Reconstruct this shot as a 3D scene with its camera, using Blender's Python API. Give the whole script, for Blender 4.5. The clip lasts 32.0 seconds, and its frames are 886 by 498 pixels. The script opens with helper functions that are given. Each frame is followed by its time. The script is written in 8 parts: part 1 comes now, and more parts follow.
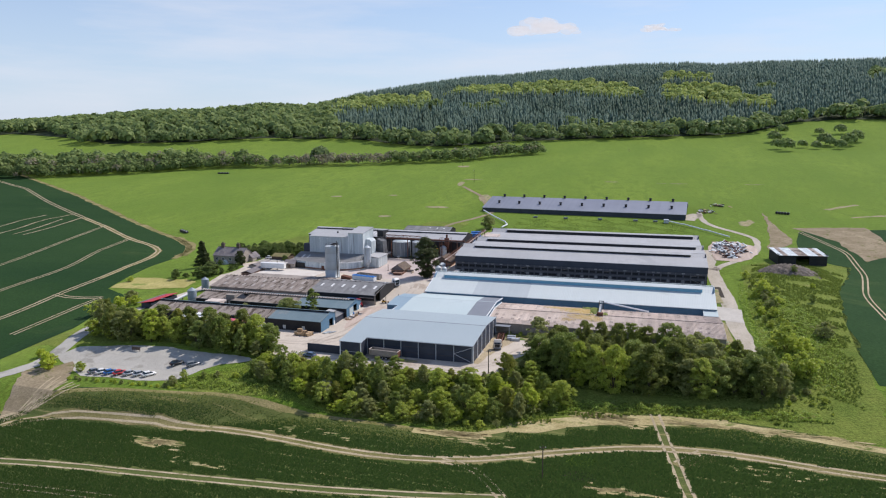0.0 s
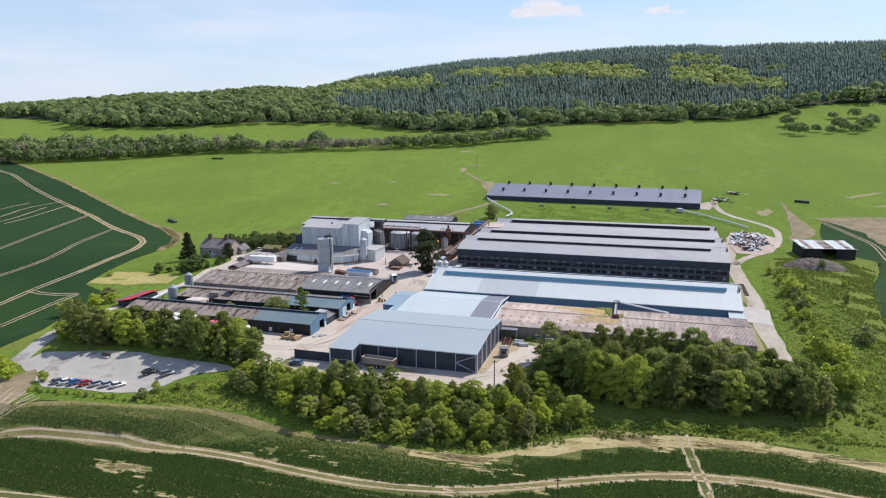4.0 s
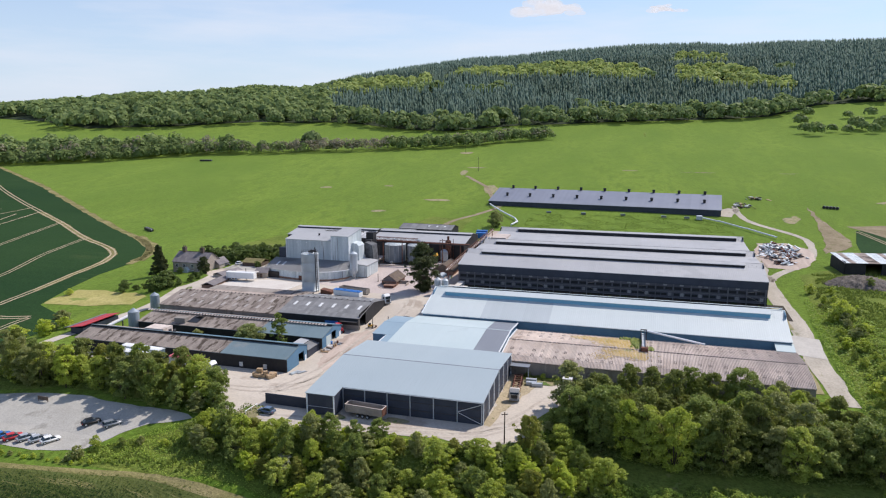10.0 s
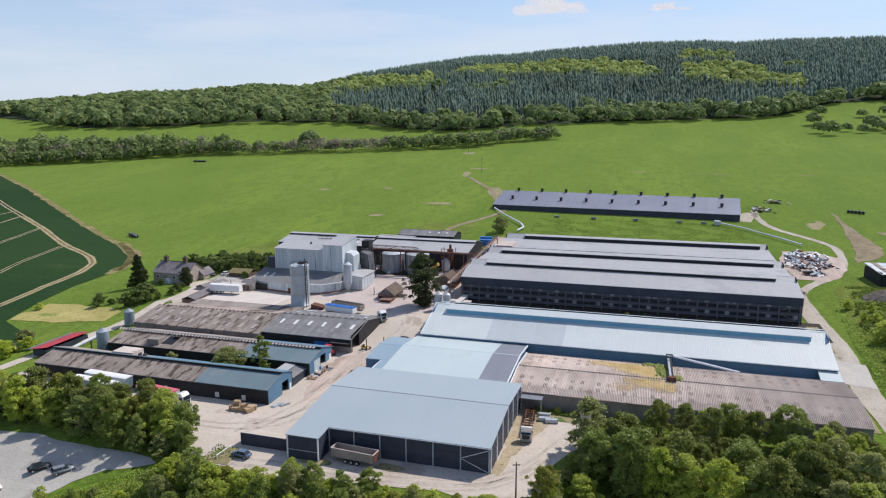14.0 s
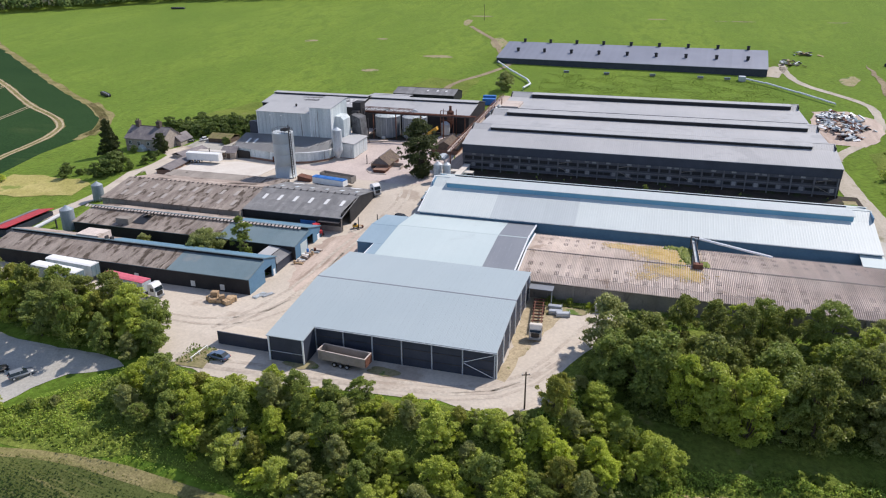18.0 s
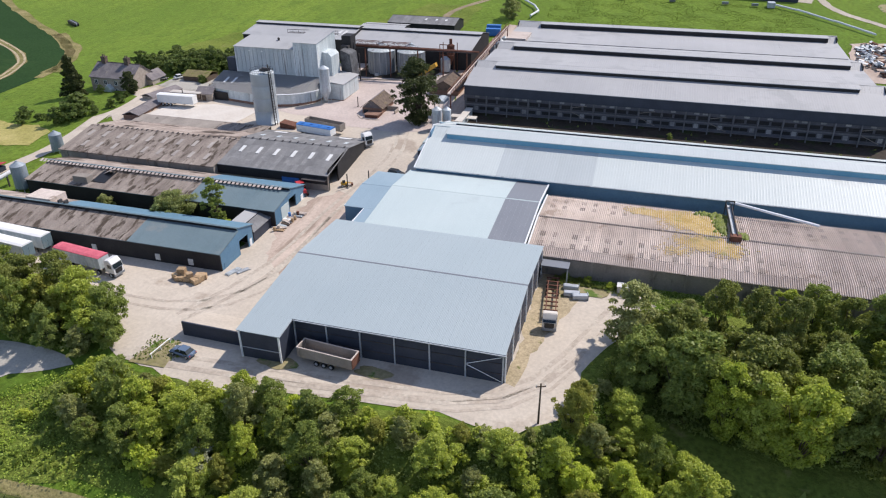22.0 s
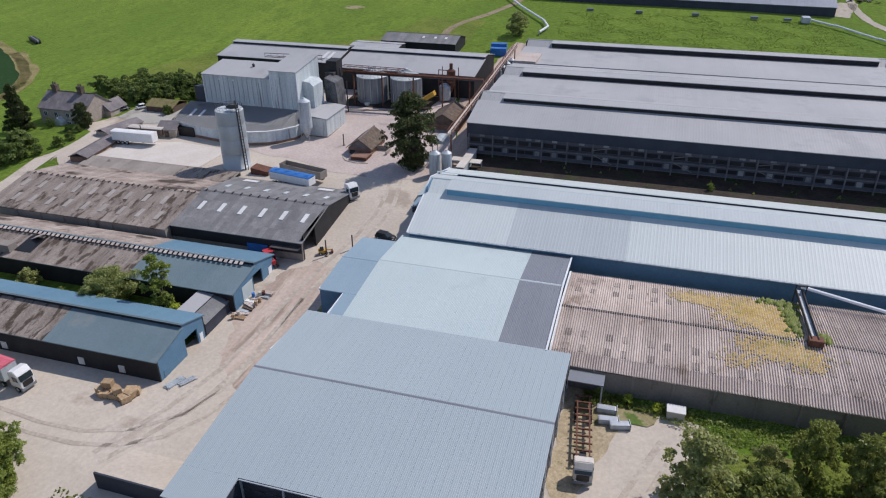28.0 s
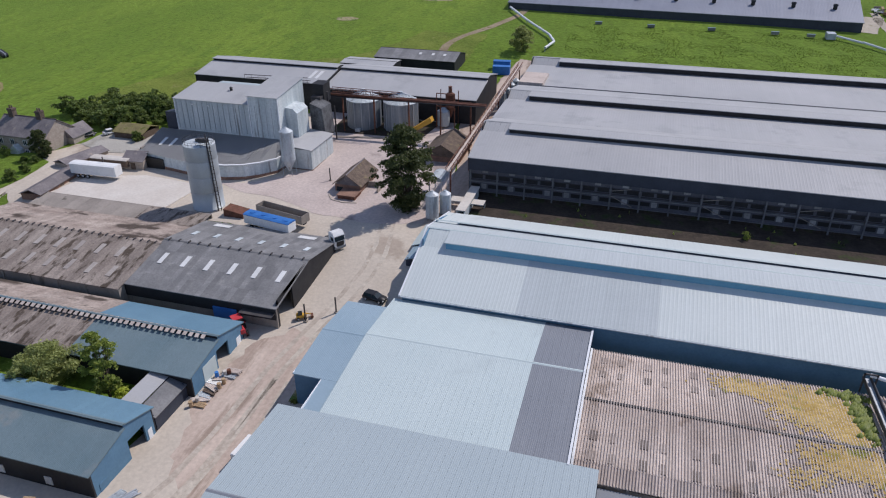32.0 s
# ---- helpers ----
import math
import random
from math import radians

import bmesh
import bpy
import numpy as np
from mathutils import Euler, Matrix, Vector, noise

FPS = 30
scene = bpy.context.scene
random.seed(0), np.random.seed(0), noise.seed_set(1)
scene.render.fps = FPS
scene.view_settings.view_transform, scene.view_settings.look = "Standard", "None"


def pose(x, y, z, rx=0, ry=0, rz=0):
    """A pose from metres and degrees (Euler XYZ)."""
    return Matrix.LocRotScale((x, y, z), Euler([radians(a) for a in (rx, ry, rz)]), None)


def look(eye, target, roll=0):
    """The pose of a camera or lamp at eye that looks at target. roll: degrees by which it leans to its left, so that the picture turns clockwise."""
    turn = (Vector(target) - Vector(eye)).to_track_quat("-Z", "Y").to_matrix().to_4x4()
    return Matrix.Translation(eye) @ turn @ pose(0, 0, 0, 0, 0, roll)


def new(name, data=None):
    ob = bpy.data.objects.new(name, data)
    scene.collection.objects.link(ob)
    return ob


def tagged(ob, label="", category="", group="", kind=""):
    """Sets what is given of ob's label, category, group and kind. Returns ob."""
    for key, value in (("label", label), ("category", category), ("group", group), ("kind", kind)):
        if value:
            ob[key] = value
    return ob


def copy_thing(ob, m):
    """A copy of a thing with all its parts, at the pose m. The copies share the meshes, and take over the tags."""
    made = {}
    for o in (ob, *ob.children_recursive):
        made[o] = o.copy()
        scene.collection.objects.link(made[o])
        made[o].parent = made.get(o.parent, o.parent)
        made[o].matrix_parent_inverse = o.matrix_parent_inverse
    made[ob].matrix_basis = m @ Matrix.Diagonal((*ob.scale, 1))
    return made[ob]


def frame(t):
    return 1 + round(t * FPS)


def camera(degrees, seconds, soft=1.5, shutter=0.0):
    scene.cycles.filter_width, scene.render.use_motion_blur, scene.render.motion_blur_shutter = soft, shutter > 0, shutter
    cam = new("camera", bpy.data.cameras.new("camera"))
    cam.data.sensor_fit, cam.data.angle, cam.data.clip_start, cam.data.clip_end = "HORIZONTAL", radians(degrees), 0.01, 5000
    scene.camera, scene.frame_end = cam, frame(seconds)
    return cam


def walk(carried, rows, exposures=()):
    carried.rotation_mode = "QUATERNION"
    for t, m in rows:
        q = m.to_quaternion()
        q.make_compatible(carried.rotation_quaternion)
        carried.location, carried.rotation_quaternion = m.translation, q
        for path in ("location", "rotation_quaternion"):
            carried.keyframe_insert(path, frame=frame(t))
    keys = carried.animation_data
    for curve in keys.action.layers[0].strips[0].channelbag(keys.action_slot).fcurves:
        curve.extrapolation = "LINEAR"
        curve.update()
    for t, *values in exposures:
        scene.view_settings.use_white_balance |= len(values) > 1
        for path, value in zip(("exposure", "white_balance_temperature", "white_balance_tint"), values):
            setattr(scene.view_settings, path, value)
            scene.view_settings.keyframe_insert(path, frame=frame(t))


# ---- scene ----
# time, place, turn to the left of north, tilt, lean
PATH = [
    (0, 90.88, -200.32, 71.24, 16.23, -9.24, -0.02),
    (0.5, 90.08, -197.68, 71.24, 16.25, -10.18, -0.03),
    (1, 89.32, -194.96, 71.24, 16.25, -10.57, -0.01),
    (2, 87.89, -189.53, 71.25, 16.32, -10.56, 0.00),
    (3.5, 85.75, -181.56, 71.25, 16.39, -10.52, -0.02),
    (5.5, 82.72, -170.79, 71.24, 16.40, -10.50, -0.00),
    (7, 80.40, -162.81, 71.24, 16.39, -10.50, -0.01),
    (9, 77.34, -152.22, 71.25, 16.39, -10.52, -0.03),
    (11, 74.20, -141.40, 71.27, 16.38, -10.53, -0.09),
    (13.5, 70.44, -127.80, 71.33, 16.55, -10.53, -0.12),
    (15.5, 67.21, -117.06, 71.34, 16.54, -11.42, -0.13),
    (16, 66.46, -114.39, 71.34, 16.54, -11.84, -0.18),
    (16.5, 65.71, -111.76, 71.33, 16.55, -12.83, -0.20),
    (17, 64.97, -109.11, 71.32, 16.56, -15.56, -0.22),
    (17.5, 64.19, -106.52, 71.31, 16.57, -18.98, -0.25),
    (18, 63.40, -103.97, 71.30, 16.57, -22.55, -0.28),
    (18.5, 62.65, -101.55, 71.30, 16.57, -25.99, -0.37),
    (19, 61.91, -98.99, 71.30, 16.58, -28.24, -0.42),
    (19.5, 61.16, -96.35, 71.32, 16.59, -28.67, -0.43),
    (20, 60.36, -93.63, 71.33, 16.59, -28.67, -0.43),
    (21, 58.83, -88.20, 71.38, 16.61, -28.68, -0.43),
    (22, 57.27, -82.73, 71.42, 16.63, -28.68, -0.40),
    (24, 54.17, -72.08, 71.50, 16.62, -28.68, -0.38),
    (25.5, 52.03, -64.00, 71.47, 16.70, -28.69, -0.43),
    (27.5, 48.93, -53.53, 71.35, 16.67, -28.66, -0.44),
    (29, 46.58, -45.76, 71.34, 16.57, -28.62, -0.40),
    (30, 45.05, -40.52, 71.34, 16.51, -28.55, -0.27),
    (31, 43.37, -35.29, 71.35, 16.45, -28.53, -0.22),
    (32, 41.71, -29.87, 71.36, 16.38, -28.48, -0.13),
]
cam = camera(64.31, 32.0, soft=1.15)
walk(cam, [(t, pose(x, y, z, 90 + tilt, 0, turn) @ pose(0, 0, 0, 0, 0, lean)) for t, x, y, z, turn, tilt, lean in PATH], [(0, -0.02, 6450, 15), (0.8, 0.1, 6450, 15), (2, 0.12, 6450, 15), (9, 0.08, 6450, 15), (13, 0.0, 6450, 15), (16, -0.08, 6500, 14), (19, 0.16, 6600, 15), (22, 0.12, 6600, 15), (25, -0.11, 6550, 15), (28, -0.29, 6350, 16), (32, -0.34, 6300, 17)])

# ---- light ----
SUN_EL, SUN_AZ = radians(50), math.atan2(0.64, 0.77)
world = bpy.data.worlds.new("sky")
scene.world = world
world.use_nodes = True
wn, wl = world.node_tree.nodes, world.node_tree.links
sky = wn.new("ShaderNodeTexSky")
sky.sky_type, sky.sun_disc, sky.sun_elevation, sky.sun_rotation = "NISHITA", False, SUN_EL, SUN_AZ
sky.air_density, sky.dust_density, sky.ozone_density = 1.1, 0.3, 3.0
coord, stretch, wisps, thin = wn.new("ShaderNodeTexCoord"), wn.new("ShaderNodeMapping"), wn.new("ShaderNodeTexNoise"), wn.new("ShaderNodeMapRange")
stretch.inputs["Scale"].default_value, stretch.inputs["Rotation"].default_value = (2.2, 2.2, 16), (0.1, 0.05, 0.4)
wisps.inputs["Scale"].default_value, wisps.inputs["Detail"].default_value, wisps.inputs["Roughness"].default_value = 1.3, 7, 0.6
thin.inputs["From Min"].default_value, thin.inputs["From Max"].default_value, thin.inputs["To Max"].default_value = 0.42, 0.85, 0.75
cloud = wn.new("ShaderNodeMixRGB")
cloud.inputs[2].default_value = (7.0, 6.9, 6.7, 1)
wl.new(coord.outputs["Generated"], stretch.inputs[0])
wl.new(stretch.outputs[0], wisps.inputs["Vector"])
wl.new(wisps.outputs["Fac"], thin.inputs[0])
wl.new(thin.outputs[0], cloud.inputs[0])
height, low_sky, haze = wn.new("ShaderNodeSeparateXYZ"), wn.new("ShaderNodeMapRange"), wn.new("ShaderNodeMixRGB")
low_sky.inputs["From Min"].default_value, low_sky.inputs["From Max"].default_value, low_sky.inputs["To Min"].default_value, low_sky.inputs["To Max"].default_value = 0.0, 0.34, 0.8, 0.0
haze.inputs[2].default_value = (5.5, 6.2, 6.7, 1)
wl.new(coord.outputs["Generated"], height.inputs[0])
wl.new(height.outputs[2], low_sky.inputs[0])
wl.new(low_sky.outputs[0], haze.inputs[0])
wl.new(sky.outputs[0], haze.inputs[1])
wl.new(haze.outputs[0], cloud.inputs[1])
cool = wn.new("ShaderNodeMixRGB")
cool.blend_type, cool.inputs[0].default_value, cool.inputs[2].default_value = "MULTIPLY", 1.0, (0.88, 0.95, 1.06, 1)
wl.new(cloud.outputs[0], cool.inputs[1])
wl.new(cool.outputs[0], wn["Background"].inputs[0])
wn["Background"].inputs[1].default_value = 0.125
sun = new("sun", bpy.data.lights.new("sun", "SUN"))
sun.data.energy, sun.data.angle, sun.data.color = 4.1, radians(0.53), (1.0, 0.95, 0.87)
sun.matrix_world = look((math.sin(SUN_AZ) * math.cos(SUN_EL) * 400, math.cos(SUN_AZ) * math.cos(SUN_EL) * 400, math.sin(SUN_EL) * 400), (0, 0, 0))


# ---- materials ----
def mat(name, a, b, scale=0.25, rough=0.8, metal=0.0, bump=0.15, fine=4.0, grain=0.25, stretch=(1, 1, 1), shift=0.08, spots=None, spot_scale=0.2, spot_at=0.62, lift=0.0, spec=0.3, fuzz=None):
    """A worn surface: two colours in broad patches, fine grain, bump, a small shift from piece to piece, and spots of a third colour."""
    m = bpy.data.materials.new(name)
    m.use_nodes = True
    n, l = m.node_tree.nodes, m.node_tree.links
    bsdf = n["Principled BSDF"]
    geo, mapping = n.new("ShaderNodeNewGeometry"), n.new("ShaderNodeMapping")
    mapping.inputs["Scale"].default_value = stretch
    l.new(geo.outputs["Position"], mapping.inputs[0])

    def noise_at(s, detail=4, vector=mapping.outputs[0]):
        node = n.new("ShaderNodeTexNoise")
        node.inputs["Scale"].default_value, node.inputs["Detail"].default_value, node.inputs["Roughness"].default_value = s, detail, 0.62
        l.new(vector, node.inputs["Vector"])
        return node.outputs["Fac"]

    broad, small = noise_at(scale), noise_at(fine, 5, geo.outputs["Position"])
    spread = n.new("ShaderNodeMapRange")
    spread.inputs["From Min"].default_value, spread.inputs["From Max"].default_value = 0.32, 0.68
    l.new(broad, spread.inputs[0])
    mix = n.new("ShaderNodeMixRGB")
    mix.inputs[1].default_value, mix.inputs[2].default_value = (*a, 1), (*b, 1)
    l.new(spread.outputs[0], mix.inputs[0])
    colour = mix.outputs[0]
    if spots:
        where, over = n.new("ShaderNodeMapRange"), n.new("ShaderNodeMixRGB")
        where.inputs["From Min"].default_value, where.inputs["From Max"].default_value = spot_at, spot_at + 0.08
        l.new(noise_at(spot_scale, 6), where.inputs[0])
        over.inputs[2].default_value = (*spots, 1)
        l.new(where.outputs[0], over.inputs[0])
        l.new(colour, over.inputs[1])
        colour = over.outputs[0]
    value = n.new("ShaderNodeMapRange")
    value.inputs["From Min"].default_value, value.inputs["From Max"].default_value = 0.25, 0.75
    value.inputs["To Min"].default_value, value.inputs["To Max"].default_value = 1 - grain, 1 + grain
    l.new(small, value.inputs[0])
    info, vary, times = n.new("ShaderNodeObjectInfo"), n.new("ShaderNodeMapRange"), n.new("ShaderNodeMath")
    vary.inputs["To Min"].default_value, vary.inputs["To Max"].default_value = 1 - shift, 1 + shift
    l.new(info.outputs["Random"], vary.inputs[0])
    times.operation = "MULTIPLY"
    l.new(value.outputs[0], times.inputs[0])
    l.new(vary.outputs[0], times.inputs[1])
    tint = n.new("ShaderNodeHueSaturation")
    l.new(times.outputs[0], tint.inputs["Value"])
    l.new(colour, tint.inputs["Color"])
    l.new(tint.outputs[0], bsdf.inputs["Base Color"])
    bsdf.inputs["Roughness"].default_value, bsdf.inputs["Metallic"].default_value = rough, metal
    bsdf.inputs["Specular IOR Level"].default_value = spec
    if fuzz:
        bsdf.inputs["Sheen Weight"].default_value, bsdf.inputs["Sheen Roughness"].default_value, bsdf.inputs["Sheen Tint"].default_value = fuzz[0], 0.5, (*fuzz[1:], 1)
    if bump:
        relief = n.new("ShaderNodeBump")
        relief.inputs["Strength"].default_value, relief.inputs["Distance"].default_value = bump, 0.05 + lift
        l.new(small, relief.inputs["Height"])
        l.new(relief.outputs[0], bsdf.inputs["Normal"])
    return m


def leaf(name, a, b, c, gloss=0.3):
    """Leaves: three greens by clump and by tree, a little light passing through."""
    m = bpy.data.materials.new(name)
    m.use_nodes = True
    n, l = m.node_tree.nodes, m.node_tree.links
    geo, info, mix, mix2 = n.new("ShaderNodeNewGeometry"), n.new("ShaderNodeObjectInfo"), n.new("ShaderNodeMixRGB"), n.new("ShaderNodeMixRGB")
    mix.inputs[1].default_value, mix.inputs[2].default_value, mix2.inputs[2].default_value = (*a, 1), (*b, 1), (*c, 1)
    l.new(geo.outputs["Random Per Island"], mix.inputs[0])
    half = n.new("ShaderNodeMath")
    half.operation, half.inputs[1].default_value = "MULTIPLY", 0.75
    l.new(info.outputs["Random"], half.inputs[0])
    l.new(half.outputs[0], mix2.inputs[0])
    l.new(mix.outputs[0], mix2.inputs[1])
    bsdf, through_leaf, both = n["Principled BSDF"], n.new("ShaderNodeBsdfTranslucent"), n.new("ShaderNodeMixShader")
    bsdf.inputs["Roughness"].default_value, bsdf.inputs["Specular IOR Level"].default_value = 0.5, gloss
    both.inputs[0].default_value = 0.42
    l.new(mix2.outputs[0], bsdf.inputs["Base Color"])
    l.new(mix2.outputs[0], through_leaf.inputs["Color"])
    l.new(bsdf.outputs[0], both.inputs[1])
    l.new(through_leaf.outputs[0], both.inputs[2])
    l.new(both.outputs[0], n["Material Output"].inputs[0])
    return m


def plain(name, colour, rough=0.5, metal=0.0):
    m = bpy.data.materials.new(name)
    m.use_nodes = True
    b = m.node_tree.nodes["Principled BSDF"]
    b.inputs["Base Color"].default_value, b.inputs["Roughness"].default_value, b.inputs["Metallic"].default_value = (*colour, 1), rough, metal
    return m


M = {
    "pasture": mat("pasture", (0.06, 0.122, 0.014), (0.116, 0.18, 0.023), 0.014, 0.95, bump=0.7, fine=0.7, grain=0.6, spots=(0.068, 0.126, 0.016), spot_scale=0.11, spot_at=0.5, lift=0.45, spec=0.05, stretch=(1.6, 0.6, 1), fuzz=(0.4, 0.74, 0.84, 0.18)),
    "rough_grass": mat("rough_grass", (0.085, 0.13, 0.021), (0.165, 0.2, 0.04), 0.09, 0.95, bump=0.9, fine=1.2, grain=0.5, spots=(0.21, 0.19, 0.08), spot_scale=0.12, spot_at=0.64, lift=0.5, spec=0.05, fuzz=(0.3, 0.75, 0.8, 0.2)),
    "crop": mat("crop", (0.02, 0.052, 0.018), (0.032, 0.07, 0.022), 0.02, 0.9, bump=0.5, fine=1.3, grain=0.3, stretch=(0.3, 1, 1), spots=(0.05, 0.085, 0.028), spot_scale=0.03, spot_at=0.6, lift=0.15, spec=0.05),
    "crop_soil": mat("crop_soil", (0.07, 0.102, 0.03), (0.132, 0.15, 0.047), 0.08, 0.95, bump=0.4, fine=3.5, grain=0.4, stretch=(0.12, 2.2, 1), spots=(0.27, 0.245, 0.1), spot_scale=0.35, spot_at=0.57, spec=0.05),
    "crop_edge": mat("crop_edge", (0.14, 0.14, 0.045), (0.3, 0.25, 0.12), 0.2, 0.95, bump=0.5, fine=2.5, grain=0.45, stretch=(0.4, 1, 1), lift=0.1, spec=0.05),
    "soil": mat("soil", (0.34, 0.28, 0.18), (0.45, 0.37, 0.25), 0.15, 0.95, bump=0.5, fine=2.5, grain=0.35, spots=(0.16, 0.16, 0.065), spot_scale=0.5, spot_at=0.58, spec=0.05),
    "stubble": mat("stubble", (0.32, 0.29, 0.085), (0.46, 0.39, 0.15), 0.12, 0.95, bump=0.4, fine=1.5, grain=0.3, spots=(0.2, 0.24, 0.05), spot_scale=0.15, spot_at=0.58),
    "yard": mat("yard", (0.475, 0.415, 0.342), (0.575, 0.51, 0.425), 0.06, 0.9, bump=0.25, fine=1.8, grain=0.13, spots=(0.405, 0.34, 0.275), spot_scale=0.06, spot_at=0.58, spec=0.1),
    "dirt": mat("dirt", (0.23, 0.185, 0.115), (0.33, 0.27, 0.18), 0.12, 0.95, bump=0.4, fine=1.6, grain=0.3, spots=(0.14, 0.15, 0.05), spot_scale=0.3, spot_at=0.58, spec=0.05),
    "gravel": mat("gravel", (0.37, 0.352, 0.31), (0.45, 0.43, 0.38), 0.1, 0.95, bump=0.3, fine=2.5, grain=0.2, spots=(0.3, 0.285, 0.245), spot_scale=0.12, spot_at=0.56),
    "slab": mat("slab", (0.55, 0.5, 0.44), (0.62, 0.58, 0.52), 0.15, 0.9, bump=0.1, fine=2, grain=0.1),
    "roof_pale": mat("roof_pale", (0.338, 0.4, 0.418), (0.36, 0.42, 0.435), 0.05, 0.5, 0.0, 0.02, 3, 0.025, shift=0.008),
    "roof_aqua": mat("roof_aqua", (0.465, 0.545, 0.54), (0.5, 0.575, 0.566), 0.06, 0.5, 0.0, 0.04, 3, 0.04, shift=0.01, spots=(0.43, 0.495, 0.49), spot_scale=0.05, spot_at=0.6),
    "roof_blue": mat("roof_blue", (0.128, 0.188, 0.21), (0.168, 0.228, 0.248), 0.1, 0.5, 0.0, 0.06, 3, 0.1, shift=0.025, spots=(0.2, 0.235, 0.24), spot_scale=0.15, spot_at=0.58),
    "roof_slate": mat("roof_slate", (0.165, 0.165, 0.165), (0.235, 0.232, 0.228), 0.25, 0.7, 0.0, 0.1, 3, 0.2, shift=0.16, spots=(0.27, 0.265, 0.255), spot_scale=0.5, spot_at=0.62),
    "roof_grey": mat("roof_grey", (0.375, 0.377, 0.376), (0.425, 0.424, 0.42), 0.05, 0.6, 0.0, 0.06, 3, 0.06, shift=0.016, spots=(0.35, 0.352, 0.352), spot_scale=0.09, spot_at=0.56),
    "roof_far": mat("roof_far", (0.2, 0.215, 0.26), (0.24, 0.255, 0.3), 0.05, 0.55, 0.1, 0.05, 3, 0.06, shift=0.04),
    "roof_old": mat("roof_old", (0.24, 0.19, 0.16), (0.42, 0.355, 0.305), 0.3, 0.95, 0, 0.2, 3, 0.32, shift=0.13, spots=(0.08, 0.062, 0.05), spot_scale=0.19, spot_at=0.53, stretch=(0.6, 1.2, 1)),
    "roof_brown": mat("roof_brown", (0.2, 0.163, 0.138), (0.34, 0.292, 0.25), 0.25, 0.95, 0, 0.2, 3.5, 0.35, shift=0.12, spots=(0.085, 0.065, 0.05), spot_scale=0.4, spot_at=0.52, stretch=(1.6, 0.5, 1)),
    # brown earth darkened further, so that its colour holds the shade between sheds
    "mud_shade": mat("mud_shade", (0.032, 0.025, 0.019), (0.06, 0.046, 0.035), 0.3, 0.95, bump=0.5, fine=1.5, grain=0.4, spots=(0.035, 0.045, 0.015), spot_scale=0.25, spot_at=0.55),
    "roof_wing": mat("roof_wing", (0.25, 0.345, 0.405), (0.285, 0.38, 0.44), 0.08, 0.55, 0.0, 0.06, 3, 0.05, shift=0.012),
    "gallery": mat("gallery", (0.085, 0.088, 0.105), (0.125, 0.125, 0.145), 0.3, 0.8, 0, 0.1, 3, 0.25),
    "needle_yard": leaf("needle_yard", (0.05, 0.072, 0.026), (0.13, 0.15, 0.05), (0.09, 0.108, 0.036)),
    "willow": leaf("willow", (0.25, 0.29, 0.09), (0.42, 0.45, 0.16), (0.33, 0.37, 0.12)),
    "mill_yard": mat("mill_yard", (0.43, 0.36, 0.325), (0.53, 0.45, 0.405), 0.09, 0.9, bump=0.3, fine=1.8, grain=0.2, spots=(0.3, 0.25, 0.23), spot_scale=0.08, spot_at=0.58),
    "tyre_mark": mat("tyre_mark", (0.435, 0.37, 0.302), (0.53, 0.46, 0.38), 0.3, 0.95, bump=0.2, fine=1.5, grain=0.22, spots=(0.56, 0.5, 0.415), spot_scale=0.25, spot_at=0.52),
    "hood": mat("hood", (0.05, 0.05, 0.055), (0.14, 0.145, 0.15), 0.4, 0.8, 0.1, 0.2, 3, 0.4),
    "bare": mat("bare", (0.22, 0.2, 0.085), (0.38, 0.31, 0.19), 0.3, 0.95, bump=0.4, fine=1.5, grain=0.3, spots=(0.11, 0.17, 0.035), spot_scale=0.3, spot_at=0.54),
    "rubble": mat("rubble", (0.085, 0.072, 0.062), (0.19, 0.165, 0.14), 0.5, 0.95, bump=0.8, fine=1.2, grain=0.5, spots=(0.28, 0.25, 0.22), spot_scale=0.9, spot_at=0.6, lift=0.3),
    "hedge_bare": leaf("hedge_bare", (0.26, 0.25, 0.15), (0.36, 0.33, 0.22), (0.3, 0.27, 0.19), 0.05),
    "car_blue": plain("car_blue", (0.11, 0.16, 0.24), 0.25),
    "lane": mat("lane", (0.385, 0.3, 0.245), (0.55, 0.452, 0.375), 0.16, 0.95, bump=0.3, fine=1.5, grain=0.16, stretch=(2.2, 0.3, 1), spots=(0.31, 0.24, 0.19), spot_scale=0.14, spot_at=0.56),
    "roof_dim": mat("roof_dim", (0.2, 0.215, 0.24), (0.225, 0.24, 0.262), 0.1, 0.55, 0.0, 0.06, 3, 0.07, shift=0.02),
    "leaf_rust": leaf("leaf_rust", (0.24, 0.26, 0.05), (0.46, 0.44, 0.085), (0.34, 0.35, 0.07)),
    # needles paler and bluer, distance haze mixed into the colour
    "needle_blue_haze": leaf("needle_blue_haze", (0.14, 0.22, 0.18), (0.23, 0.31, 0.235), (0.18, 0.265, 0.205), 0.05),
    "gallery_panel": mat("gallery_panel", (0.24, 0.24, 0.25), (0.34, 0.335, 0.33), 0.5, 0.7, 0, 0.1, 3, 0.25, shift=0.25),
    "straw": mat("straw", (0.34, 0.28, 0.13), (0.5, 0.42, 0.22), 0.3, 0.95, bump=0.4, fine=1.8, grain=0.35, stretch=(0.4, 1, 1), spots=(0.15, 0.18, 0.05), spot_scale=0.4, spot_at=0.58, spec=0.05),
    "far_hedge": leaf("far_hedge", (0.13, 0.195, 0.07), (0.28, 0.345, 0.115), (0.2, 0.26, 0.095), 0.05),
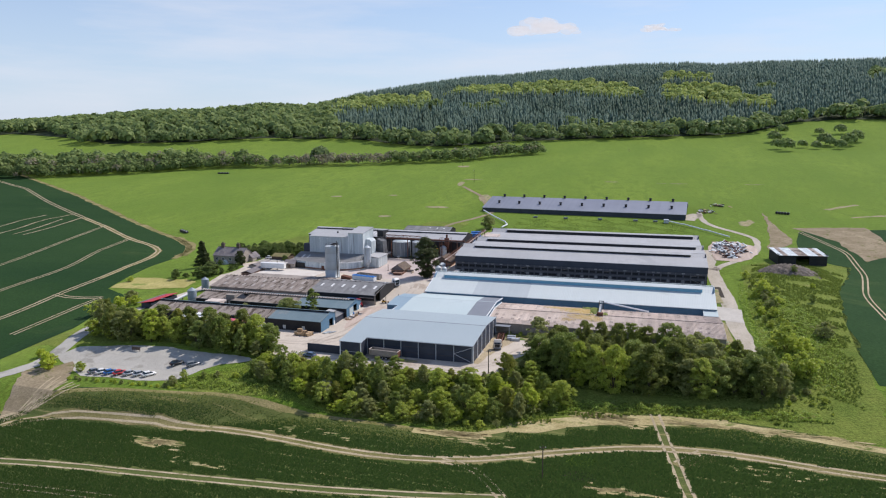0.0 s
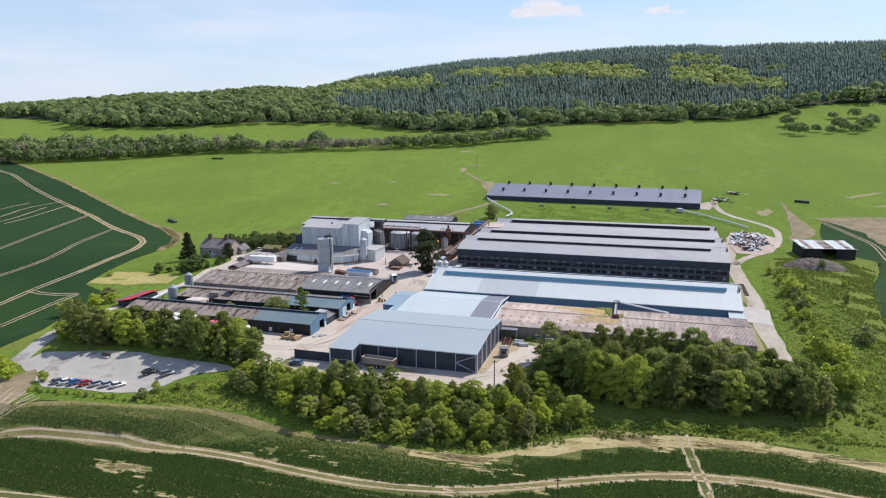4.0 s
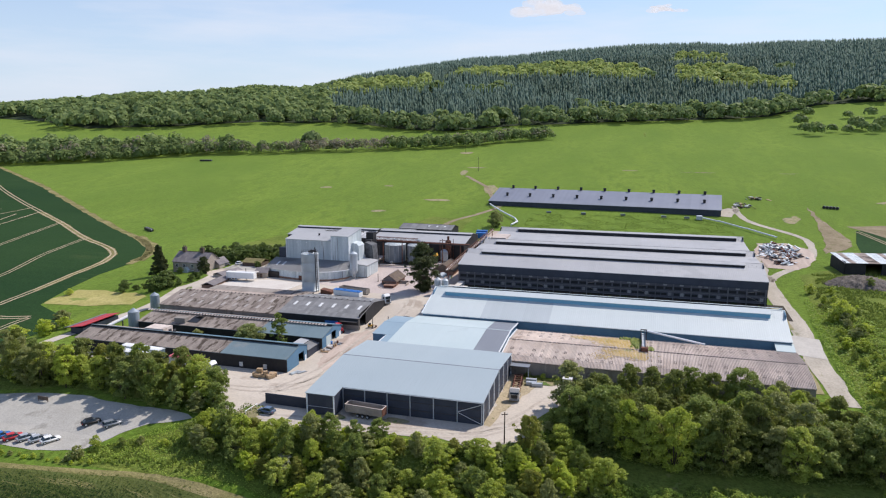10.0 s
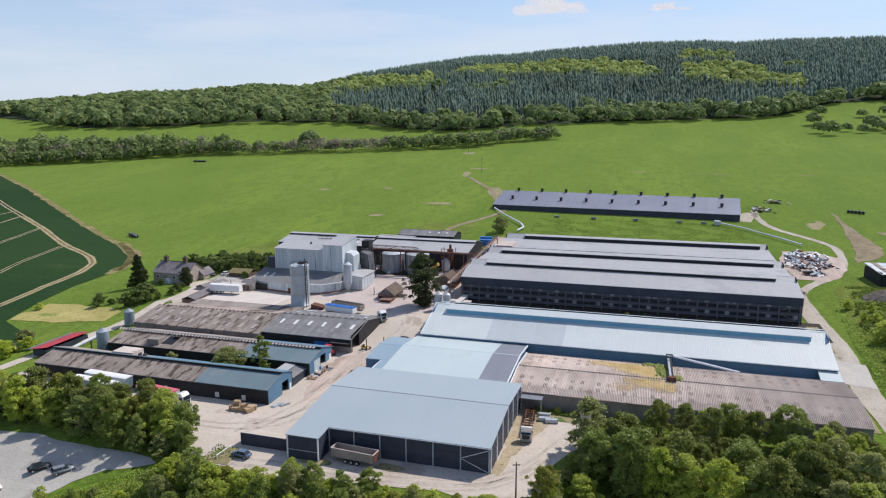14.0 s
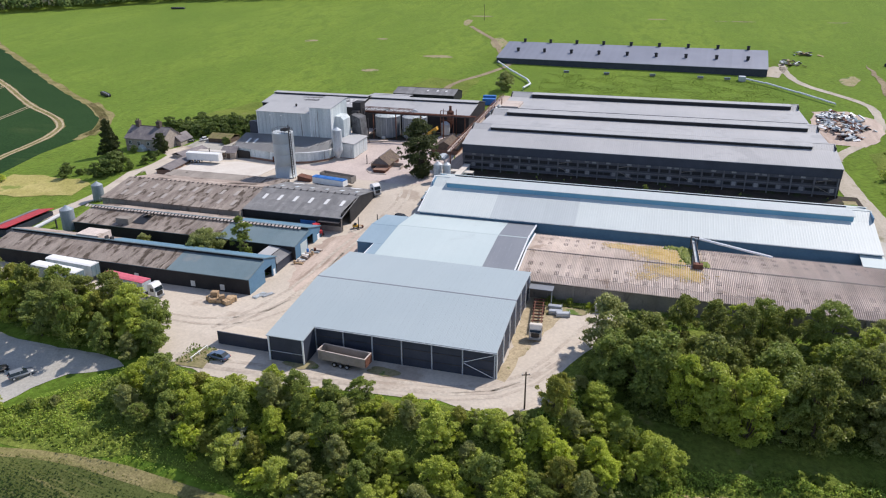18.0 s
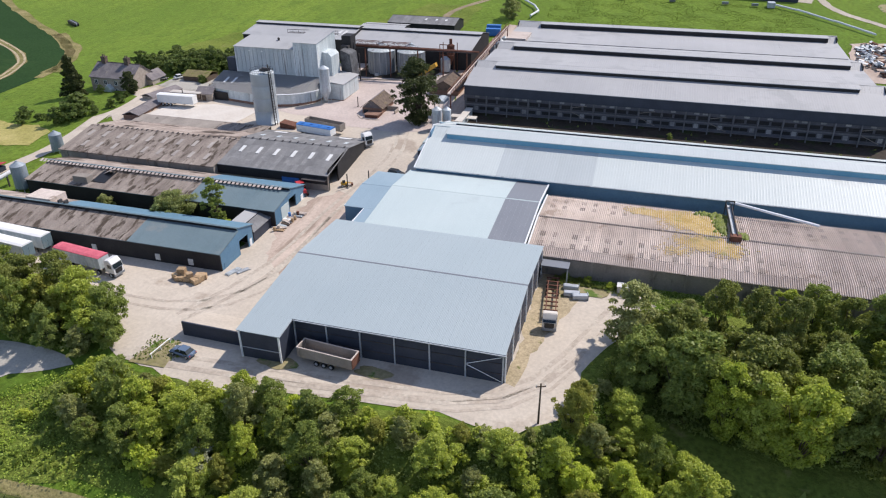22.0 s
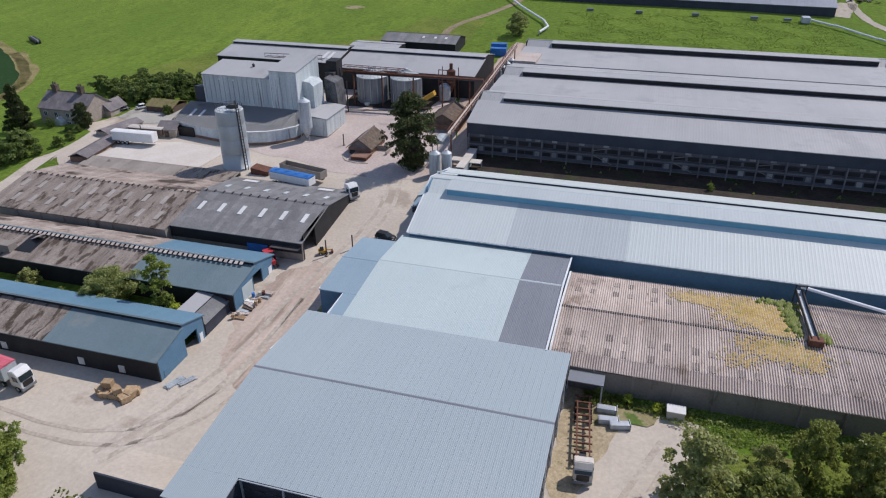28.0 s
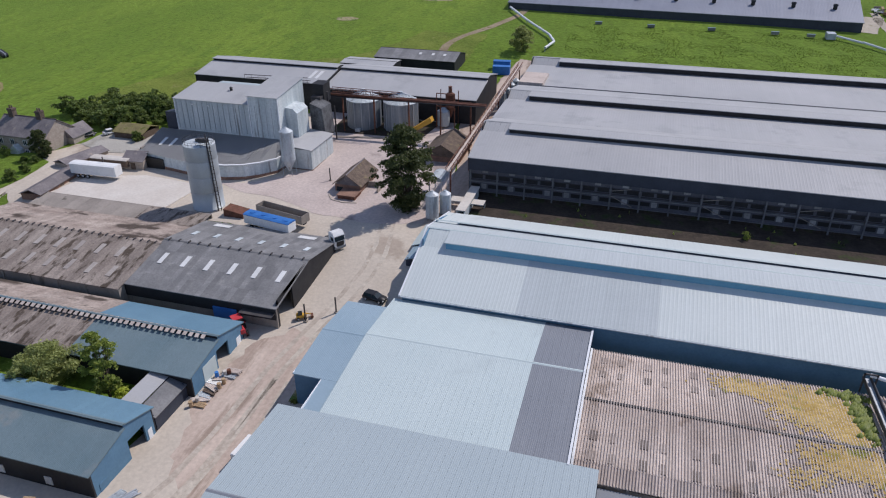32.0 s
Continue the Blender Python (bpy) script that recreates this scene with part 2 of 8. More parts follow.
    "silo_steel": mat("silo_steel", (0.4, 0.445, 0.47), (0.47, 0.51, 0.53), 0.4, 0.5, 0.2, 0.03, 3, 0.06, stretch=(1, 1, 0.3)),
    "concrete_new": mat("concrete_new", (0.45, 0.415, 0.365), (0.52, 0.485, 0.43), 0.3, 0.9, bump=0.1, fine=2, grain=0.12),
    # streaked steel, darkened for the store roof's shadow on the tanks
    "tank_steel_shaded": mat("tank_steel_shaded", (0.2, 0.23, 0.26), (0.34, 0.37, 0.39), 1.2, 0.5, 0.3, 0.05, 3, 0.12, stretch=(1, 1, 0.1)),
    "leaf_laurel": leaf("leaf_laurel", (0.095, 0.15, 0.036), (0.23, 0.3, 0.07), (0.18, 0.23, 0.065)),
    "bin_blue": mat("bin_blue", (0.24, 0.285, 0.32), (0.33, 0.375, 0.405), 0.6, 0.5, 0.2, 0.04, 3, 0.12, stretch=(1, 1, 0.15)),
    "roof_blue_deep": mat("roof_blue_deep", (0.105, 0.205, 0.28), (0.14, 0.25, 0.325), 0.1, 0.5, 0.0, 0.06, 3, 0.1, shift=0.03),
    "vent_blue": mat("vent_blue", (0.13, 0.33, 0.47), (0.17, 0.39, 0.53), 0.2, 0.5, 0.0, 0.04, 3, 0.08),
    "road_dust": mat("road_dust", (0.37, 0.33, 0.265), (0.48, 0.43, 0.355), 0.14, 0.95, bump=0.3, fine=1.8, grain=0.22, stretch=(1.4, 0.5, 1), spots=(0.27, 0.25, 0.17), spot_scale=0.25, spot_at=0.6, spec=0.05),
    "roof_mossy": mat("roof_mossy", (0.15, 0.13, 0.06), (0.25, 0.21, 0.095), 0.5, 0.95, 0, 0.4, 3, 0.35, spots=(0.12, 0.13, 0.03), spot_scale=0.5, spot_at=0.55),
    "gallery_frame": mat("gallery_frame", (0.13, 0.13, 0.14), (0.2, 0.2, 0.21), 0.4, 0.8, 0, 0.1, 3, 0.2),
    "crop_stem": leaf("crop_stem", (0.055, 0.11, 0.028), (0.1, 0.165, 0.04), (0.1, 0.16, 0.045), 0.05),
    "roof_white": mat("roof_white", (0.545, 0.595, 0.578), (0.595, 0.64, 0.618), 0.06, 0.5, 0.0, 0.04, 3, 0.05, shift=0.012, spots=(0.5, 0.54, 0.525), spot_scale=0.06, spot_at=0.6),
    "roof_mid": mat("roof_mid", (0.45, 0.495, 0.495), (0.49, 0.53, 0.53), 0.06, 0.55, 0.0, 0.06, 3, 0.06, shift=0.02),
    "grass_tuft": leaf("grass_tuft", (0.13, 0.19, 0.03), (0.22, 0.275, 0.055), (0.18, 0.23, 0.05)),
    "moss": mat("moss", (0.4, 0.27, 0.075), (0.52, 0.38, 0.15), 0.4, 1.0, 0, 0.6, 2, 0.35, spots=(0.22, 0.21, 0.04), spot_scale=0.25, spot_at=0.56),
    "asb": mat("asb", (0.48, 0.405, 0.355), (0.63, 0.55, 0.49), 0.12, 0.95, 0, 0.2, 3, 0.2, shift=0.09, spots=(0.36, 0.29, 0.24), spot_scale=0.2, spot_at=0.6, spec=0.1),
    "rooflight": mat("rooflight", (0.34, 0.3, 0.27), (0.42, 0.38, 0.34), 0.5, 0.7, 0, 0.1, 3, 0.15),
    "rooflight_dark": mat("rooflight_dark", (0.17, 0.135, 0.115), (0.3, 0.25, 0.22), 0.35, 0.7, 0, 0.1, 3, 0.25, shift=0.4),
    "rooflight_pale": mat("rooflight_pale", (0.62, 0.62, 0.6), (0.72, 0.72, 0.7), 0.5, 0.5, 0, 0.05, 3, 0.08),
    "clad_navy": mat("clad_navy", (0.035, 0.042, 0.06), (0.05, 0.058, 0.08), 0.3, 0.6, 0, 0.05, 3, 0.15),
    "clad_black": mat("clad_black", (0.02, 0.02, 0.023), (0.035, 0.034, 0.035), 0.3, 0.7, 0, 0.05, 3, 0.2),
    "clad_blue": mat("clad_blue", (0.09, 0.19, 0.29), (0.12, 0.24, 0.35), 0.2, 0.55, 0.0, 0.05, 3, 0.12),
    "clad_pale": mat("clad_pale", (0.41, 0.47, 0.49), (0.65, 0.69, 0.69), 0.5, 0.6, 0.05, 0.08, 2, 0.16, stretch=(1, 1, 0.06), spots=(0.24, 0.245, 0.24), spot_scale=0.9, spot_at=0.6),
    "trim_white": mat("trim_white", (0.7, 0.72, 0.74), (0.78, 0.8, 0.8), 0.5, 0.5, 0, 0.02, 3, 0.06),
    "steel": mat("steel", (0.38, 0.41, 0.44), (0.47, 0.5, 0.53), 0.5, 0.45, 0.15, 0.05, 3, 0.1, stretch=(1, 1, 0.2)),
    "galv": mat("galv", (0.4, 0.45, 0.48), (0.56, 0.6, 0.615), 0.6, 0.5, 0.1, 0.05, 3, 0.16, stretch=(1, 1, 0.15), spots=(0.31, 0.325, 0.335), spot_scale=0.7, spot_at=0.57),
    "rust": mat("rust", (0.12, 0.06, 0.04), (0.22, 0.1, 0.07), 0.8, 0.9, 0.2, 0.2, 4, 0.3),
    "dark_steel": mat("dark_steel", (0.05, 0.05, 0.055), (0.1, 0.09, 0.085), 0.6, 0.7, 0.2, 0.1, 4, 0.2),
    "concrete": mat("concrete", (0.25, 0.22, 0.19), (0.34, 0.3, 0.26), 0.2, 0.9, 0, 0.15, 3, 0.15, stretch=(1, 1, 0.4), spots=(0.15, 0.13, 0.11), spot_scale=0.3, spot_at=0.6),
    "brick": mat("brick", (0.2, 0.12, 0.09), (0.3, 0.18, 0.13), 0.8, 0.95, 0, 0.3, 5, 0.25),
    "stone": mat("stone", (0.33, 0.28, 0.235), (0.45, 0.39, 0.33), 0.7, 0.95, 0, 0.3, 3, 0.25),
    "slate_old": mat("slate_old", (0.15, 0.135, 0.14), (0.24, 0.215, 0.21), 0.4, 0.85, 0, 0.15, 4, 0.3, spots=(0.3, 0.26, 0.22), spot_scale=0.5, spot_at=0.6),
    "tile_brown": mat("tile_brown", (0.1, 0.075, 0.06), (0.17, 0.13, 0.1), 0.9, 0.95, 0, 0.3, 5, 0.45, spots=(0.22, 0.18, 0.1), spot_scale=0.6, spot_at=0.6),
    "wood": mat("wood", (0.35, 0.24, 0.14), (0.5, 0.36, 0.22), 1.5, 0.85, 0, 0.1, 4, 0.2, shift=0.2),
    "wood_dark": mat("wood_dark", (0.09, 0.065, 0.05), (0.15, 0.11, 0.085), 1.0, 0.9, 0, 0.15, 4, 0.25),
    "bark": mat("bark", (0.07, 0.05, 0.035), (0.13, 0.1, 0.075), 1.2, 0.95, 0, 0.4, 5, 0.3),
    "glass": plain("glass", (0.02, 0.03, 0.035), 0.08),
    # woodland floor with the shade under the crowns put into its colour
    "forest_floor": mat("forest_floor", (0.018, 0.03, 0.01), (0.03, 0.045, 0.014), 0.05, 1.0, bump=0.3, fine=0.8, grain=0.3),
    "white": mat("white", (0.72, 0.72, 0.7), (0.8, 0.8, 0.78), 0.8, 0.4, 0, 0.02, 3, 0.05),
    "red": mat("red", (0.45, 0.03, 0.035), (0.55, 0.06, 0.07), 0.6, 0.5, 0, 0.02, 3, 0.08),
    "pink": mat("pink", (0.55, 0.1, 0.14), (0.66, 0.16, 0.2), 0.5, 0.6, 0, 0.05, 2, 0.12),
    "blue": mat("blue", (0.03, 0.14, 0.42), (0.05, 0.2, 0.52), 0.6, 0.45, 0, 0.02, 3, 0.1),
    "yellow": mat("yellow", (0.55, 0.3, 0.04), (0.65, 0.38, 0.06), 0.6, 0.5, 0, 0.02, 3, 0.15),
    "black": plain("black", (0.012, 0.012, 0.013), 0.5),
    "tyre": plain("tyre", (0.015, 0.015, 0.015), 0.9),
    "grey_paint": plain("grey_paint", (0.2, 0.22, 0.24), 0.35),
    "silver": plain("silver", (0.5, 0.52, 0.54), 0.35, 0.3),
    "leaf_oak": leaf("leaf_oak", (0.265, 0.35, 0.046), (0.62, 0.67, 0.1), (0.49, 0.54, 0.12)),
    "leaf_dark": leaf("leaf_dark", (0.155, 0.22, 0.045), (0.365, 0.42, 0.085), (0.3, 0.36, 0.1)),
    # deep green with the unlit side of the belt put into it
    "leaf_deep_shade": leaf("leaf_deep_shade", (0.135, 0.175, 0.035), (0.335, 0.365, 0.07), (0.265, 0.295, 0.08)),
    "leaf_light": leaf("leaf_light", (0.4, 0.5, 0.045), (0.68, 0.74, 0.1), (0.55, 0.6, 0.12)),
    # far leaves lifted towards blue, with the haze in their colour
    "far_oak_haze": leaf("far_oak_haze", (0.165, 0.24, 0.09), (0.345, 0.415, 0.145), (0.245, 0.31, 0.125), 0.05),
    "far_light": leaf("far_light", (0.34, 0.42, 0.13), (0.47, 0.53, 0.165), (0.38, 0.44, 0.15), 0.05),
    "crop_blade": leaf("crop_blade", (0.16, 0.22, 0.05), (0.3, 0.32, 0.09), (0.24, 0.27, 0.075), 0.05),
    "bramble": leaf("bramble", (0.22, 0.34, 0.045), (0.46, 0.57, 0.085), (0.34, 0.43, 0.085)),
    "weed": leaf("weed", (0.12, 0.19, 0.025), (0.26, 0.33, 0.06), (0.25, 0.28, 0.08)),
    "leaf_bare": leaf("leaf_bare", (0.26, 0.29, 0.09), (0.45, 0.46, 0.17), (0.36, 0.38, 0.13)),
    # conifer green lightened and blued in place of air haze
    "needle_haze": leaf("needle_haze", (0.1, 0.16, 0.12), (0.19, 0.26, 0.185), (0.145, 0.21, 0.152), 0.05),
    "blossom": leaf("blossom", (0.7, 0.7, 0.58), (0.3, 0.36, 0.12), (0.5, 0.52, 0.34)),
}


# ---- building blocks ----
ORIGIN = {}


def thing(name, label, category, at=(0, 0, 0), rz=0.0, group="", kind="", local=False):
    """An empty that carries a thing's parts. Its parts are given in world metres, or in its own if local."""
    ob = new(name)
    ob.empty_display_size = 0.5
    ob.matrix_world = pose(*at, 0, 0, rz)
    ORIGIN[ob] = Vector((0, 0, 0)) if local else Vector(at)
    return tagged(ob, label, category, group, kind)


def mesh_of(bm, name, material, smooth=False):
    me = bpy.data.meshes.new(name)
    bm.normal_update()
    if smooth:
        for f in bm.faces:
            f.smooth = True
    bm.to_mesh(me)
    bm.free()
    for m in material if isinstance(material, (list, tuple)) else (material,):
        me.materials.append(m)
    return me


def part(name, bm, material, parent=None, label="", smooth=False, m=None, kind=""):
    """One mesh object under a thing or a part. bm may be a bmesh or a mesh that several pieces share, placed by m."""
    me = bm if isinstance(bm, bpy.types.Mesh) else mesh_of(bm, name, material, smooth)
    ob = new(name, me)
    basis = m if m is not None else Matrix.Identity(4)
    if parent is not None:
        ob.parent = parent
        top = parent.parent or parent
        basis = Matrix.Translation(-ORIGIN[top]) @ basis
        if parent.parent is not None:
            basis = parent.matrix_basis.inverted() @ basis
    ob.matrix_basis = basis
    return tagged(ob, label, kind=kind)


def box(bm, x0, x1, y0, y1, z0, z1, bevel=0.0):
    if bevel:
        tmp = bmesh.new()
        box(tmp, x0, x1, y0, y1, z0, z1)
        bmesh.ops.bevel(tmp, geom=tmp.edges[:], offset=bevel, segments=2, affect="EDGES", profile=0.6)
        me = bpy.data.meshes.new("tmp")
        tmp.to_mesh(me)
        tmp.free()
        bm.from_mesh(me)
        bpy.data.meshes.remove(me)
        return bm
    v = [bm.verts.new(p) for p in ((x0, y0, z0), (x1, y0, z0), (x1, y1, z0), (x0, y1, z0), (x0, y0, z1), (x1, y0, z1), (x1, y1, z1), (x0, y1, z1))]
    for q in ((3, 2, 1, 0), (4, 5, 6, 7), (0, 1, 5, 4), (1, 2, 6, 5), (2, 3, 7, 6), (3, 0, 4, 7)):
        bm.faces.new([v[i] for i in q])
    return bm


def boxes(*rows, bevel=0.0):
    bm = bmesh.new()
    for r in rows:
        box(bm, *r, bevel=bevel)
    return bm


def prism(points, axis, a, b, bm=None):
    """A plane outline drawn out along an axis. axis x: points are (y, z); y: (x, z); z: (x, y)."""
    bm = bm or bmesh.new()
    def at(p, d):
        return {"x": (d, p[0], p[1]), "y": (p[0], d, p[1]), "z": (p[0], p[1], d)}[axis]
    lo, hi = [bm.verts.new(at(p, a)) for p in points], [bm.verts.new(at(p, b)) for p in points]
    bm.faces.new(lo), bm.faces.new(hi[::-1])
    for i in range(len(points)):
        j = (i + 1) % len(points)
        bm.faces.new((lo[j], lo[i], hi[i], hi[j]))
    bmesh.ops.recalc_face_normals(bm, faces=bm.faces[:])
    return bm


def tube(bm, a, b, r, n=8, r2=None, caps=True):
    """A round bar from a to b."""
    a, b = Vector(a), Vector(b)
    t = (b - a).to_track_quat("Z", "Y").to_matrix()
    r2 = r if r2 is None else r2
    lo = [bm.verts.new(a + t @ Vector((r * math.cos(2 * math.pi * i / n), r * math.sin(2 * math.pi * i / n), 0))) for i in range(n)]
    hi = [bm.verts.new(b + t @ Vector((r2 * math.cos(2 * math.pi * i / n), r2 * math.sin(2 * math.pi * i / n), 0))) for i in range(n)]
    for i in range(n):
        bm.faces.new((lo[i], lo[(i + 1) % n], hi[(i + 1) % n], hi[i]))
    if caps:
        bm.faces.new(lo[::-1]), bm.faces.new(hi)
    return bm


def turned(profile, n=32, at=(0, 0)):
    """A body of revolution from (radius, height) rows."""
    bm = bmesh.new()
    rings = []
    for r, z in profile:
        if r < 1e-4:
            rings.append([bm.verts.new((at[0], at[1], z))])
        else:
            rings.append([bm.verts.new((at[0] + r * math.cos(2 * math.pi * i / n), at[1] + r * math.sin(2 * math.pi * i / n), z)) for i in range(n)])
    for lo, hi in zip(rings, rings[1:]):
        for i in range(n):
            j = (i + 1) % n
            f = [lo[i % len(lo)], lo[j % len(lo)], hi[j % len(hi)], hi[i % len(hi)]]
            f = [v for k, v in enumerate(f) if v not in f[:k]]
            if len(f) > 2:
                bm.faces.new(f)
    bmesh.ops.recalc_face_normals(bm, faces=bm.faces[:])
    return bm


def raw_mesh(name, verts, faces, material, smooth=False):
    """A mesh from arrays of places and of equal-sided faces."""
    verts, faces = np.asarray(verts, np.float32), np.asarray(faces, np.int32)
    me = bpy.data.meshes.new(name)
    me.vertices.add(len(verts))
    me.vertices.foreach_set("co", verts.ravel())
    k = faces.shape[1]
    me.loops.add(faces.size)
    me.loops.foreach_set("vertex_index", faces.ravel())
    me.polygons.add(len(faces))
    me.polygons.foreach_set("loop_start", np.arange(0, faces.size, k, dtype=np.int32))
    me.polygons.foreach_set("loop_total", np.full(len(faces), k, np.int32))
    me.update(calc_edges=True)
    for m in material if isinstance(material, (list, tuple)) else (material,):
        me.materials.append(m)
    if smooth:
        me.polygons.foreach_set("use_smooth", np.ones(len(faces), bool))
    return me


# ---- the land ----
def smooth(a):
    a = np.clip(a, 0, 1)
    return a * a * (3 - 2 * a)


def ground(x, y):
    """Height of the land at x, y."""
    x, y = np.asarray(x, float), np.asarray(y, float)
    land = np.interp(y, [-400, -200, -100, -45, -25, -5, 30, 60, 120, 170, 210, 270, 400, 520, 620, 740, 1000],
                     [-17, -12, -8.5, -6.5, -5.6, -3.4, 0, 3, 7, 9.5, 12.2, 17.6, 29, 40, 49.5, 61, 72])
    yard = np.interp(y, [-60, -25, -10, 0, 35, 62, 86, 110, 140, 170, 210],
                     [-2.6, -1, 2.0, 2.4, 2.6, 4.3, 7, 7.3, 7.9, 9.5, 12.2])
    edge = np.interp(x, [-90, -34, 14, 50, 66, 140], [-42, -40, -15, -10, 22, 26])
    inside = smooth((y - edge + 12) / 12) * smooth((x + 128) / 30) * smooth((150 - x) / 16) * smooth((215 - y) / 40)
    z = land + (yard - land) * inside
    # the grass bank east of the yard, and the mound by the open barn
    z = z + 3.2 * smooth((x - 130) / 14) * smooth((185 - x) / 30) * smooth((y - 5) / 40) * smooth((165 - y) / 30)
    # the wooded hill behind the pasture, by bearing and distance from the valley
    dx, dy = x - 60, y + 150
    far, bearing = np.hypot(dx, dy), np.degrees(np.arctan2(-dx, dy))
    crest = np.interp(bearing, [-40, -14.8, -9, -5.4, -3.5, 1.4, 6.9, 13.4, 17.9, 22.4, 24.6, 26.8, 31, 35, 39, 44.6, 48, 60], [220, 221, 225, 222, 228, 226, 215, 193, 168, 142, 124, 111, 108, 99, 98, 87, 81, 78])
    reach = np.interp(bearing, [-40, -10, 10, 22, 30, 50, 70], [1900, 1900, 1850, 1600, 1350, 1300, 1300])
    foot = np.interp(bearing, [-40, -10, 10, 22, 30, 50, 70], [900, 880, 870, 820, 800, 760, 760])
    rise = smooth((far - foot) / (reach - foot)) * 0.55 + 0.45 * np.clip((far - foot) / (reach - foot), 0, 1)
    z = z + rise * np.maximum(crest - 70, 0)
    return z + 0.25 * np.sin(x * 0.05 + 1) * np.sin(y * 0.043) * smooth((np.abs(x) + np.abs(y - 60) - 190) / 60)


def lines(fine_lo, fine_hi, step, lo, hi):
    mid = list(np.arange(fine_lo, fine_hi + step / 2, step))
    out, d = [], step
    a = fine_lo
    while a > lo:
        d *= 1.16
        a -= min(d, 60)
        out.append(a)
    left = out[::-1]
    out, d, a = [], step, mid[-1]
    while a < hi:
        d *= 1.16
        a += min(d, 60)
        out.append(a)
    return np.array(left + mid + out)


GX, GY = lines(-130, 172, 4, -2600, 2400), lines(-84, 300, 4, -700, 3200)
GZ = ground(*np.meshgrid(GX, GY, indexing="ij"))
nx, ny = len(GX), len(GY)
gx, gy = np.meshgrid(GX, GY, indexing="ij")
idx = np.arange(nx * ny).reshape(nx, ny)
a, b, c, d = idx[:-1, :-1].ravel(), idx[1:, :-1].ravel(), idx[1:, 1:].ravel(), idx[:-1, 1:].ravel()
land = new("ground", raw_mesh("ground", np.stack([gx.ravel(), gy.ravel(), GZ.ravel()], 1), np.concatenate([np.stack([a, b, c], 1), np.stack([a, c, d], 1)]), M["pasture"], True))
tagged(land, "rolling green pasture reaching a wooded hill", "ground", kind="structure")


def lie(x, y):
    """The height of the land's own triangles at one place."""
    i = min(max(int(np.searchsorted(GX, x, "right")) - 1, 0), nx - 2)
    j = min(max(int(np.searchsorted(GY, y, "right")) - 1, 0), ny - 2)
    u, v = (x - GX[i]) / (GX[i + 1] - GX[i]), (y - GY[j]) / (GY[j + 1] - GY[j])
    z00, z10, z11, z01 = GZ[i, j], GZ[i + 1, j], GZ[i + 1, j + 1], GZ[i, j + 1]
    return float(z00 + u * (z10 - z00) + v * (z11 - z10) if u >= v else z00 + u * (z11 - z01) + v * (z01 - z00))


def clip(poly, p, q):
    """The part of an outline to the left of the line from p to q."""
    out = []
    for i, s in enumerate(poly):
        e = poly[(i + 1) % len(poly)]
        ds = (q[0] - p[0]) * (s[1] - p[1]) - (q[1] - p[1]) * (s[0] - p[0])
        de = (q[0] - p[0]) * (e[1] - p[1]) - (q[1] - p[1]) * (e[0] - p[0])
        if ds >= 0:
            out.append(s)
        if ds * de < 0:
            t = ds / (ds - de)
            out.append((s[0] + t * (e[0] - s[0]), s[1] + t * (e[1] - s[1])))
    return out


def sheet(name, outlines, material, lift, label="", category="", kind="structure", bm=None):
    """Thin ground cover that follows the land: outlines in plan, laid lift metres over it, with a skirt down to it."""
    bm = bm or bmesh.new()
    for poly in outlines:
        area = sum(p[0] * q[1] - q[0] * p[1] for p, q in zip(poly, poly[1:] + poly[:1]))
        poly = poly if area > 0 else poly[::-1]
        xs, ys = [p[0] for p in poly], [p[1] for p in poly]
        i0, i1 = max(np.searchsorted(GX, min(xs)) - 1, 0), min(np.searchsorted(GX, max(xs)), nx - 1)
        j0, j1 = max(np.searchsorted(GY, min(ys)) - 1, 0), min(np.searchsorted(GY, max(ys)), ny - 1)
        for i in range(i0, i1):
            col = clip(clip(poly, (GX[i], 1e5), (GX[i], -1e5)), (GX[i + 1], -1e5), (GX[i + 1], 1e5))
            if len(col) < 3:
                continue
            for j in range(j0, j1):
                cell = clip(clip(col, (-1e5, GY[j]), (1e5, GY[j])), (1e5, GY[j + 1]), (-1e5, GY[j + 1]))
                if len(cell) < 3:
                    continue
                A, C = (GX[i], GY[j]), (GX[i + 1], GY[j + 1])
                for piece, low in ((clip(cell, C, A), True), (clip(cell, A, C), False)):
                    if len(piece) < 3:
                        continue
                    z00, z10, z11, z01 = GZ[i, j], GZ[i + 1, j], GZ[i + 1, j + 1], GZ[i, j + 1]
                    vs = []
                    for x, y in piece:
                        u, v = (x - A[0]) / (C[0] - A[0]), (y - A[1]) / (C[1] - A[1])
                        z = z00 + u * (z10 - z00) + v * (z11 - z10) if low else z00 + u * (z11 - z01) + v * (z01 - z00)
                        vs.append((x, y, z + lift))
                    keep = [p for k, p in enumerate(vs) if math.dist(p, vs[k - 1]) > 1e-3]
                    if len(keep) > 2:
                        bm.faces.new([bm.verts.new(p) for p in keep])
    if name is None:
        return bm
    bmesh.ops.remove_doubles(bm, verts=bm.verts[:], dist=2e-3)
    ob = new(name, mesh_of(bm, name, material))
    return tagged(ob, label, category, kind=kind)


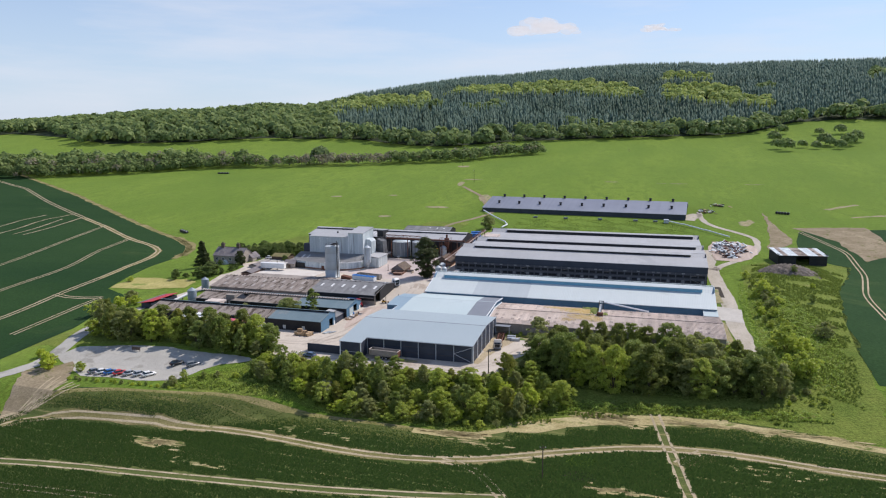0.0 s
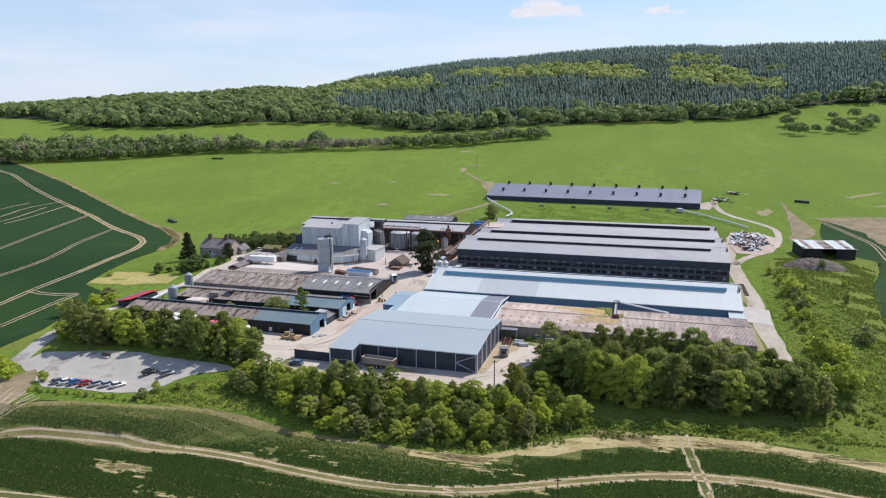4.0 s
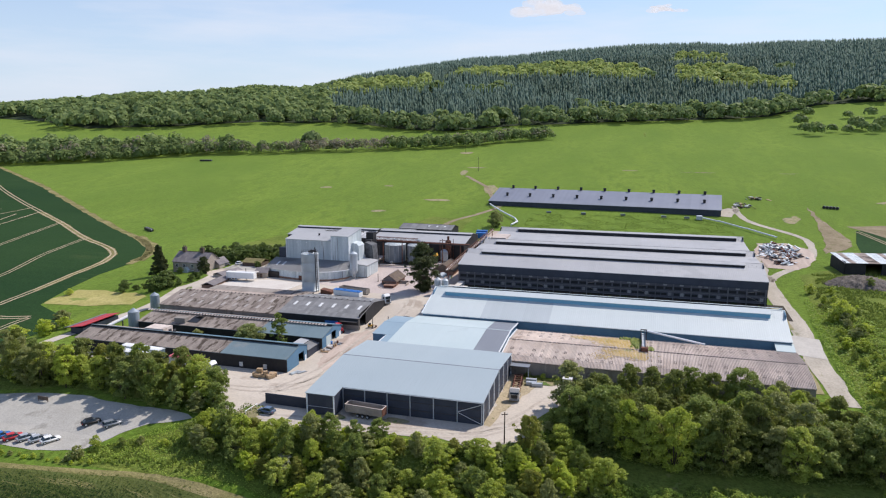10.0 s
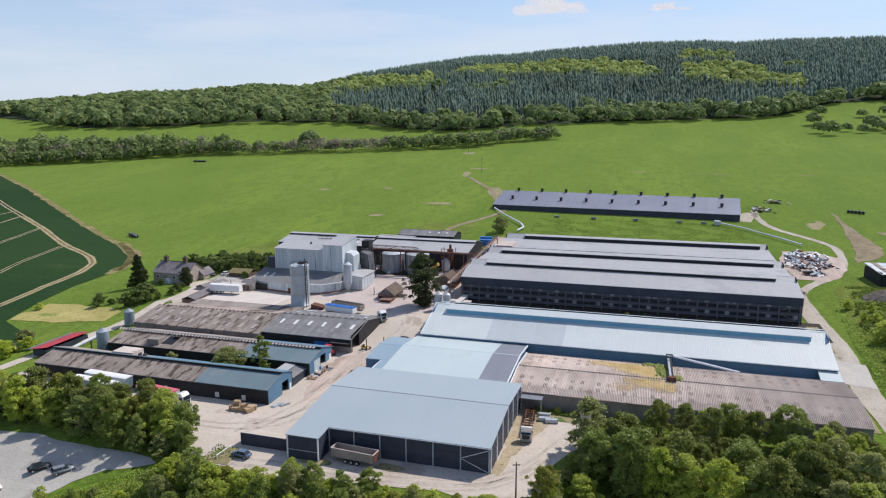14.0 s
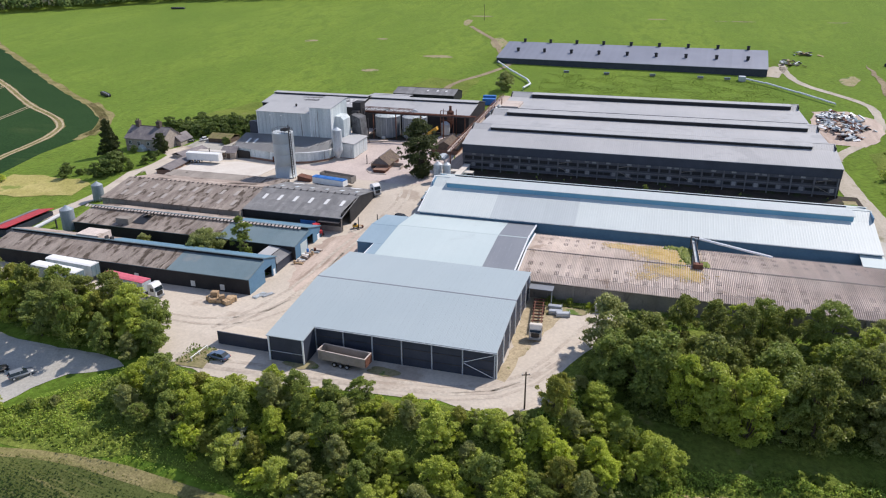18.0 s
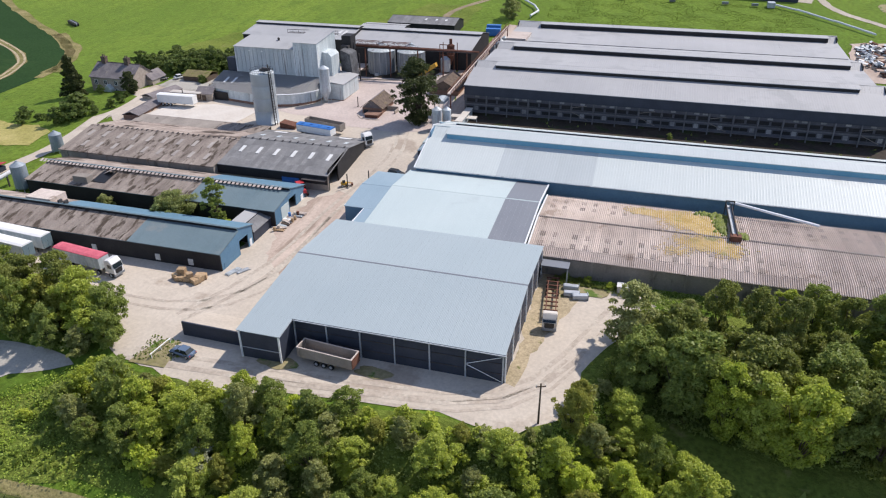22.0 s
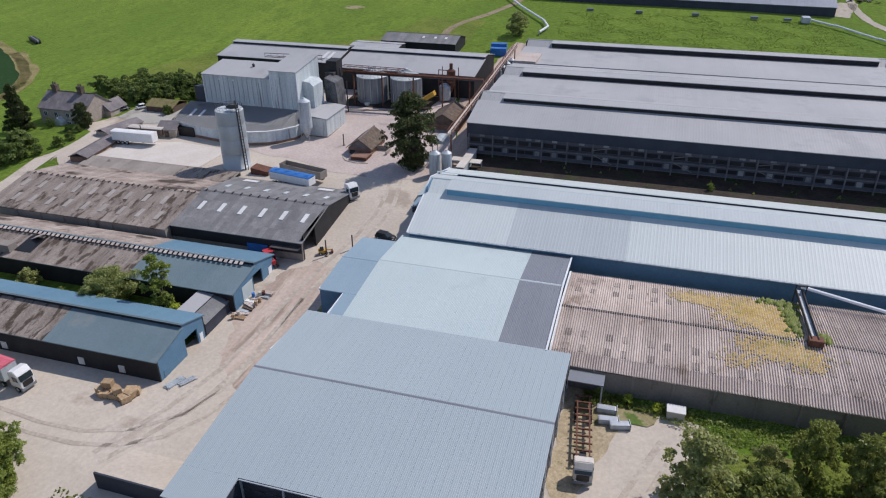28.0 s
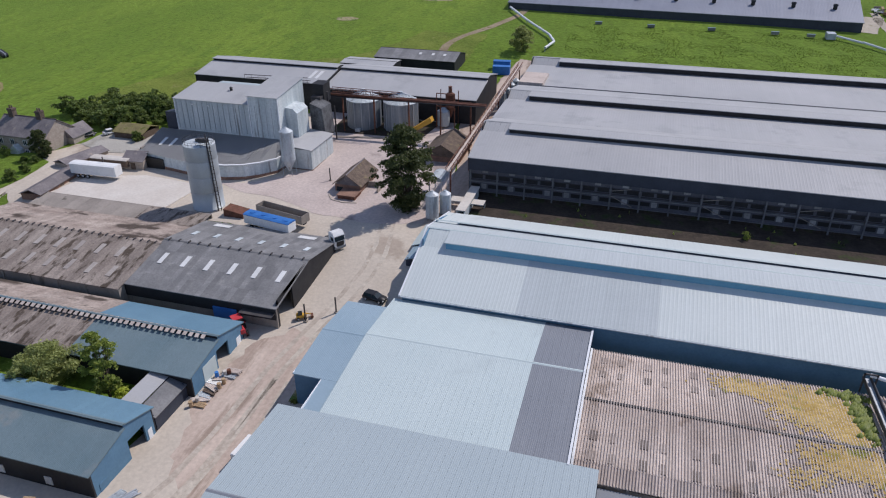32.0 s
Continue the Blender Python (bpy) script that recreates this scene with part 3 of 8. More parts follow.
def ribbon(points, width, wobble=0.0, step=6.0):
    """Outlines of a band along a line."""
    fine = []
    for p, q in zip(points, points[1:]):
        n = max(1, int(math.dist(p, q) / step))
        fine += [(p[0] + (q[0] - p[0]) * k / n, p[1] + (q[1] - p[1]) * k / n) for k in range(n)]
    fine.append(points[-1])
    for _ in range(2):
        fine = [fine[0]] + [tuple((fine[k - 1][c] + 2 * fine[k][c] + fine[k + 1][c]) / 4 for c in (0, 1)) for k in range(1, len(fine) - 1)] + [fine[-1]]
    left, right = [], []
    for k, p in enumerate(fine):
        a, b = fine[max(k - 1, 0)], fine[min(k + 1, len(fine) - 1)]
        L = math.dist(a, b) or 1
        nrm = (-(b[1] - a[1]) / L, (b[0] - a[0]) / L)
        w = width / 2 * (1 + wobble * noise.noise((p[0] * 0.15, p[1] * 0.15, 3)))
        w2 = width / 2 * (1 + wobble * noise.noise((p[0] * 0.15, p[1] * 0.15, 9)))
        left.append((p[0] + nrm[0] * w, p[1] + nrm[1] * w))
        right.append((p[0] - nrm[0] * w2, p[1] - nrm[1] * w2))
    return [[left[k], right[k], right[k + 1], left[k + 1]] for k in range(len(fine) - 1)]


def track(points, gauge=1.9, width=0.55):
    """Two wheel marks side by side."""
    out = []
    for side in (-1, 1):
        moved = []
        for k, p in enumerate(points):
            a, b = points[max(k - 1, 0)], points[min(k + 1, len(points) - 1)]
            L = math.dist(a, b) or 1
            moved.append((p[0] - side * gauge / 2 * (b[1] - a[1]) / L, p[1] + side * gauge / 2 * (b[0] - a[0]) / L))
        out += ribbon(moved, width, 0.5)
    return out




def ragged(poly, amp=0.9, step=2.5):
    """The same outline with wavering, frayed edges."""
    out = []
    for p, q in zip(poly, poly[1:] + poly[:1]):
        n = max(1, min(60, int(math.dist(p, q) / step)))
        for k in range(n):
            x, y = p[0] + (q[0] - p[0]) * k / n, p[1] + (q[1] - p[1]) * k / n
            out.append((x + amp * (noise.noise((x * 0.11, y * 0.11, 3)) + 0.8 * noise.noise((x * 0.45, y * 0.45, 8))), y + amp * (noise.noise((x * 0.11, y * 0.11, 13)) + 0.8 * noise.noise((x * 0.45, y * 0.45, 18)))))
    return out


# fields: dark crop west and south of the farm, with wheel tracks
WEST = [(-560, 400), (-473, 349), (-377, 290), (-268, 216), (-217, 181), (-178, 157), (-160, 141), (-150, 126), (-148, 112), (-149, 95), (-146, 75), (-141, 56), (-128, 50), (-116, 39), (-119, 22), (-111, 4), (-110, -8), (-135, -60), (-700, -60), (-700, 400)]
sheet("crop_field", [WEST], M["crop"], 0.05, "dark green cereal crop beside the pasture", "field")
SOUTH = [(-74, -44), (-66, -40.4), (-55, -38.9), (-44, -37.9), (-34, -36.6), (-26, -35.2), (-18, -33.9), (-10, -32.7), (-2, -31.6), (8, -31.2), (16, -31.6), (37, -32), (49, -33.5), (58, -27), (72, -18), (94, -12), (116, -10.5), (150, -15), (230, -25), (230, -640), (-420, -640), (-420, -150), (-104, -75)]
sheet("crop_field", [SOUTH], M["crop"], 0.05, "dark green cereal crop in a wide sloping field", "field")
EAST = [(176, 246), (223, 258), (400, 300), (400, 20), (157, 20), (156, 40), (159, 70), (166, 110), (178, 146), (182, 165), (166, 185), (170, 220)]
sheet("crop_field", [EAST], M["crop"], 0.05, "dark green crop east of the farm", "field")
edge = ribbon([(-104, -75), (-74, -44.4), (-66, -40.8), (-55, -39.3), (-44, -38.3), (-34, -37), (-26, -35.6), (-18, -34.3), (-10, -33.1), (-2, -32), (8, -31.6), (16, -32), (37, -32.4), (49, -33.9), (58, -27.4), (72, -18.4), (94, -12.4), (116, -10.9), (150, -15.4), (230, -25.6)], 1.8, 0.6)
edge += ribbon([(-560, 401), (-473, 350), (-377, 291), (-268, 217), (-217, 182), (-178, 158), (-160, 142), (-150, 127), (-148, 112)], 3.6, 0.9)
edge += ribbon([(-186, 164), (-166, 149), (-152, 134), (-148, 118)], 6.0, 0.8)
sheet("field_margin", edge, M["crop_edge"], 0.09, "thin yellowing margin of a crop field", "field margin")
MAIN = [(-90, -80), (-76, -62), (-74, -53), (-66, -50.3), (-48, -48.9), (-30, -48.0), (-15, -45.6), (-5, -45.6), (6, -47.4), (20, -48.6), (35, -48.9), (46, -47), (55, -44.4), (67.6, -38.1), (78, -33.3), (87.4, -29.3), (95.5, -27.5), (107.4, -26.1), (120, -26.5), (132, -28.4), (146, -28.6), (230, -38)]
SECOND = [(-110, -80), (-58, -75.4), (-43.6, -72.9), (-28, -71.8), (-13.4, -70.5), (0.8, -69.1), (14.6, -67.9), (27.7, -66.3), (50.7, -62.5), (63, -59.7)]
marks = track(MAIN, 2.1, 0.75)
marks += track([(95.2, -9.5), (97.2, -20.2), (99.4, -31.2), (101.5, -43.9), (104, -56), (112, -90)], 2.2, 0.75)
marks += track([(46, -47), (51, -46.4), (55, -48.4), (59, -53.4), (64, -61), (84, -88)], 1.9, 0.6)
marks += track(SECOND, 2.2, 0.6)
marks += track([(100.6, -34), (102.2, -29.6), (106.1, -27.1)], 1.9, 0.6)
marks += track([(-100, -88), (-48, -84.4), (-36.6, -83.3), (-19, -82)], 1.9, 0.4)
for k in range(4):
    marks += track([(-78 - k, -60 + k), (-76 + 0.8 * k, -51 + k), (-75.5 + 2.2 * k, -45 + 0.6 * k), (-79 + 3.6 * k, -36 - 1.2 * k)], 1.9, 0.5)
LOOP = [(-620, 400), (-486, 330), (-461, 318), (-394, 271), (-330, 230), (-298, 211), (-257.5, 185.5), (-210, 153), (-182, 138), (-167.4, 126.4), (-161.4, 112.4), (-161, 92), (-157.5, 69.5), (-157, 56), (-158, 46.8), (-157.6, 41.8), (-156, 31), (-156, 10), (-162, -20)]
marks += track(LOOP, 2.2, 0.8)
for line in ([(-257.5, 185.5), (-247, 145), (-239, 117), (-233, 94), (-226, 60)], [(-210, 153), (-202.7, 119), (-191, 87.6), (-188.5, 68), (-189, 53), (-190, 20)], [(-158.8, 44), (-151, 40.2), (-142, 40.7), (-134, 44.5)], [(-134, 44.5), (-136, 39), (-135.6, 34), (-135.4, 20), (-136, 0)]):
    marks += track(line, 2.0, 0.6)
for line in ([(-306, 140), (-311, 166), (-321, 198), (-315, 222)], [(-296, 150), (-300, 170), (-309, 203)], [(-288, 150), (-292, 177), (-299, 211)], [(-330, 170), (-336, 196), (-334, 214)]):
    marks += ribbon(line, 1.1, 0.95)
marks += track([(176, 244), (190, 200), (186, 150), (176, 110), (176, 60)], 1.9, 0.6)
marks += track([(200, 250), (230, 190), (240, 120)], 1.9, 0.5)
sheet("worn_strip", ribbon(MAIN, 4.2, 0.7) + ribbon(LOOP[5:13], 3.4, 0.7) + ribbon([(101, -36), (104, -30), (110, -27)], 4, 0.8), M["crop_edge"], 0.11, "thin trampled crop along the wheel tracks", "track")
sheet("wheel_tracks", marks, M["soil"], 0.13, "pale dry wheel tracks in the crop", "track")


def blot(x, y, rx, ry, n=18, seed=0.0, turn=0.0):
    """An uneven rounded patch in plan."""
    out = []
    for k in range(n):
        t = 2 * math.pi * k / n
        r = 1 + 0.35 * noise.noise((math.cos(t) * 1.5 + seed, math.sin(t) * 1.5, seed))
        px, py = rx * r * math.cos(t), ry * r * math.sin(t)
        out.append((x + px * math.cos(turn) - py * math.sin(turn), y + px * math.sin(turn) + py * math.cos(turn)))
    return out


def streaks(x, y, rx, ry, n, seed, long=3.0, wide=0.5):
    """Thin broken streaks along the drilling inside an ellipse."""
    r, out = random.Random(seed), []
    for _ in range(n):
        px, py, half = x + r.gauss(0, 0.42) * rx, y + r.gauss(0, 0.42) * ry, long * r.uniform(0.3, 1.0)
        out.append(blot(px, py, half, wide * r.uniform(0.25, 0.7), 10, r.uniform(0, 9), r.uniform(-0.1, 0.1)))
    return out


bare = [blot(-55, 287, 9, 3.2, seed=1), blot(-30, 330, 5, 16, seed=2, turn=0.2), blot(-66, 395, 3, 12, seed=3, turn=0.15), blot(-92, 505, 7, 6, seed=4), blot(-62, 420, 9, 2, seed=5),
        blot(150, 266, 4, 9, seed=6, turn=-0.3), blot(60, 420, 6, 2, seed=8), *streaks(115, 418, 14, 3, 8, 9, 7, 1.2), *ribbon([(205, 318), (216, 330), (228, 338)], 4.0, 0.9), *ribbon([(214, 292), (232, 301), (250, 305)], 3.4, 0.9),
        blot(-150, 320, 5, 3, seed=12), blot(-105, 330, 4, 2, seed=13), blot(-82, 250, 5, 3, seed=14), *streaks(175, 420, 10, 2, 6, 18, 6, 1.0)]
thin = streaks(-27, -56.8, 8, 2.6, 60, 3) + streaks(-12, -64, 14, 2, 12, 4, 2.0, 0.35) + streaks(5, -42, 16, 3, 14, 5, 2.2, 0.3) + streaks(52, -36, 10, 2.5, 14, 6, 2.4, 0.4) + streaks(64, -41, 5, 1.5, 16, 7, 2.0, 0.5) + streaks(88, -18, 8, 3, 18, 8, 2.4, 0.4) + streaks(122, -33, 20, 5, 22, 10, 1.8, 0.35) + streaks(86, -50.5, 7, 1.6, 40, 11, 2.6, 0.6)
thin += streaks(82, -14.4, 9, 2.4, 70, 12, 3.0, 0.7) + streaks(46, -33, 9, 2.0, 60, 13, 3.0, 0.7) + streaks(128, -13, 18, 2.0, 50, 14, 3.0, 0.5) + streaks(104, -13, 12, 1.6, 36, 16, 3.0, 0.5)
thin += ribbon([(58, -26.5), (64, -24), (72, -19.5), (80, -16), (90, -13.4), (102, -12), (114, -11.6)], 5.0, 0.7) + ribbon([(114, -11.6), (128, -13), (145, -16), (170, -20)], 2.6, 0.9) + ribbon([(34, -33.6), (44, -34.4), (50, -33.4), (58, -27)], 2.6, 0.9)
STRIP = [(-74, -44.6), (-66, -41), (-55, -39.5), (-44, -38.5), (-34, -37.2), (-26, -35.8), (-18, -34.5), (-10, -33.3), (-2, -32.2), (8, -31.8), (16, -32.2), (37, -32.6), (49, -32.6), (58, -25.6), (72, -17), (84, -12.4), (96, -9.6), (116, -9.4), (136, -11.5), (150, -15.6), (190, -20.6), (190, -70), (112, -84), (20, -92), (-60, -95), (-84, -68)]
sheet("crop_soil", [ragged(STRIP, 0.4)], M["crop_soil"], 0.07, "dry strawy soil between rows of young crop", "soil")
rc = np.random.default_rng(8)
rows_y, rows_x = np.meshgrid(np.arange(-96, -8, 0.42), np.arange(-84, 190, 0.28), indexing="ij")
px = rows_x.ravel() + rc.uniform(-0.15, 0.15, rows_x.size)
py = rows_y.ravel() + 2 * np.sin(px * 0.028) + rc.normal(scale=0.05, size=px.size)
inside = np.zeros(len(px), bool)
for p, q in zip(STRIP, STRIP[1:] + STRIP[:1]):
    inside ^= ((p[1] > py) != (q[1] > py)) & (px < (q[0] - p[0]) * (py - p[1]) / (q[1] - p[1] + 1e-9) + p[0])
bald = np.zeros((300, 120), bool)
for band, wide in ((MAIN, 1.7), (SECOND, 1.5)):
    for p, q in zip(band, band[1:]):
        for t in np.linspace(0, 1, max(2, int(math.dist(p, q) / 0.4))):
            cx, cy = p[0] + (q[0] - p[0]) * t, p[1] + (q[1] - p[1]) * t
            for a in np.arange(-wide, wide + 0.1, 0.5):
                bald[int(np.clip(cx + 90, 0, 299)), int(np.clip(cy + a + 100, 0, 119))] = True
for p, q in zip(((95.2, -9.5), (97.2, -20.2), (99.4, -31.2), (101.5, -43.9)), ((97.2, -20.2), (99.4, -31.2), (101.5, -43.9), (104, -56))):
    for t in np.linspace(0, 1, 40):
        bald[int(p[0] + (q[0] - p[0]) * t + 90 - 0.9):int(p[0] + (q[0] - p[0]) * t + 90 + 1.9), int(p[1] + (q[1] - p[1]) * t + 100)] = True
for poly in thin:
    cx, cy = sum(v[0] for v in poly) / len(poly), sum(v[1] for v in poly) / len(poly)
    bald[int(max(min(v[0] for v in poly) + 90.5, 0)):int(max(v[0] for v in poly) + 90.5), int(max(min(v[1] for v in poly) + 100.5, 0)):int(max(v[1] for v in poly) + 100.5)] = True
    bald[int(np.clip(cx + 90, 0, 299)), int(np.clip(cy + 100, 0, 119))] = True
edge_y = np.interp(px, [p[0] for p in STRIP[:21]], [p[1] for p in STRIP[:21]])
sparse = np.clip((edge_y - py) / 5, 0.15, 1.0) * np.where(np.sin(px * 0.06 + np.sin(py * 0.9)) + np.sin(py * 2.3 + px * 0.11) > 1.35, 0.45, 1.0)
keep = inside & ~bald[np.clip(px + 90, 0, 299).astype(int), np.clip(py + 100, 0, 119).astype(int)] & (rc.uniform(size=len(px)) < np.sqrt(sparse))
inner = (edge_y - py)[keep]
px, py, tall = px[keep], py[keep], (0.26 + 0.2 * np.clip((inner - 2) / 9, 0, 1)) * rc.uniform(0.7, 1.25, keep.sum())
pz, lean = ground(px, py) + 0.06, rc.normal(scale=0.09, size=(len(px), 2))
wide = 0.24 * rc.uniform(0.8, 1.3, len(px))
swing = rc.normal(scale=0.3, size=len(px)) * wide
pale = rc.uniform(size=len(px)) > np.clip((inner - 0.6) / 9, 0, 1)
for some, m, words in ((~pale, "crop_stem", "dark green cereal plants in fine rows"), (pale, "crop_blade", "thin yellowing cereal plants by the field margin")):
    x, y, z, h, w, u, v = px[some], py[some], pz[some], tall[some], wide[some] * (0.6 if m == "crop_blade" else 1), swing[some], lean[some]
    i = np.arange(len(x))
    verts = np.concatenate([np.stack([x - w, y - u, z], 1), np.stack([x + w, y + u, z], 1), np.stack([x + v[:, 0], y + v[:, 1], z + h], 1)])
    tagged(new("crop_rows", raw_mesh("crop_rows", verts, np.stack([i, len(x) + i, 2 * len(x) + i], 1), M[m])), words, "crop", kind="stuff")
sheet("thin_crop", thin, M["straw"], 0.12, "dry straw-coloured streaks where the crop failed", "bare soil")
sheet("weed_patch", [blot(78, -38.2, 4.2, 3.2, seed=41)], M["pasture"], 0.1, "bright weedy patch in the crop", "weeds", kind="stuff")
sheet("wet_hollow", [blot(78.6, -46, 3.4, 2.6, seed=42)], M["mud_shade"], 0.1, "dark wet hollow in the field", "hollow")
sheet("bare_patch", bare, M["bare"], 0.07, "bare worn patches of soil in the grass", "bare soil")
sheet("mown_plot", [ragged([(-141, 57), (-141, 75), (-128, 76), (-113, 74), (-105, 70), (-104, 61), (-129, 58)], 1.2)], M["stubble"], 0.1, "dry yellow plot of cut grass near the farmhouse", "plot")
rough = [[(-96, 6), (-110, -4), (-112, -14), (-100, -16), (-70, -8), (-40, -3), (-14, -4), (-2, -8), (-6, -12), (-24, -13), (-27, -18), (-40, -28), (-44, -36), (-19, -34), (-1, -29), (18, -30.5), (37, -31), (49, -32.5), (58, -26), (72, -17), (94, -11), (116, -9.5), (150, -14), (156, 10), (158, 60), (166, 108), (178, 145), (184, 166), (172, 172), (146, 168), (135, 158), (131, 110), (129, 60), (128, 30), (118, 30), (70, 27), (56, 24), (53, 10), (50, 0), (46, -9), (30, -10), (8, -12), (-4, -14), (-10, 0)],
         [(-60, 205), (-110, 180), (-126, 150), (-120, 138), (-96, 150), (-92, 180), (-60, 190), (-20, 195), (-20, 240), (-44, 240)]]
sheet("rough_grass", [ragged(p, 1.6, 3) for p in rough], M["rough_grass"], 0.05, "long uncut grass and weeds around the farm", "grass", kind="stuff")
# yard, roads and parking
YARD = [(-94, 12), (-60, 4), (-30, -3), (-20, -10), (-2, -13), (20, -9), (34, -8.5), (46, -10), (52, -4), (53, 6), (60, 22), (62, 30), (40, 34), (40, 64), (6, 64), (4, 110), (-10, 160), (-50, 152), (-76, 122), (-100, 112), (-112, 92), (-88, 78), (-60, 83), (-30, 83), (-16, 80), (-30, 60), (-30, 53.5), (-19, 51), (-19, 37), (-22, 30), (-19, 29), (-19, 20), (-94, 20)]
sheet("yard", [ragged(YARD)], M["yard"], 0.06, "pale dusty concrete yard between the sheds", "yard")
sheet("dirt_lane", [ragged([(-11, 24), (-13.5, 30), (-15.5, 34), (-15.6, 40), (-15, 51), (-10, 56), (-4, 54), (-1.5, 46), (-2.4, 36), (-0.6, 24), (-0.5, 16), (-4, 17)], 1.6, 1.5)], M["lane"], 0.068, "reddish-brown worn lane between the sheds", "lane")
sheet("car_park", [ragged([(-93, -22), (-90, -15), (-76, -12), (-60, -10), (-44, -11), (-30, -11), (-25, -13.5), (-34, -16.8), (-39, -22), (-43, -30.4), (-54, -32), (-73, -33.4), (-80, -30)])], M["gravel"], 0.08, "pale gravel car park below the trees", "car park")
sheet("access_road", ribbon([(-180, -76), (-130, -60), (-104, -48), (-95, -38), (-93, -30), (-94, -20), (-97, -8), (-103, 8)], 5.4, 0.25), M["gravel"], 0.11, "pale gravel access road", "road")
sheet("back_lane", ribbon([(-103, 8), (-104, 24), (-98, 50), (-95, 62), (-97, 78), (-98, 92), (-96, 106)], 4.4, 0.2), M["yard"], 0.115, "pale concrete lane behind the west sheds", "lane")
sheet("gateway", [ragged([(-93, -34), (-84, -24), (-78, -31), (-73, -40), (-73, -50), (-79, -58), (-84, -50), (-90, -41)], 1.2, 2)], M["dirt"], 0.1, "trampled bare soil at the field gateway", "bare soil")
sheet("east_bare", [ragged([(163.5, 300), (165, 266), (168.5, 214), (152, 197), (157, 222), (160, 250)], 1.5, 4), ragged([(174, 254), (214, 262), (216, 205), (195, 180), (191, 222)], 1.2, 4)], M["dirt"], 0.12, "bare pinkish ploughed soil near the open barn", "bare soil")
sheet("farm_road", [ragged(q, 0.35, 1.5) for q in ribbon([(124.5, 34), (123.6, 50), (122.6, 76), (122, 100), (121.5, 130), (121, 150)], 6.0, 0.25) + ribbon([(122, 146), (126, 158), (133.4, 166.7), (141.3, 176.4), (147, 194), (150.4, 217), (148, 230), (139.8, 241), (127, 257), (123.7, 278), (124, 296)], 3.4, 0.3) + ribbon([(121, 148), (120, 165), (121, 190)], 7, 0.8) + ribbon([(117, 268), (122, 290)], 8, 0.9)], M["road_dust"], 0.1, "pale worn farm road round the sheds", "road")
sheet("concrete_apron", [ragged([(117.2, 66), (126, 64), (126.5, 78), (118, 80)], 0.3, 2)], M["concrete_new"], 0.14, "square of newer pale concrete in the road", "apron")
sheet("wall_road", [ragged(p, 0.5, 2) for p in ribbon([(52, 15), (55, 21), (58, 26), (62, 29)], 3.6, 0.3)], M["yard"], 0.075, "worn pale track along the sheds", "track")
sheet("dry_verge", [ragged([(117, 84), (120.5, 84), (120.5, 108), (117, 108)], 0.6, 2), ragged([(117.4, 40), (120.4, 40), (120, 63), (117.2, 63)], 0.5, 2)], M["bare"], 0.15, "dry yellow grass at the shed ends", "verge")
sheet("scrap_ground", [ragged([(124, 168), (136, 166), (146, 184), (147, 204), (138, 214), (126, 212), (123, 190)], 1.5, 3)], M["lane"], 0.12, "trodden bare ground under the scrap", "bare soil")
sheet("field_path", ribbon([(-30, 205), (-32, 230), (-20, 250), (-10, 275), (-22, 300), (-34, 338), (-60, 380)], 3.0, 0.3), M["dirt"], 0.1, "dirt path climbing past the sheds", "path")
sheet("shed_apron", [ragged([(42, 0), (44, -0.5), (45.4, 11), (48.5, 22), (50.5, 30), (46, 33), (42.3, 33)], 1.0, 1.5)], M["soil"], 0.09, "dry strawy ground beside the big shed", "bare soil")

sheet("end_strip", [ragged([(1, 92), (7.2, 92), (7.2, 112), (6.4, 136), (6.2, 172), (5, 212), (-2, 214), (-5, 180), (-9, 160), (1, 122)], 0.6, 2)], M["lane"], 0.13, "dirty trodden strip at the ends of the poultry houses", "yard")
ruts = track([(-18, -8.6), (-6, -8.4), (6, -8), (20, -6.4), (34, -6), (43, -4.8), (47.6, 0), (50.4, 8), (53.6, 17), (57, 25)], 2.3, 0.9) + track([(-16, 2), (-10, 12), (-8, 24), (-8.4, 40), (-6, 58), (-2, 74), (-5, 92), (-12, 104)], 2.3, 0.9) + track([(-44, 6), (-28, 4), (-14, 4), (-6, 12), (-5, 26), (-5.5, 44)], 2.2, 0.7) + track([(6, -9.6), (22, -7.8), (36, -7.4), (45, -5.6), (49.4, 0), (51.4, 8)], 2.2, 0.6)
sheet("tyre_marks", ruts, M["tyre_mark"], 0.088, "faint brown wheel marks on the yard", "tyre marks")
sheet("mill_yard", [ragged([(-52, 99), (-32, 95), (-20, 91), (-8, 90), (2, 93), (3, 110), (-10, 158), (-48, 152), (-46, 134), (-34, 112), (-44, 102)], 1.2)], M["mill_yard"], 0.1, "grey worn tarmac of the mill yard", "yard")
sheet("house_court", [ragged([(-99, 112), (-99, 122), (-95, 128), (-84, 127), (-80, 116), (-84, 110), (-90, 109)], 0.8, 2)], M["gravel"], 0.14, "pale gravel court behind the farmhouse", "yard")
sheet("garden", [ragged([(-118, 103.5), (-104, 103), (-98, 99.5), (-96.4, 92), (-97, 84), (-101, 78), (-116, 92)], 0.5)], M["pasture"], 0.16, "small green lawn in front of the farmhouse", "lawn")


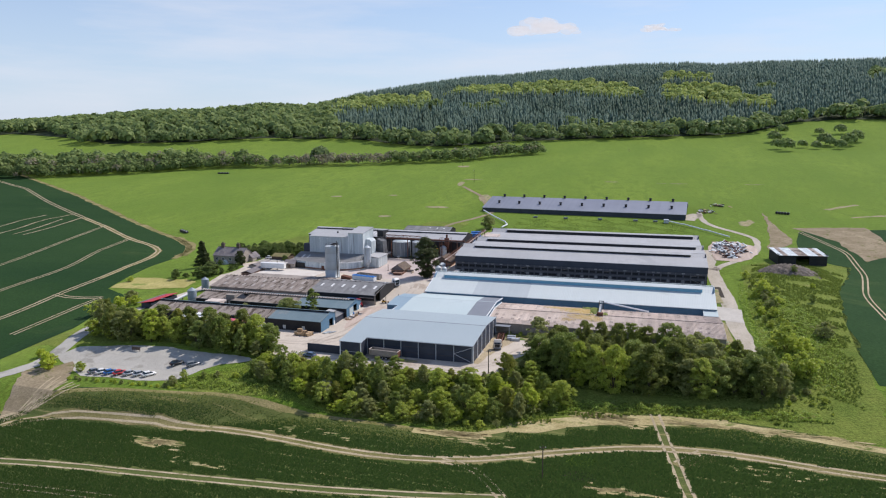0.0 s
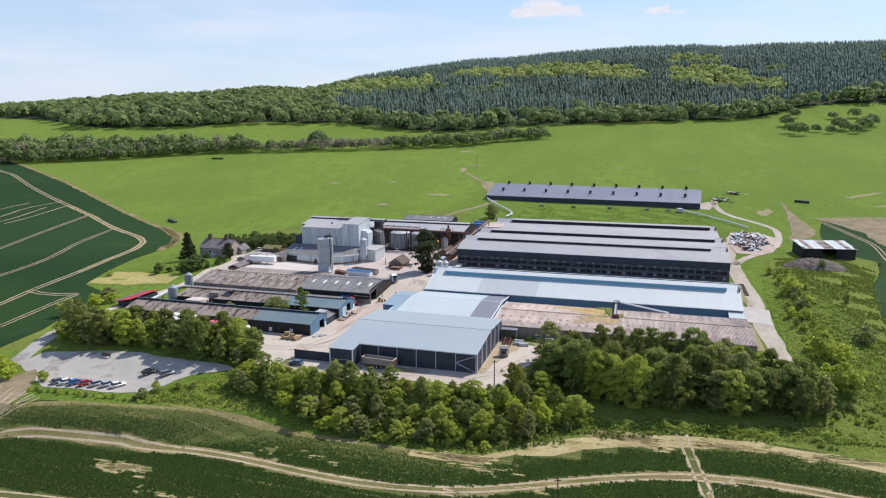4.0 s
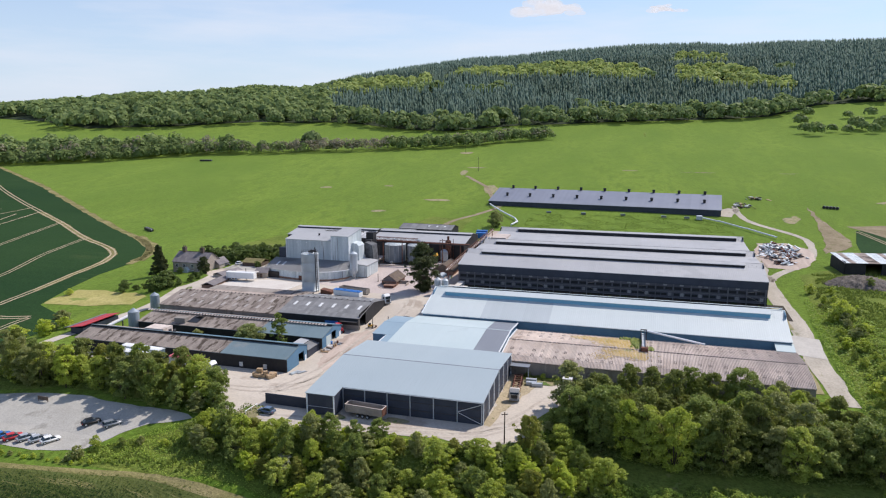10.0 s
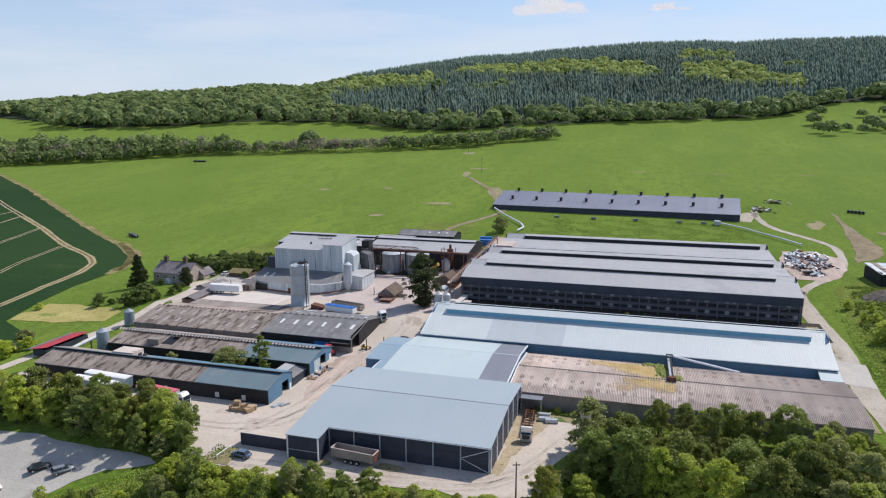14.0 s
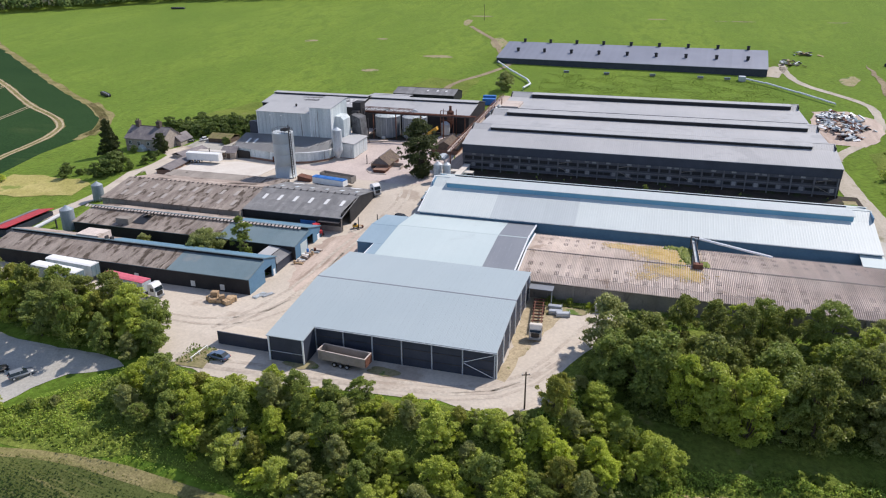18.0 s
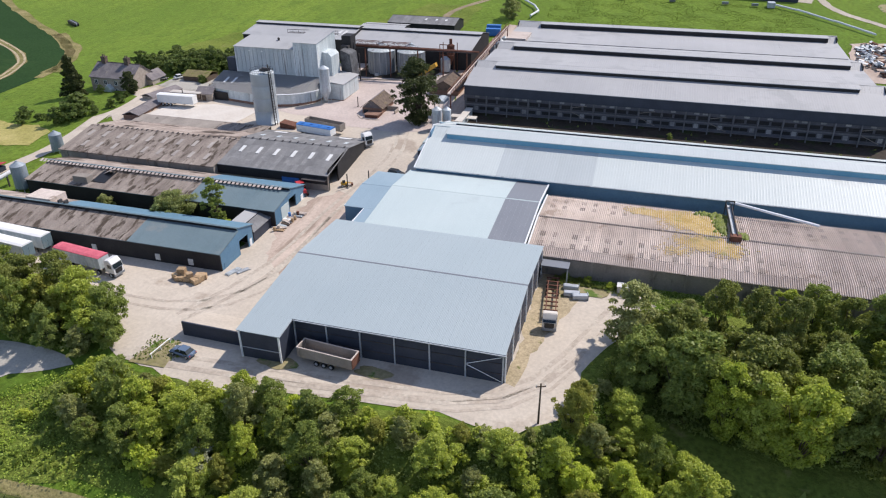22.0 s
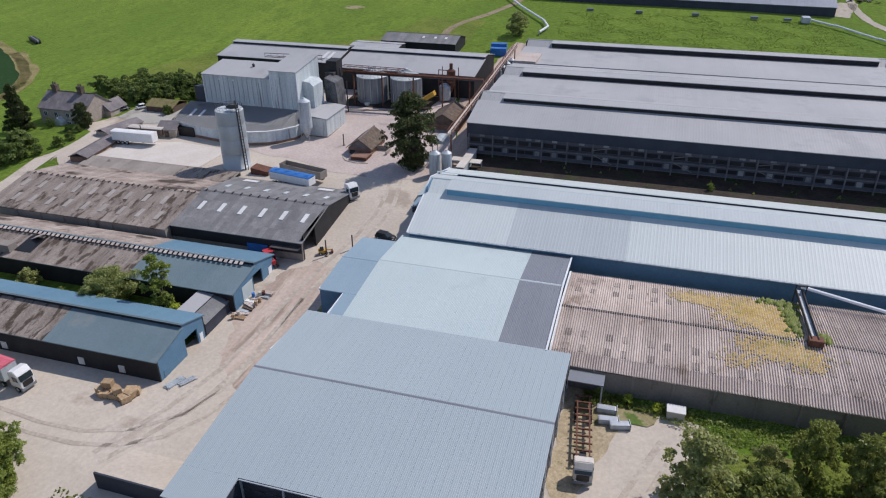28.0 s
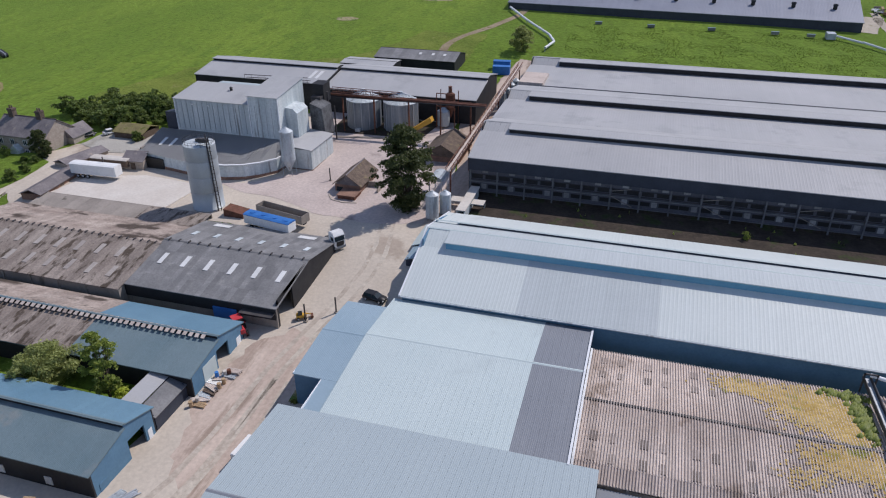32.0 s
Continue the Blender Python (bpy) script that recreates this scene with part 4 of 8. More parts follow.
# ---- sheds ----
def ribbed(width, length, ribs, high=0.05):
    """A roofing sheet with trapezoid ribs, lying from the origin along x (width) and y (length), with turned-down ends."""
    bm = bmesh.new()
    row, p = [], width / ribs
    for k in range(ribs):
        for u, h in ((0, 0), (0.3, 0), (0.42, 1), (0.68, 1), (0.8, 0)):
            row.append(((k + u) * p, h * high))
    row.append((width, 0))
    lo, hi = [bm.verts.new((x, 0, z)) for x, z in row], [bm.verts.new((x, length, z)) for x, z in row]
    for k in range(len(row) - 1):
        bm.faces.new((lo[k], lo[k + 1], hi[k + 1], hi[k]))
    lip = [bm.verts.new((x, 0, -0.06)) for x, z in (row[0], row[-1])]
    bm.faces.new((lip[0], lip[1], *lo[::-1]))
    return bm


SHEETS = {}


def roof_slope(parent, x0, x1, low, high, material, width=1.2, ribs=5, name="roof_sheet", lap=None, high_rib=0.011):
    """Sheets side by side from the eave point low (y, z) up to high. material may be a function of the sheet's middle x and its row."""
    n = max(1, round((x1 - x0) / width))
    w = (x1 - x0) / n
    run = math.dist(low, high)
    rows = 1 if not lap else max(1, round(run / lap))
    up = math.atan2(high[1] - low[1], abs(high[0] - low[0]))
    back = high[0] < low[0]
    for r in range(rows):
        for k in range(n):
            m = material((x0 + (k + 0.5) * w), r) if callable(material) else material
            key = (round(w, 3), round(run / rows, 3), ribs, m.name, high_rib)
            if key not in SHEETS:
                SHEETS[key] = mesh_of(ribbed(w - 0.012, run / rows + (0.12 if r < rows - 1 else 0.0), ribs, high_rib), name, m)
            t = r / rows
            y, z = low[0] + (high[0] - low[0]) * t, low[1] + (high[1] - low[1]) * t + 0.02 - 0.012 * r
            x = x0 + k * w
            if back:
                place = Matrix.Translation((x + w, y, z)) @ Euler((0, 0, math.pi)).to_matrix().to_4x4() @ Euler((up, 0, 0)).to_matrix().to_4x4()
            else:
                place = Matrix.Translation((x, y, z)) @ Euler((up, 0, 0)).to_matrix().to_4x4()
            part(name, SHEETS[key], None, parent, m=place)


def shed(name, label, x0, x1, prof, base, wall, slopes, gable=None, doors=(), west_doors=(), sheet_width=1.2, ribs=5, over=0.35, vent=None, lap=None, cap=None, front=True, thick=0.25, plinth=None, group="", high_rib=0.011, vent_from=None, vent_to=None):
    """A long shed along x. prof: the roof's section from the front eave to the back one as (y, z); upright steps become vent strips.
    slopes: a sheet material (or function) for each sloping piece in turn. doors: (y0, y1, height) in the east gable."""
    ob = thing(name, label, "shed", ((x0 + x1) / 2, (prof[0][0] + prof[-1][0]) / 2, base), group=group)
    gable = gable or wall
    foot = base - 0.9
    (ya, za), (yb, zb) = prof[0], prof[-1]
    if front:
        part("front_wall", boxes((x0, x1, ya, ya + thick, foot, za - 0.05)), wall, ob)
    part("back_wall", boxes((x0, x1, yb - thick, yb, foot, zb - 0.05)), wall, ob)
    for side, x, openings in (("west", x0, west_doors), ("east", x1 - thick, doors)):
        line = [(ya + thick, foot)]
        for y0, y1, h in openings:
            line += [(y0, foot), (y0, base + h), (y1, base + h), (y1, foot)]
        line += [(yb - thick, foot)] + [(min(max(y, ya + thick), yb - thick), z - 0.06) for y, z in reversed(prof)]
        part("gable_wall", prism(line, "x", x, x + thick), gable, ob)
    k, start, stop = 0, x0, x1
    for i, ((y0, z0), (y1, z1)) in enumerate(zip(prof, prof[1:])):
        if abs(y1 - y0) < 0.3:
            lo, hi = min(z0, z1), max(z0, z1)
            if vent_from:
                start, tip = vent_from, prof[i + 2]
                roof_slope(ob, x0 - over * 0.6, vent_from, *(((y0, z0), tip) if z0 <= tip[1] else (tip, (y0, z0))), slopes[0], sheet_width, ribs)
                part("vent_cheek", prism([(y0, z0), (y0, z1 - 0.05), (tip[0], tip[1] - 0.05)], "x", vent_from, vent_from + 0.1), vent or M["clad_black"], ob)
            if vent_to:
                stop, tip = vent_to, prof[i + 2]
                roof_slope(ob, vent_to, x1 + over * 0.6, *(((y0, z0), tip) if z0 <= tip[1] else (tip, (y0, z0))), slopes[0], sheet_width, ribs)
                part("vent_cheek", prism([(y0, z0), (y0, z1 - 0.05), (tip[0], tip[1] - 0.05)], "x", vent_to - 0.1, vent_to), vent or M["clad_black"], ob)
            part("vent_strip", boxes((start + 0.1, stop - 0.1, y0 - 0.06, y0 + 0.06, lo - 0.1, hi - 0.02)), vent or M["clad_black"], ob)
            continue
        m = slopes[min(k, len(slopes) - 1)]
        k += 1
        low, high = ((y0, z0), (y1, z1)) if z0 <= z1 else ((y1, z1), (y0, z0))
        dy = over if low[0] < high[0] else -over
        drop = over * (high[1] - low[1]) / max(abs(high[0] - low[0]), 0.1)
        edge = (low[0] - dy, low[1] - drop)
        deck = [(edge[0], edge[1] - 0.14), (edge[0], edge[1] - 0.02), (high[0], high[1] - 0.02), (high[0], high[1] - 0.14)]
        part("roof_deck", prism(deck, "x", start - over * 0.6, stop + over * 0.6), cap or M["dark_steel"], ob)
        roof_slope(ob, start - over * 0.6, stop + over * 0.6, edge, high, m, sheet_width, ribs, lap=lap, high_rib=high_rib)
        start, stop = x0, x1
    tops = [i for i in range(1, len(prof) - 1) if prof[i][1] >= prof[i - 1][1] and prof[i][1] >= prof[i + 1][1]]
    for i in tops:
        y, z = prof[i]
        part("ridge_cap", prism([(y - 0.28, z - 0.01), (y, z + 0.09), (y + 0.28, z - 0.01)], "x", x0 - over * 0.6, x1 + over * 0.6), cap or M["dark_steel"], ob)
    if plinth:
        part("plinth", boxes((x0 - 0.08, x1 + 0.08, ya - 0.1, ya + 0.02, foot, base + plinth)), M["concrete"], ob)
    return ob


# the big front shed, with a bay that stands forward at its west end
big = shed("portal_shed", "large grey-roofed shed with dark cladding and white steel posts", 0.2, 42, [(0, 8.0), (17.2, 9.7), (33.4, 8.5)], 2.4, M["clad_navy"], [M["roof_pale"]], cap=M["roof_dim"], sheet_width=1.0, ribs=4)
part("bay_wall", prism([(0.2, -4.6), (7.4, -4.6), (7.4, 0), (7.15, 0), (7.15, -4.35), (0.45, -4.35), (0.45, 0), (0.2, 0)], "z", 1.6, 7.5), M["clad_navy"], big)
part("bay_deck", prism([(-4.9, 7.36), (-4.9, 7.5), (0.0, 7.95), (0.0, 7.8)], "x", 0, 7.6), M["steel"], big)
roof_slope(big, 0, 7.6, (-4.95, 7.5), (-0.36, 7.97), M["roof_pale"], 1.0, 4)
for x in (7.6, 13.2, 18.9, 24.6, 30.3, 36, 41.8):
    part("post", boxes((x - 0.11, x + 0.11, -0.2, -0.005, 1.8, 7.9)), M["steel"], big)
for x in (0.35, 7.25):
    part("post", boxes((x - 0.14, x + 0.14, -4.8, -4.605, 1.6, 7.4)), M["trim_white"], big)
for y in (0.3, 5.8, 11.4, 17, 22.6, 28.2, 33):
    part("post", boxes((42.005, 42.2, y - 0.14, y + 0.14, 1.8, 8.0 + min(y, 33 - y) * 0.09)), M["trim_white"], big)
for z in (4.1, 6.0):
    part("rail", boxes((7.7, 41.6, -0.1, -0.004, z - 0.05, z + 0.05)), M["dark_steel"], big)
    part("rail", boxes((42.004, 42.1, 0.5, 33, z - 0.05, z + 0.05)), M["dark_steel"], big)
part("rail", boxes((0.5, 7.1, -4.7, -4.604, 4.2, 4.3)), M["steel"], big)
for a, b in (((36.2, -0.12, 4.9), (41.6, -0.12, 2.7)), ((36.2, -0.12, 5.1), (41.6, -0.12, 7.3))):
    part("brace", tube(bmesh.new(), a, b, 0.06, 6), M["trim_white"], big)
part("gutter", boxes((7.7, 42.2, -0.56, -0.4, 7.78, 7.9)), M["steel"], big)
side_wall = thing("screen_wall", "dark timber retaining wall at the head of a ramp", "wall", (-6, -2.2, 2.2), kind="structure")
part("wall", prism([(-12.2, -2.3), (0.1, -2.5), (0.1, -2.25), (-12.2, -2.05)], "z", 1.2, 5.0), M["clad_navy"], side_wall)
bm = bmesh.new()
v = [bm.verts.new(p) for p in ((-12.15, -2.03, 1.3), (0.05, -2.23, 1.3), (-12.15, -2.03, 4.94), (0.05, -2.23, 4.94), (-12.15, 5.5, 2.15), (0.05, 5.5, 2.15))]
for f in ((0, 1, 3, 2), (2, 3, 5, 4), (0, 2, 4), (1, 5, 3), (0, 4, 5, 1)):
    bm.faces.new([v[k] for k in f])
bmesh.ops.recalc_face_normals(bm, faces=bm.faces)
part("ramp", bm, M["yard"], side_wall, "pale dusty concrete ramp")

mid = shed("link_shed", "pale aqua metal-roofed shed between two larger sheds", 6.2, 38.2, [(33.9, 8.4), (50.5, 9.6), (62.3, 8.5)], 3.0, M["clad_blue"], [lambda x, r: M["roof_dim"] if x > 31.8 else M["roof_aqua"]], cap=M["roof_aqua"], sheet_width=1.0, ribs=4)
part("barge_board", prism([(33.5, 8.25), (50.5, 9.5), (62.3, 8.4), (62.3, 8.75), (50.5, 9.85), (33.5, 8.6)], "x", 38.45, 38.75), M["trim_white"], mid)
wing = shed("lean_to", "blue metal-roofed wing of the link shed", -0.9, 6.0, [(40.2, 8.55), (50.2, 9.35), (59.6, 8.45)], 3.0, M["clad_blue"], [M["roof_wing"]], cap=M["roof_wing"], sheet_width=1.0, ribs=4, over=0.2)
part("side_roof", prism([(33.7, 8.1), (33.7, 8.2), (40.1, 8.55), (40.1, 8.45)], "x", 3.5, 6.1), M["roof_wing"], wing)
part("white_trim", boxes((3.34, 3.5, 33.7, 40.1, 8.1, 8.5), (-1.06, -0.9, 40.2, 50.2, 8.3, 8.6)), M["trim_white"], wing)
part("court_wall", boxes((3.5, 3.7, 33.7, 40.1, 2.2, 8.1)), M["clad_navy"], wing)

old = shed("cement_shed", "long old shed roofed in weathered corrugated cement sheets", 38.9, 117, [(33.6, 6.6), (36, 7.35), (46.4, 8.35), (58.8, 7.4)], 2.7, M["concrete"], [M["asb"], lambda x, r: M["asb"], M["asb"]], sheet_width=1.1, ribs=3, lap=None, cap=M["roof_old"], over=0.2, high_rib=0.2)
for x in np.arange(40, 116.5, 5.6):
    part("pilaster", boxes((x, x + 0.35, 33.3, 33.6, 1.8, 6.5)), M["concrete"], old)

long_blue = shed("blue_shed", "very long shed with pale metal roof and blue ridge vent", 7.4, 116.3, [(62.8, 9.4), (74, 12.75), (74.02, 14.1), (78, 14.45), (82.3, 13.5), (82.32, 13.95), (92.4, 10.75)], 4.6, M["clad_blue"], [lambda x, r: M["roof_mid"] if 27 < x < 48 else M["roof_white"], M["roof_mid"], M["roof_mid"], M["roof_white"]], vent=M["vent_blue"], cap=M["roof_aqua"], sheet_width=1.2, ribs=2, vent_from=11.7, vent_to=112)

# three houses side by side behind it
laying = shed("laying_house", "tall dark-clad poultry house with grey metal roof", 6.6, 116.4, [(109.7, 16.1), (121.5, 18.2), (121.52, 19.2), (125, 19.45), (136, 16.6)], 7.4, M["clad_black"], [M["roof_grey"]], front=False, sheet_width=1.25, ribs=2, cap=M["roof_grey"], vent_from=13.0, vent_to=110)
second = shed("poultry_house", "dark-clad poultry house with grey roof and ridge vent", 6, 117.5, [(136.3, 16.6), (153, 16.6), (153.02, 17.95), (157, 18.1), (170, 15.8)], 9, M["clad_black"], [M["roof_grey"]], sheet_width=1.25, ribs=2, cap=M["roof_grey"], vent_from=12, vent_to=114)
third = shed("poultry_house", "dark-clad poultry house with grey roof and ridge vent", 5, 118, [(172, 15.1), (196, 15.5), (196.02, 17.1), (199.5, 17.25), (209, 15.2)], 11, M["clad_black"], [M["roof_grey"]], sheet_width=1.25, ribs=2, cap=M["roof_grey"], vent_from=14, vent_to=115)

far_house = thing("broiler_house", "low modern poultry house with slate-blue roof and chimneys", "shed", (48, 280, 17.6), -4.1, local=True)
FW, FD = 67.0, 50.0
part("wall", boxes((-FW, FW, -7.5, -7.2, -1.5, 3.3), (-FW, FW, FD - 7.8, FD - 7.5, -1.5, 6), (-FW, -FW + 0.3, -7.2, FD - 7.8, -1.5, 3.3), (FW - 0.3, FW, -7.2, FD - 7.8, -1.5, 3.3)), M["clad_navy"], far_house)
for nm, y0, z0, y1, z1 in (("front", -7.9, 3.2, 17.5, 9.0), ("back", FD - 7.1, 3.2, 17.5, 9.0)):
    part("roof_deck", prism([(y0, z0), (y0, z0 + 0.2), (y1, z1 + 0.2), (y1, z1)], "x", -FW - 0.3, FW + 0.3), M["roof_far"], far_house)
roof_slope(far_house, -FW - 0.3, FW + 0.3, (-7.95, 3.42), (17.5, 9.25), M["roof_far"], 1.5, 3)
part("gable_wall", prism([(-7.2, 3.2), (17.5, 8.95), (FD - 7.8, 3.2)], "x", -FW, -FW + 0.3), M["clad_navy"], far_house)
part("gable_wall", prism([(-7.2, 3.2), (17.5, 8.95), (FD - 7.8, 3.2)], "x", FW - 0.3, FW), M["clad_navy"], far_house)
for k in range(9):
    for y, z in ((3, 5.9), (17.5, 9.2)):
        x = -58 + 116 * k / 8
        part("chimney", turned([(0.0, z - 0.3), (0.75, z - 0.3), (0.75, z + 1.3), (1.0, z + 1.35), (0.8, z + 1.9), (0.6, z + 1.9), (0.6, z + 1.2), (0, z + 1.2)], 14, (x, y)), M["black"], far_house)

barn = thing("open_barn", "small dark barn with a streaky pale metal roof", "barn", (162, 172, 10.4), 9, local=True)
part("wall", boxes((-11, 11, 6.7, 7, -1, 4.2), (-11, -10.7, -7, 6.7, -1, 4.2), (10.7, 11, -7, 6.7, -1, 4.2), (-11, -3, -7, -6.7, -1, 3.6), (3, 11, -7, -6.7, -1, 3.6)), M["clad_black"], barn)
part("roof_deck", prism([(-7.4, 3.6), (-7.4, 3.72), (7.4, 5.2), (7.4, 5.08)], "x", -11.3, 11.3), M["dark_steel"], barn)
roof_slope(barn, -11.3, 11.3, (-7.45, 3.75), (7.4, 5.25), lambda x, r: M["roof_old"] if int((x + 11.3) / 2.3) in (1, 4, 5, 8) else M["clad_pale"], 1.13, 4)

# the three sheds west of the lane
front_shed = shed("west_shed", "long low shed with part brown and part blue roof", -88, -17.2, [(17.6, 6.5), (24.5, 8.0), (24.52, 8.6), (29.8, 6.9)], 2.0, M["clad_black"], [lambda x, r: M["roof_blue"] if x > -38 else M["roof_brown"], lambda x, r: M["roof_blue_deep"] if x > -60 else M["roof_old"]], gable=M["clad_blue"], doors=((24.5, 27.8, 3.6),), sheet_width=1.1, cap=M["roof_blue"])
second_shed = shed("west_shed", "long shed with an open slatted ridge vent", -81.6, -16.2, [(37.3, 6.6), (45, 8.0), (45.02, 8.6), (51.6, 6.7)], 2.9, M["clad_black"], [lambda x, r: M["roof_blue"] if x > -38 else M["roof_brown"], lambda x, r: M["roof_blue_deep"] if x > -38 else M["roof_old"]], gable=M["clad_blue"], doors=((44, 47.2, 3.4),), sheet_width=1.1, cap=M["roof_blue"])
third_shed = shed("west_shed", "wide grey corrugated shed with bright rooflights", -41, -11.8, [(55.2, 8.0), (67.6, 10.35), (80.3, 8.0)], 4.4, M["concrete"], [M["roof_slate"]], gable=M["clad_black"], doors=((56, 61, 4.6),), sheet_width=1.1, cap=M["roof_slate"], lap=3.2)
brown_shed = shed("west_shed", "old wide shed with streaked brown cement roof", -86, -41.1, [(53.5, 7.8), (66.2, 10.05), (77.4, 7.8)], 4.4, M["concrete"], [M["roof_brown"], M["roof_old"]], sheet_width=1.1, cap=M["roof_brown"])


# ---- detail on the sheds ----
def slope_z(y, a, b):
    return a[1] + (b[1] - a[1]) * (y - a[0]) / (b[0] - a[0])


def lights_on(parent, xs, y, length, width, low, high, material, name="rooflight", lift=0.09, label=""):
    """Rooflights: flat panels on a roof slope, centred at y."""
    up = math.atan2(high[1] - low[1], high[0] - low[0])
    me = mesh_of(boxes((-width / 2, width / 2, -length / 2, length / 2, -0.03, 0.03)), name, material)
    for x in xs:
        part(name, me, None, parent, label, m=Matrix.Translation((x, y, slope_z(y, low, high) + lift)) @ Euler((up, 0, 0)).to_matrix().to_4x4())


for y in (36.9, 40.2, 52.9, 56.4):
    low, high = ((36, 7.35), (46.4, 8.35)) if y < 46 else ((46.4, 8.35), (58.8, 7.4))
    lights_on(old, [x + dx for x in np.arange(41.0, 112, 6.22) for dx in (0, 2.4) if not (58 < x < 74 and y > 46)], y, 1.5, 0.95, low, high, M["rooflight_dark"], lift=0.11)
part("ridge_gap", boxes((38.9, 116.8, 46.2, 46.6, 8.3, 8.52)), M["black"], old)
part("west_flashing", prism([(33.4, 6.7), (36, 7.5), (46.4, 8.5), (58.8, 7.55), (58.8, 7.8), (46.4, 8.75), (36, 7.75), (33.4, 6.95)], "x", 38.8, 39.1), M["trim_white"], old)


def roof_moss(name, label, spots, low, high, seed, size, material="moss", tall=0.35):
    """Loose tufts scattered over a part of a roof slope, thickest in the middle of each spot (x, y, rx, ry, count)."""
    r = np.random.default_rng(seed)
    verts, faces = [], []
    for x, y, rx, ry, count in spots:
        for _ in range(count):
            u, v = r.normal(scale=0.45, size=2)
            px, py = x + u * rx, y + v * ry
            if not min(low[0], high[0]) + 0.2 < py < max(low[0], high[0]) - 0.2:
                continue
            pz, s, t = slope_z(py, low, high) + 0.14, size * r.uniform(0.4, 1.3), r.uniform(0, 6.28)
            k = len(verts)
            verts += [(px + s * math.cos(t + a), py + s * 0.8 * math.sin(t + a), pz) for a in (0, 1.6, 3.1, 4.7)] + [(px, py, pz + s * tall)]
            faces += [(k, k + 1, k + 4), (k + 1, k + 2, k + 4), (k + 2, k + 3, k + 4), (k + 3, k, k + 4)]
    return tagged(new(name, raw_mesh(name, verts, faces, M[material])), label, "moss", kind="stuff")


roof_moss("roof_moss", "yellow-brown moss spread over the old cement roof", [(69, 53.4, 5.5, 4.6, 3600), (62, 55.5, 6, 2.2, 900), (72, 49.5, 3, 3.5, 1200)], (46.4, 8.35), (58.8, 7.4), 1, 0.3)
roof_moss("roof_moss", "yellow-brown moss tufts below the ridge of the old roof", [(71.5, 43.3, 5.5, 2.6, 2000), (75.5, 42, 2.5, 2.5, 500), (66, 40, 3, 2, 160)], (36, 7.35), (46.4, 8.35), 2, 0.27)

roof_moss("roof_weeds", "green weeds growing on the old roof beside the conveyor", [(74.3, 53, 1.0, 5, 260), (73.0, 57.4, 3, 0.8, 60), (78.2, 47.5, 1.0, 1.4, 60)], (46.4, 8.35), (58.8, 7.4), 9, 0.55, "leaf_dark", 1.3)
feeder = thing("auger_conveyor", "weathered inclined conveyor trough lying on the old roof", "conveyor", (76.6, 53, 8.2))
part("trough", prism([(75.9, 46), (76.9, 46), (76.5, 60.4), (75.5, 60.4)], "z", 9.0, 9.15), M["galv"], feeder)
for dx in (-0.5, 0.45):
    part("side_plate", prism([(76.4 + dx, 45.8), (76.5 + dx, 45.8), (76.1 + dx, 60.4), (76.0 + dx, 60.4)], "z", 9.0, 9.7), M["dark_steel"], feeder)
part("hopper", boxes((75.6, 77.6, 45.2, 46.6, 8.3, 9.5)), M["rust"], feeder)
part("gantry", boxes((75.3, 75.5, 59.4, 59.6, 7.4, 10.6), (76.9, 77.1, 59.4, 59.6, 7.4, 10.6), (75.3, 77.1, 59.4, 59.6, 10.4, 10.6)), M["dark_steel"], feeder)
part("pipe", tube(bmesh.new(), (76.2, 59.8, 10.2), (93, 57.2, 8.2), 0.28, 10), M["trim_white"], feeder, "white feed pipe")

# long blue shed: dark slot behind the ridge, joint strips, end porch
part("roof_slot", boxes((11.9, 111.8, 82.2, 82.3, 13.5, 13.95)), M["clad_navy"], long_blue)
part("barge_board", prism([(62.4, 9.2), (74, 12.6), (78, 14.3), (92.6, 10.6), (92.6, 10.9), (78, 14.6), (74, 12.9), (62.4, 9.45)], "x", 6.9, 7.15), M["trim_white"], long_blue)
part("gutter", boxes((7.2, 116.5, 62.25, 62.42, 9.12, 9.28)), M["galv"], long_blue)
part("end_porch", boxes((112.6, 116.8, 58.9, 62.6, 3.6, 7.6)), M["clad_blue"], long_blue)
part("porch_roof", prism([(58.3, 7.6), (62.7, 8.6), (62.7, 8.75), (58.3, 7.75)], "x", 111.7, 116.7), M["roof_aqua"], long_blue)
lean = thing("lean_to", "low grey lean-to roof at the west end of the blue shed", "lean-to", (4, 80, 5.8))
part("roof", prism([(2.4, 7.6), (7.3, 9.2), (7.3, 9.35), (2.4, 7.75)], "y", 82.4, 91.6), M["roof_aqua"], lean)
part("lower_roof", prism([(2.8, 7.4), (7.3, 8.8), (7.3, 8.95), (2.8, 7.55)], "y", 77.2, 82.35), M["roof_wing"], lean)
part("wall", boxes((3.0, 3.2, 77.4, 91.2, 4.6, 7.5), (3.2, 7.3, 77.4, 77.6, 4, 7.8)), M["clad_navy"], lean)

# gallery front of the laying house: bays with louvres, pale panels and a row of small windows
part("gallery_wall", boxes((6.7, 116.3, 110.3, 110.6, 6.5, 15.9)), M["gallery"], laying)
part("fascia", boxes((6.5, 116.5, 109.7, 110.0, 13.15, 16.0)), M["clad_navy"], laying)
# the sill takes the same earth colour with shade in it
part("sill_wall", boxes((6.5, 116.5, 109.9, 110.29, 6.2, 8.1)), M["mud_shade"], laying)
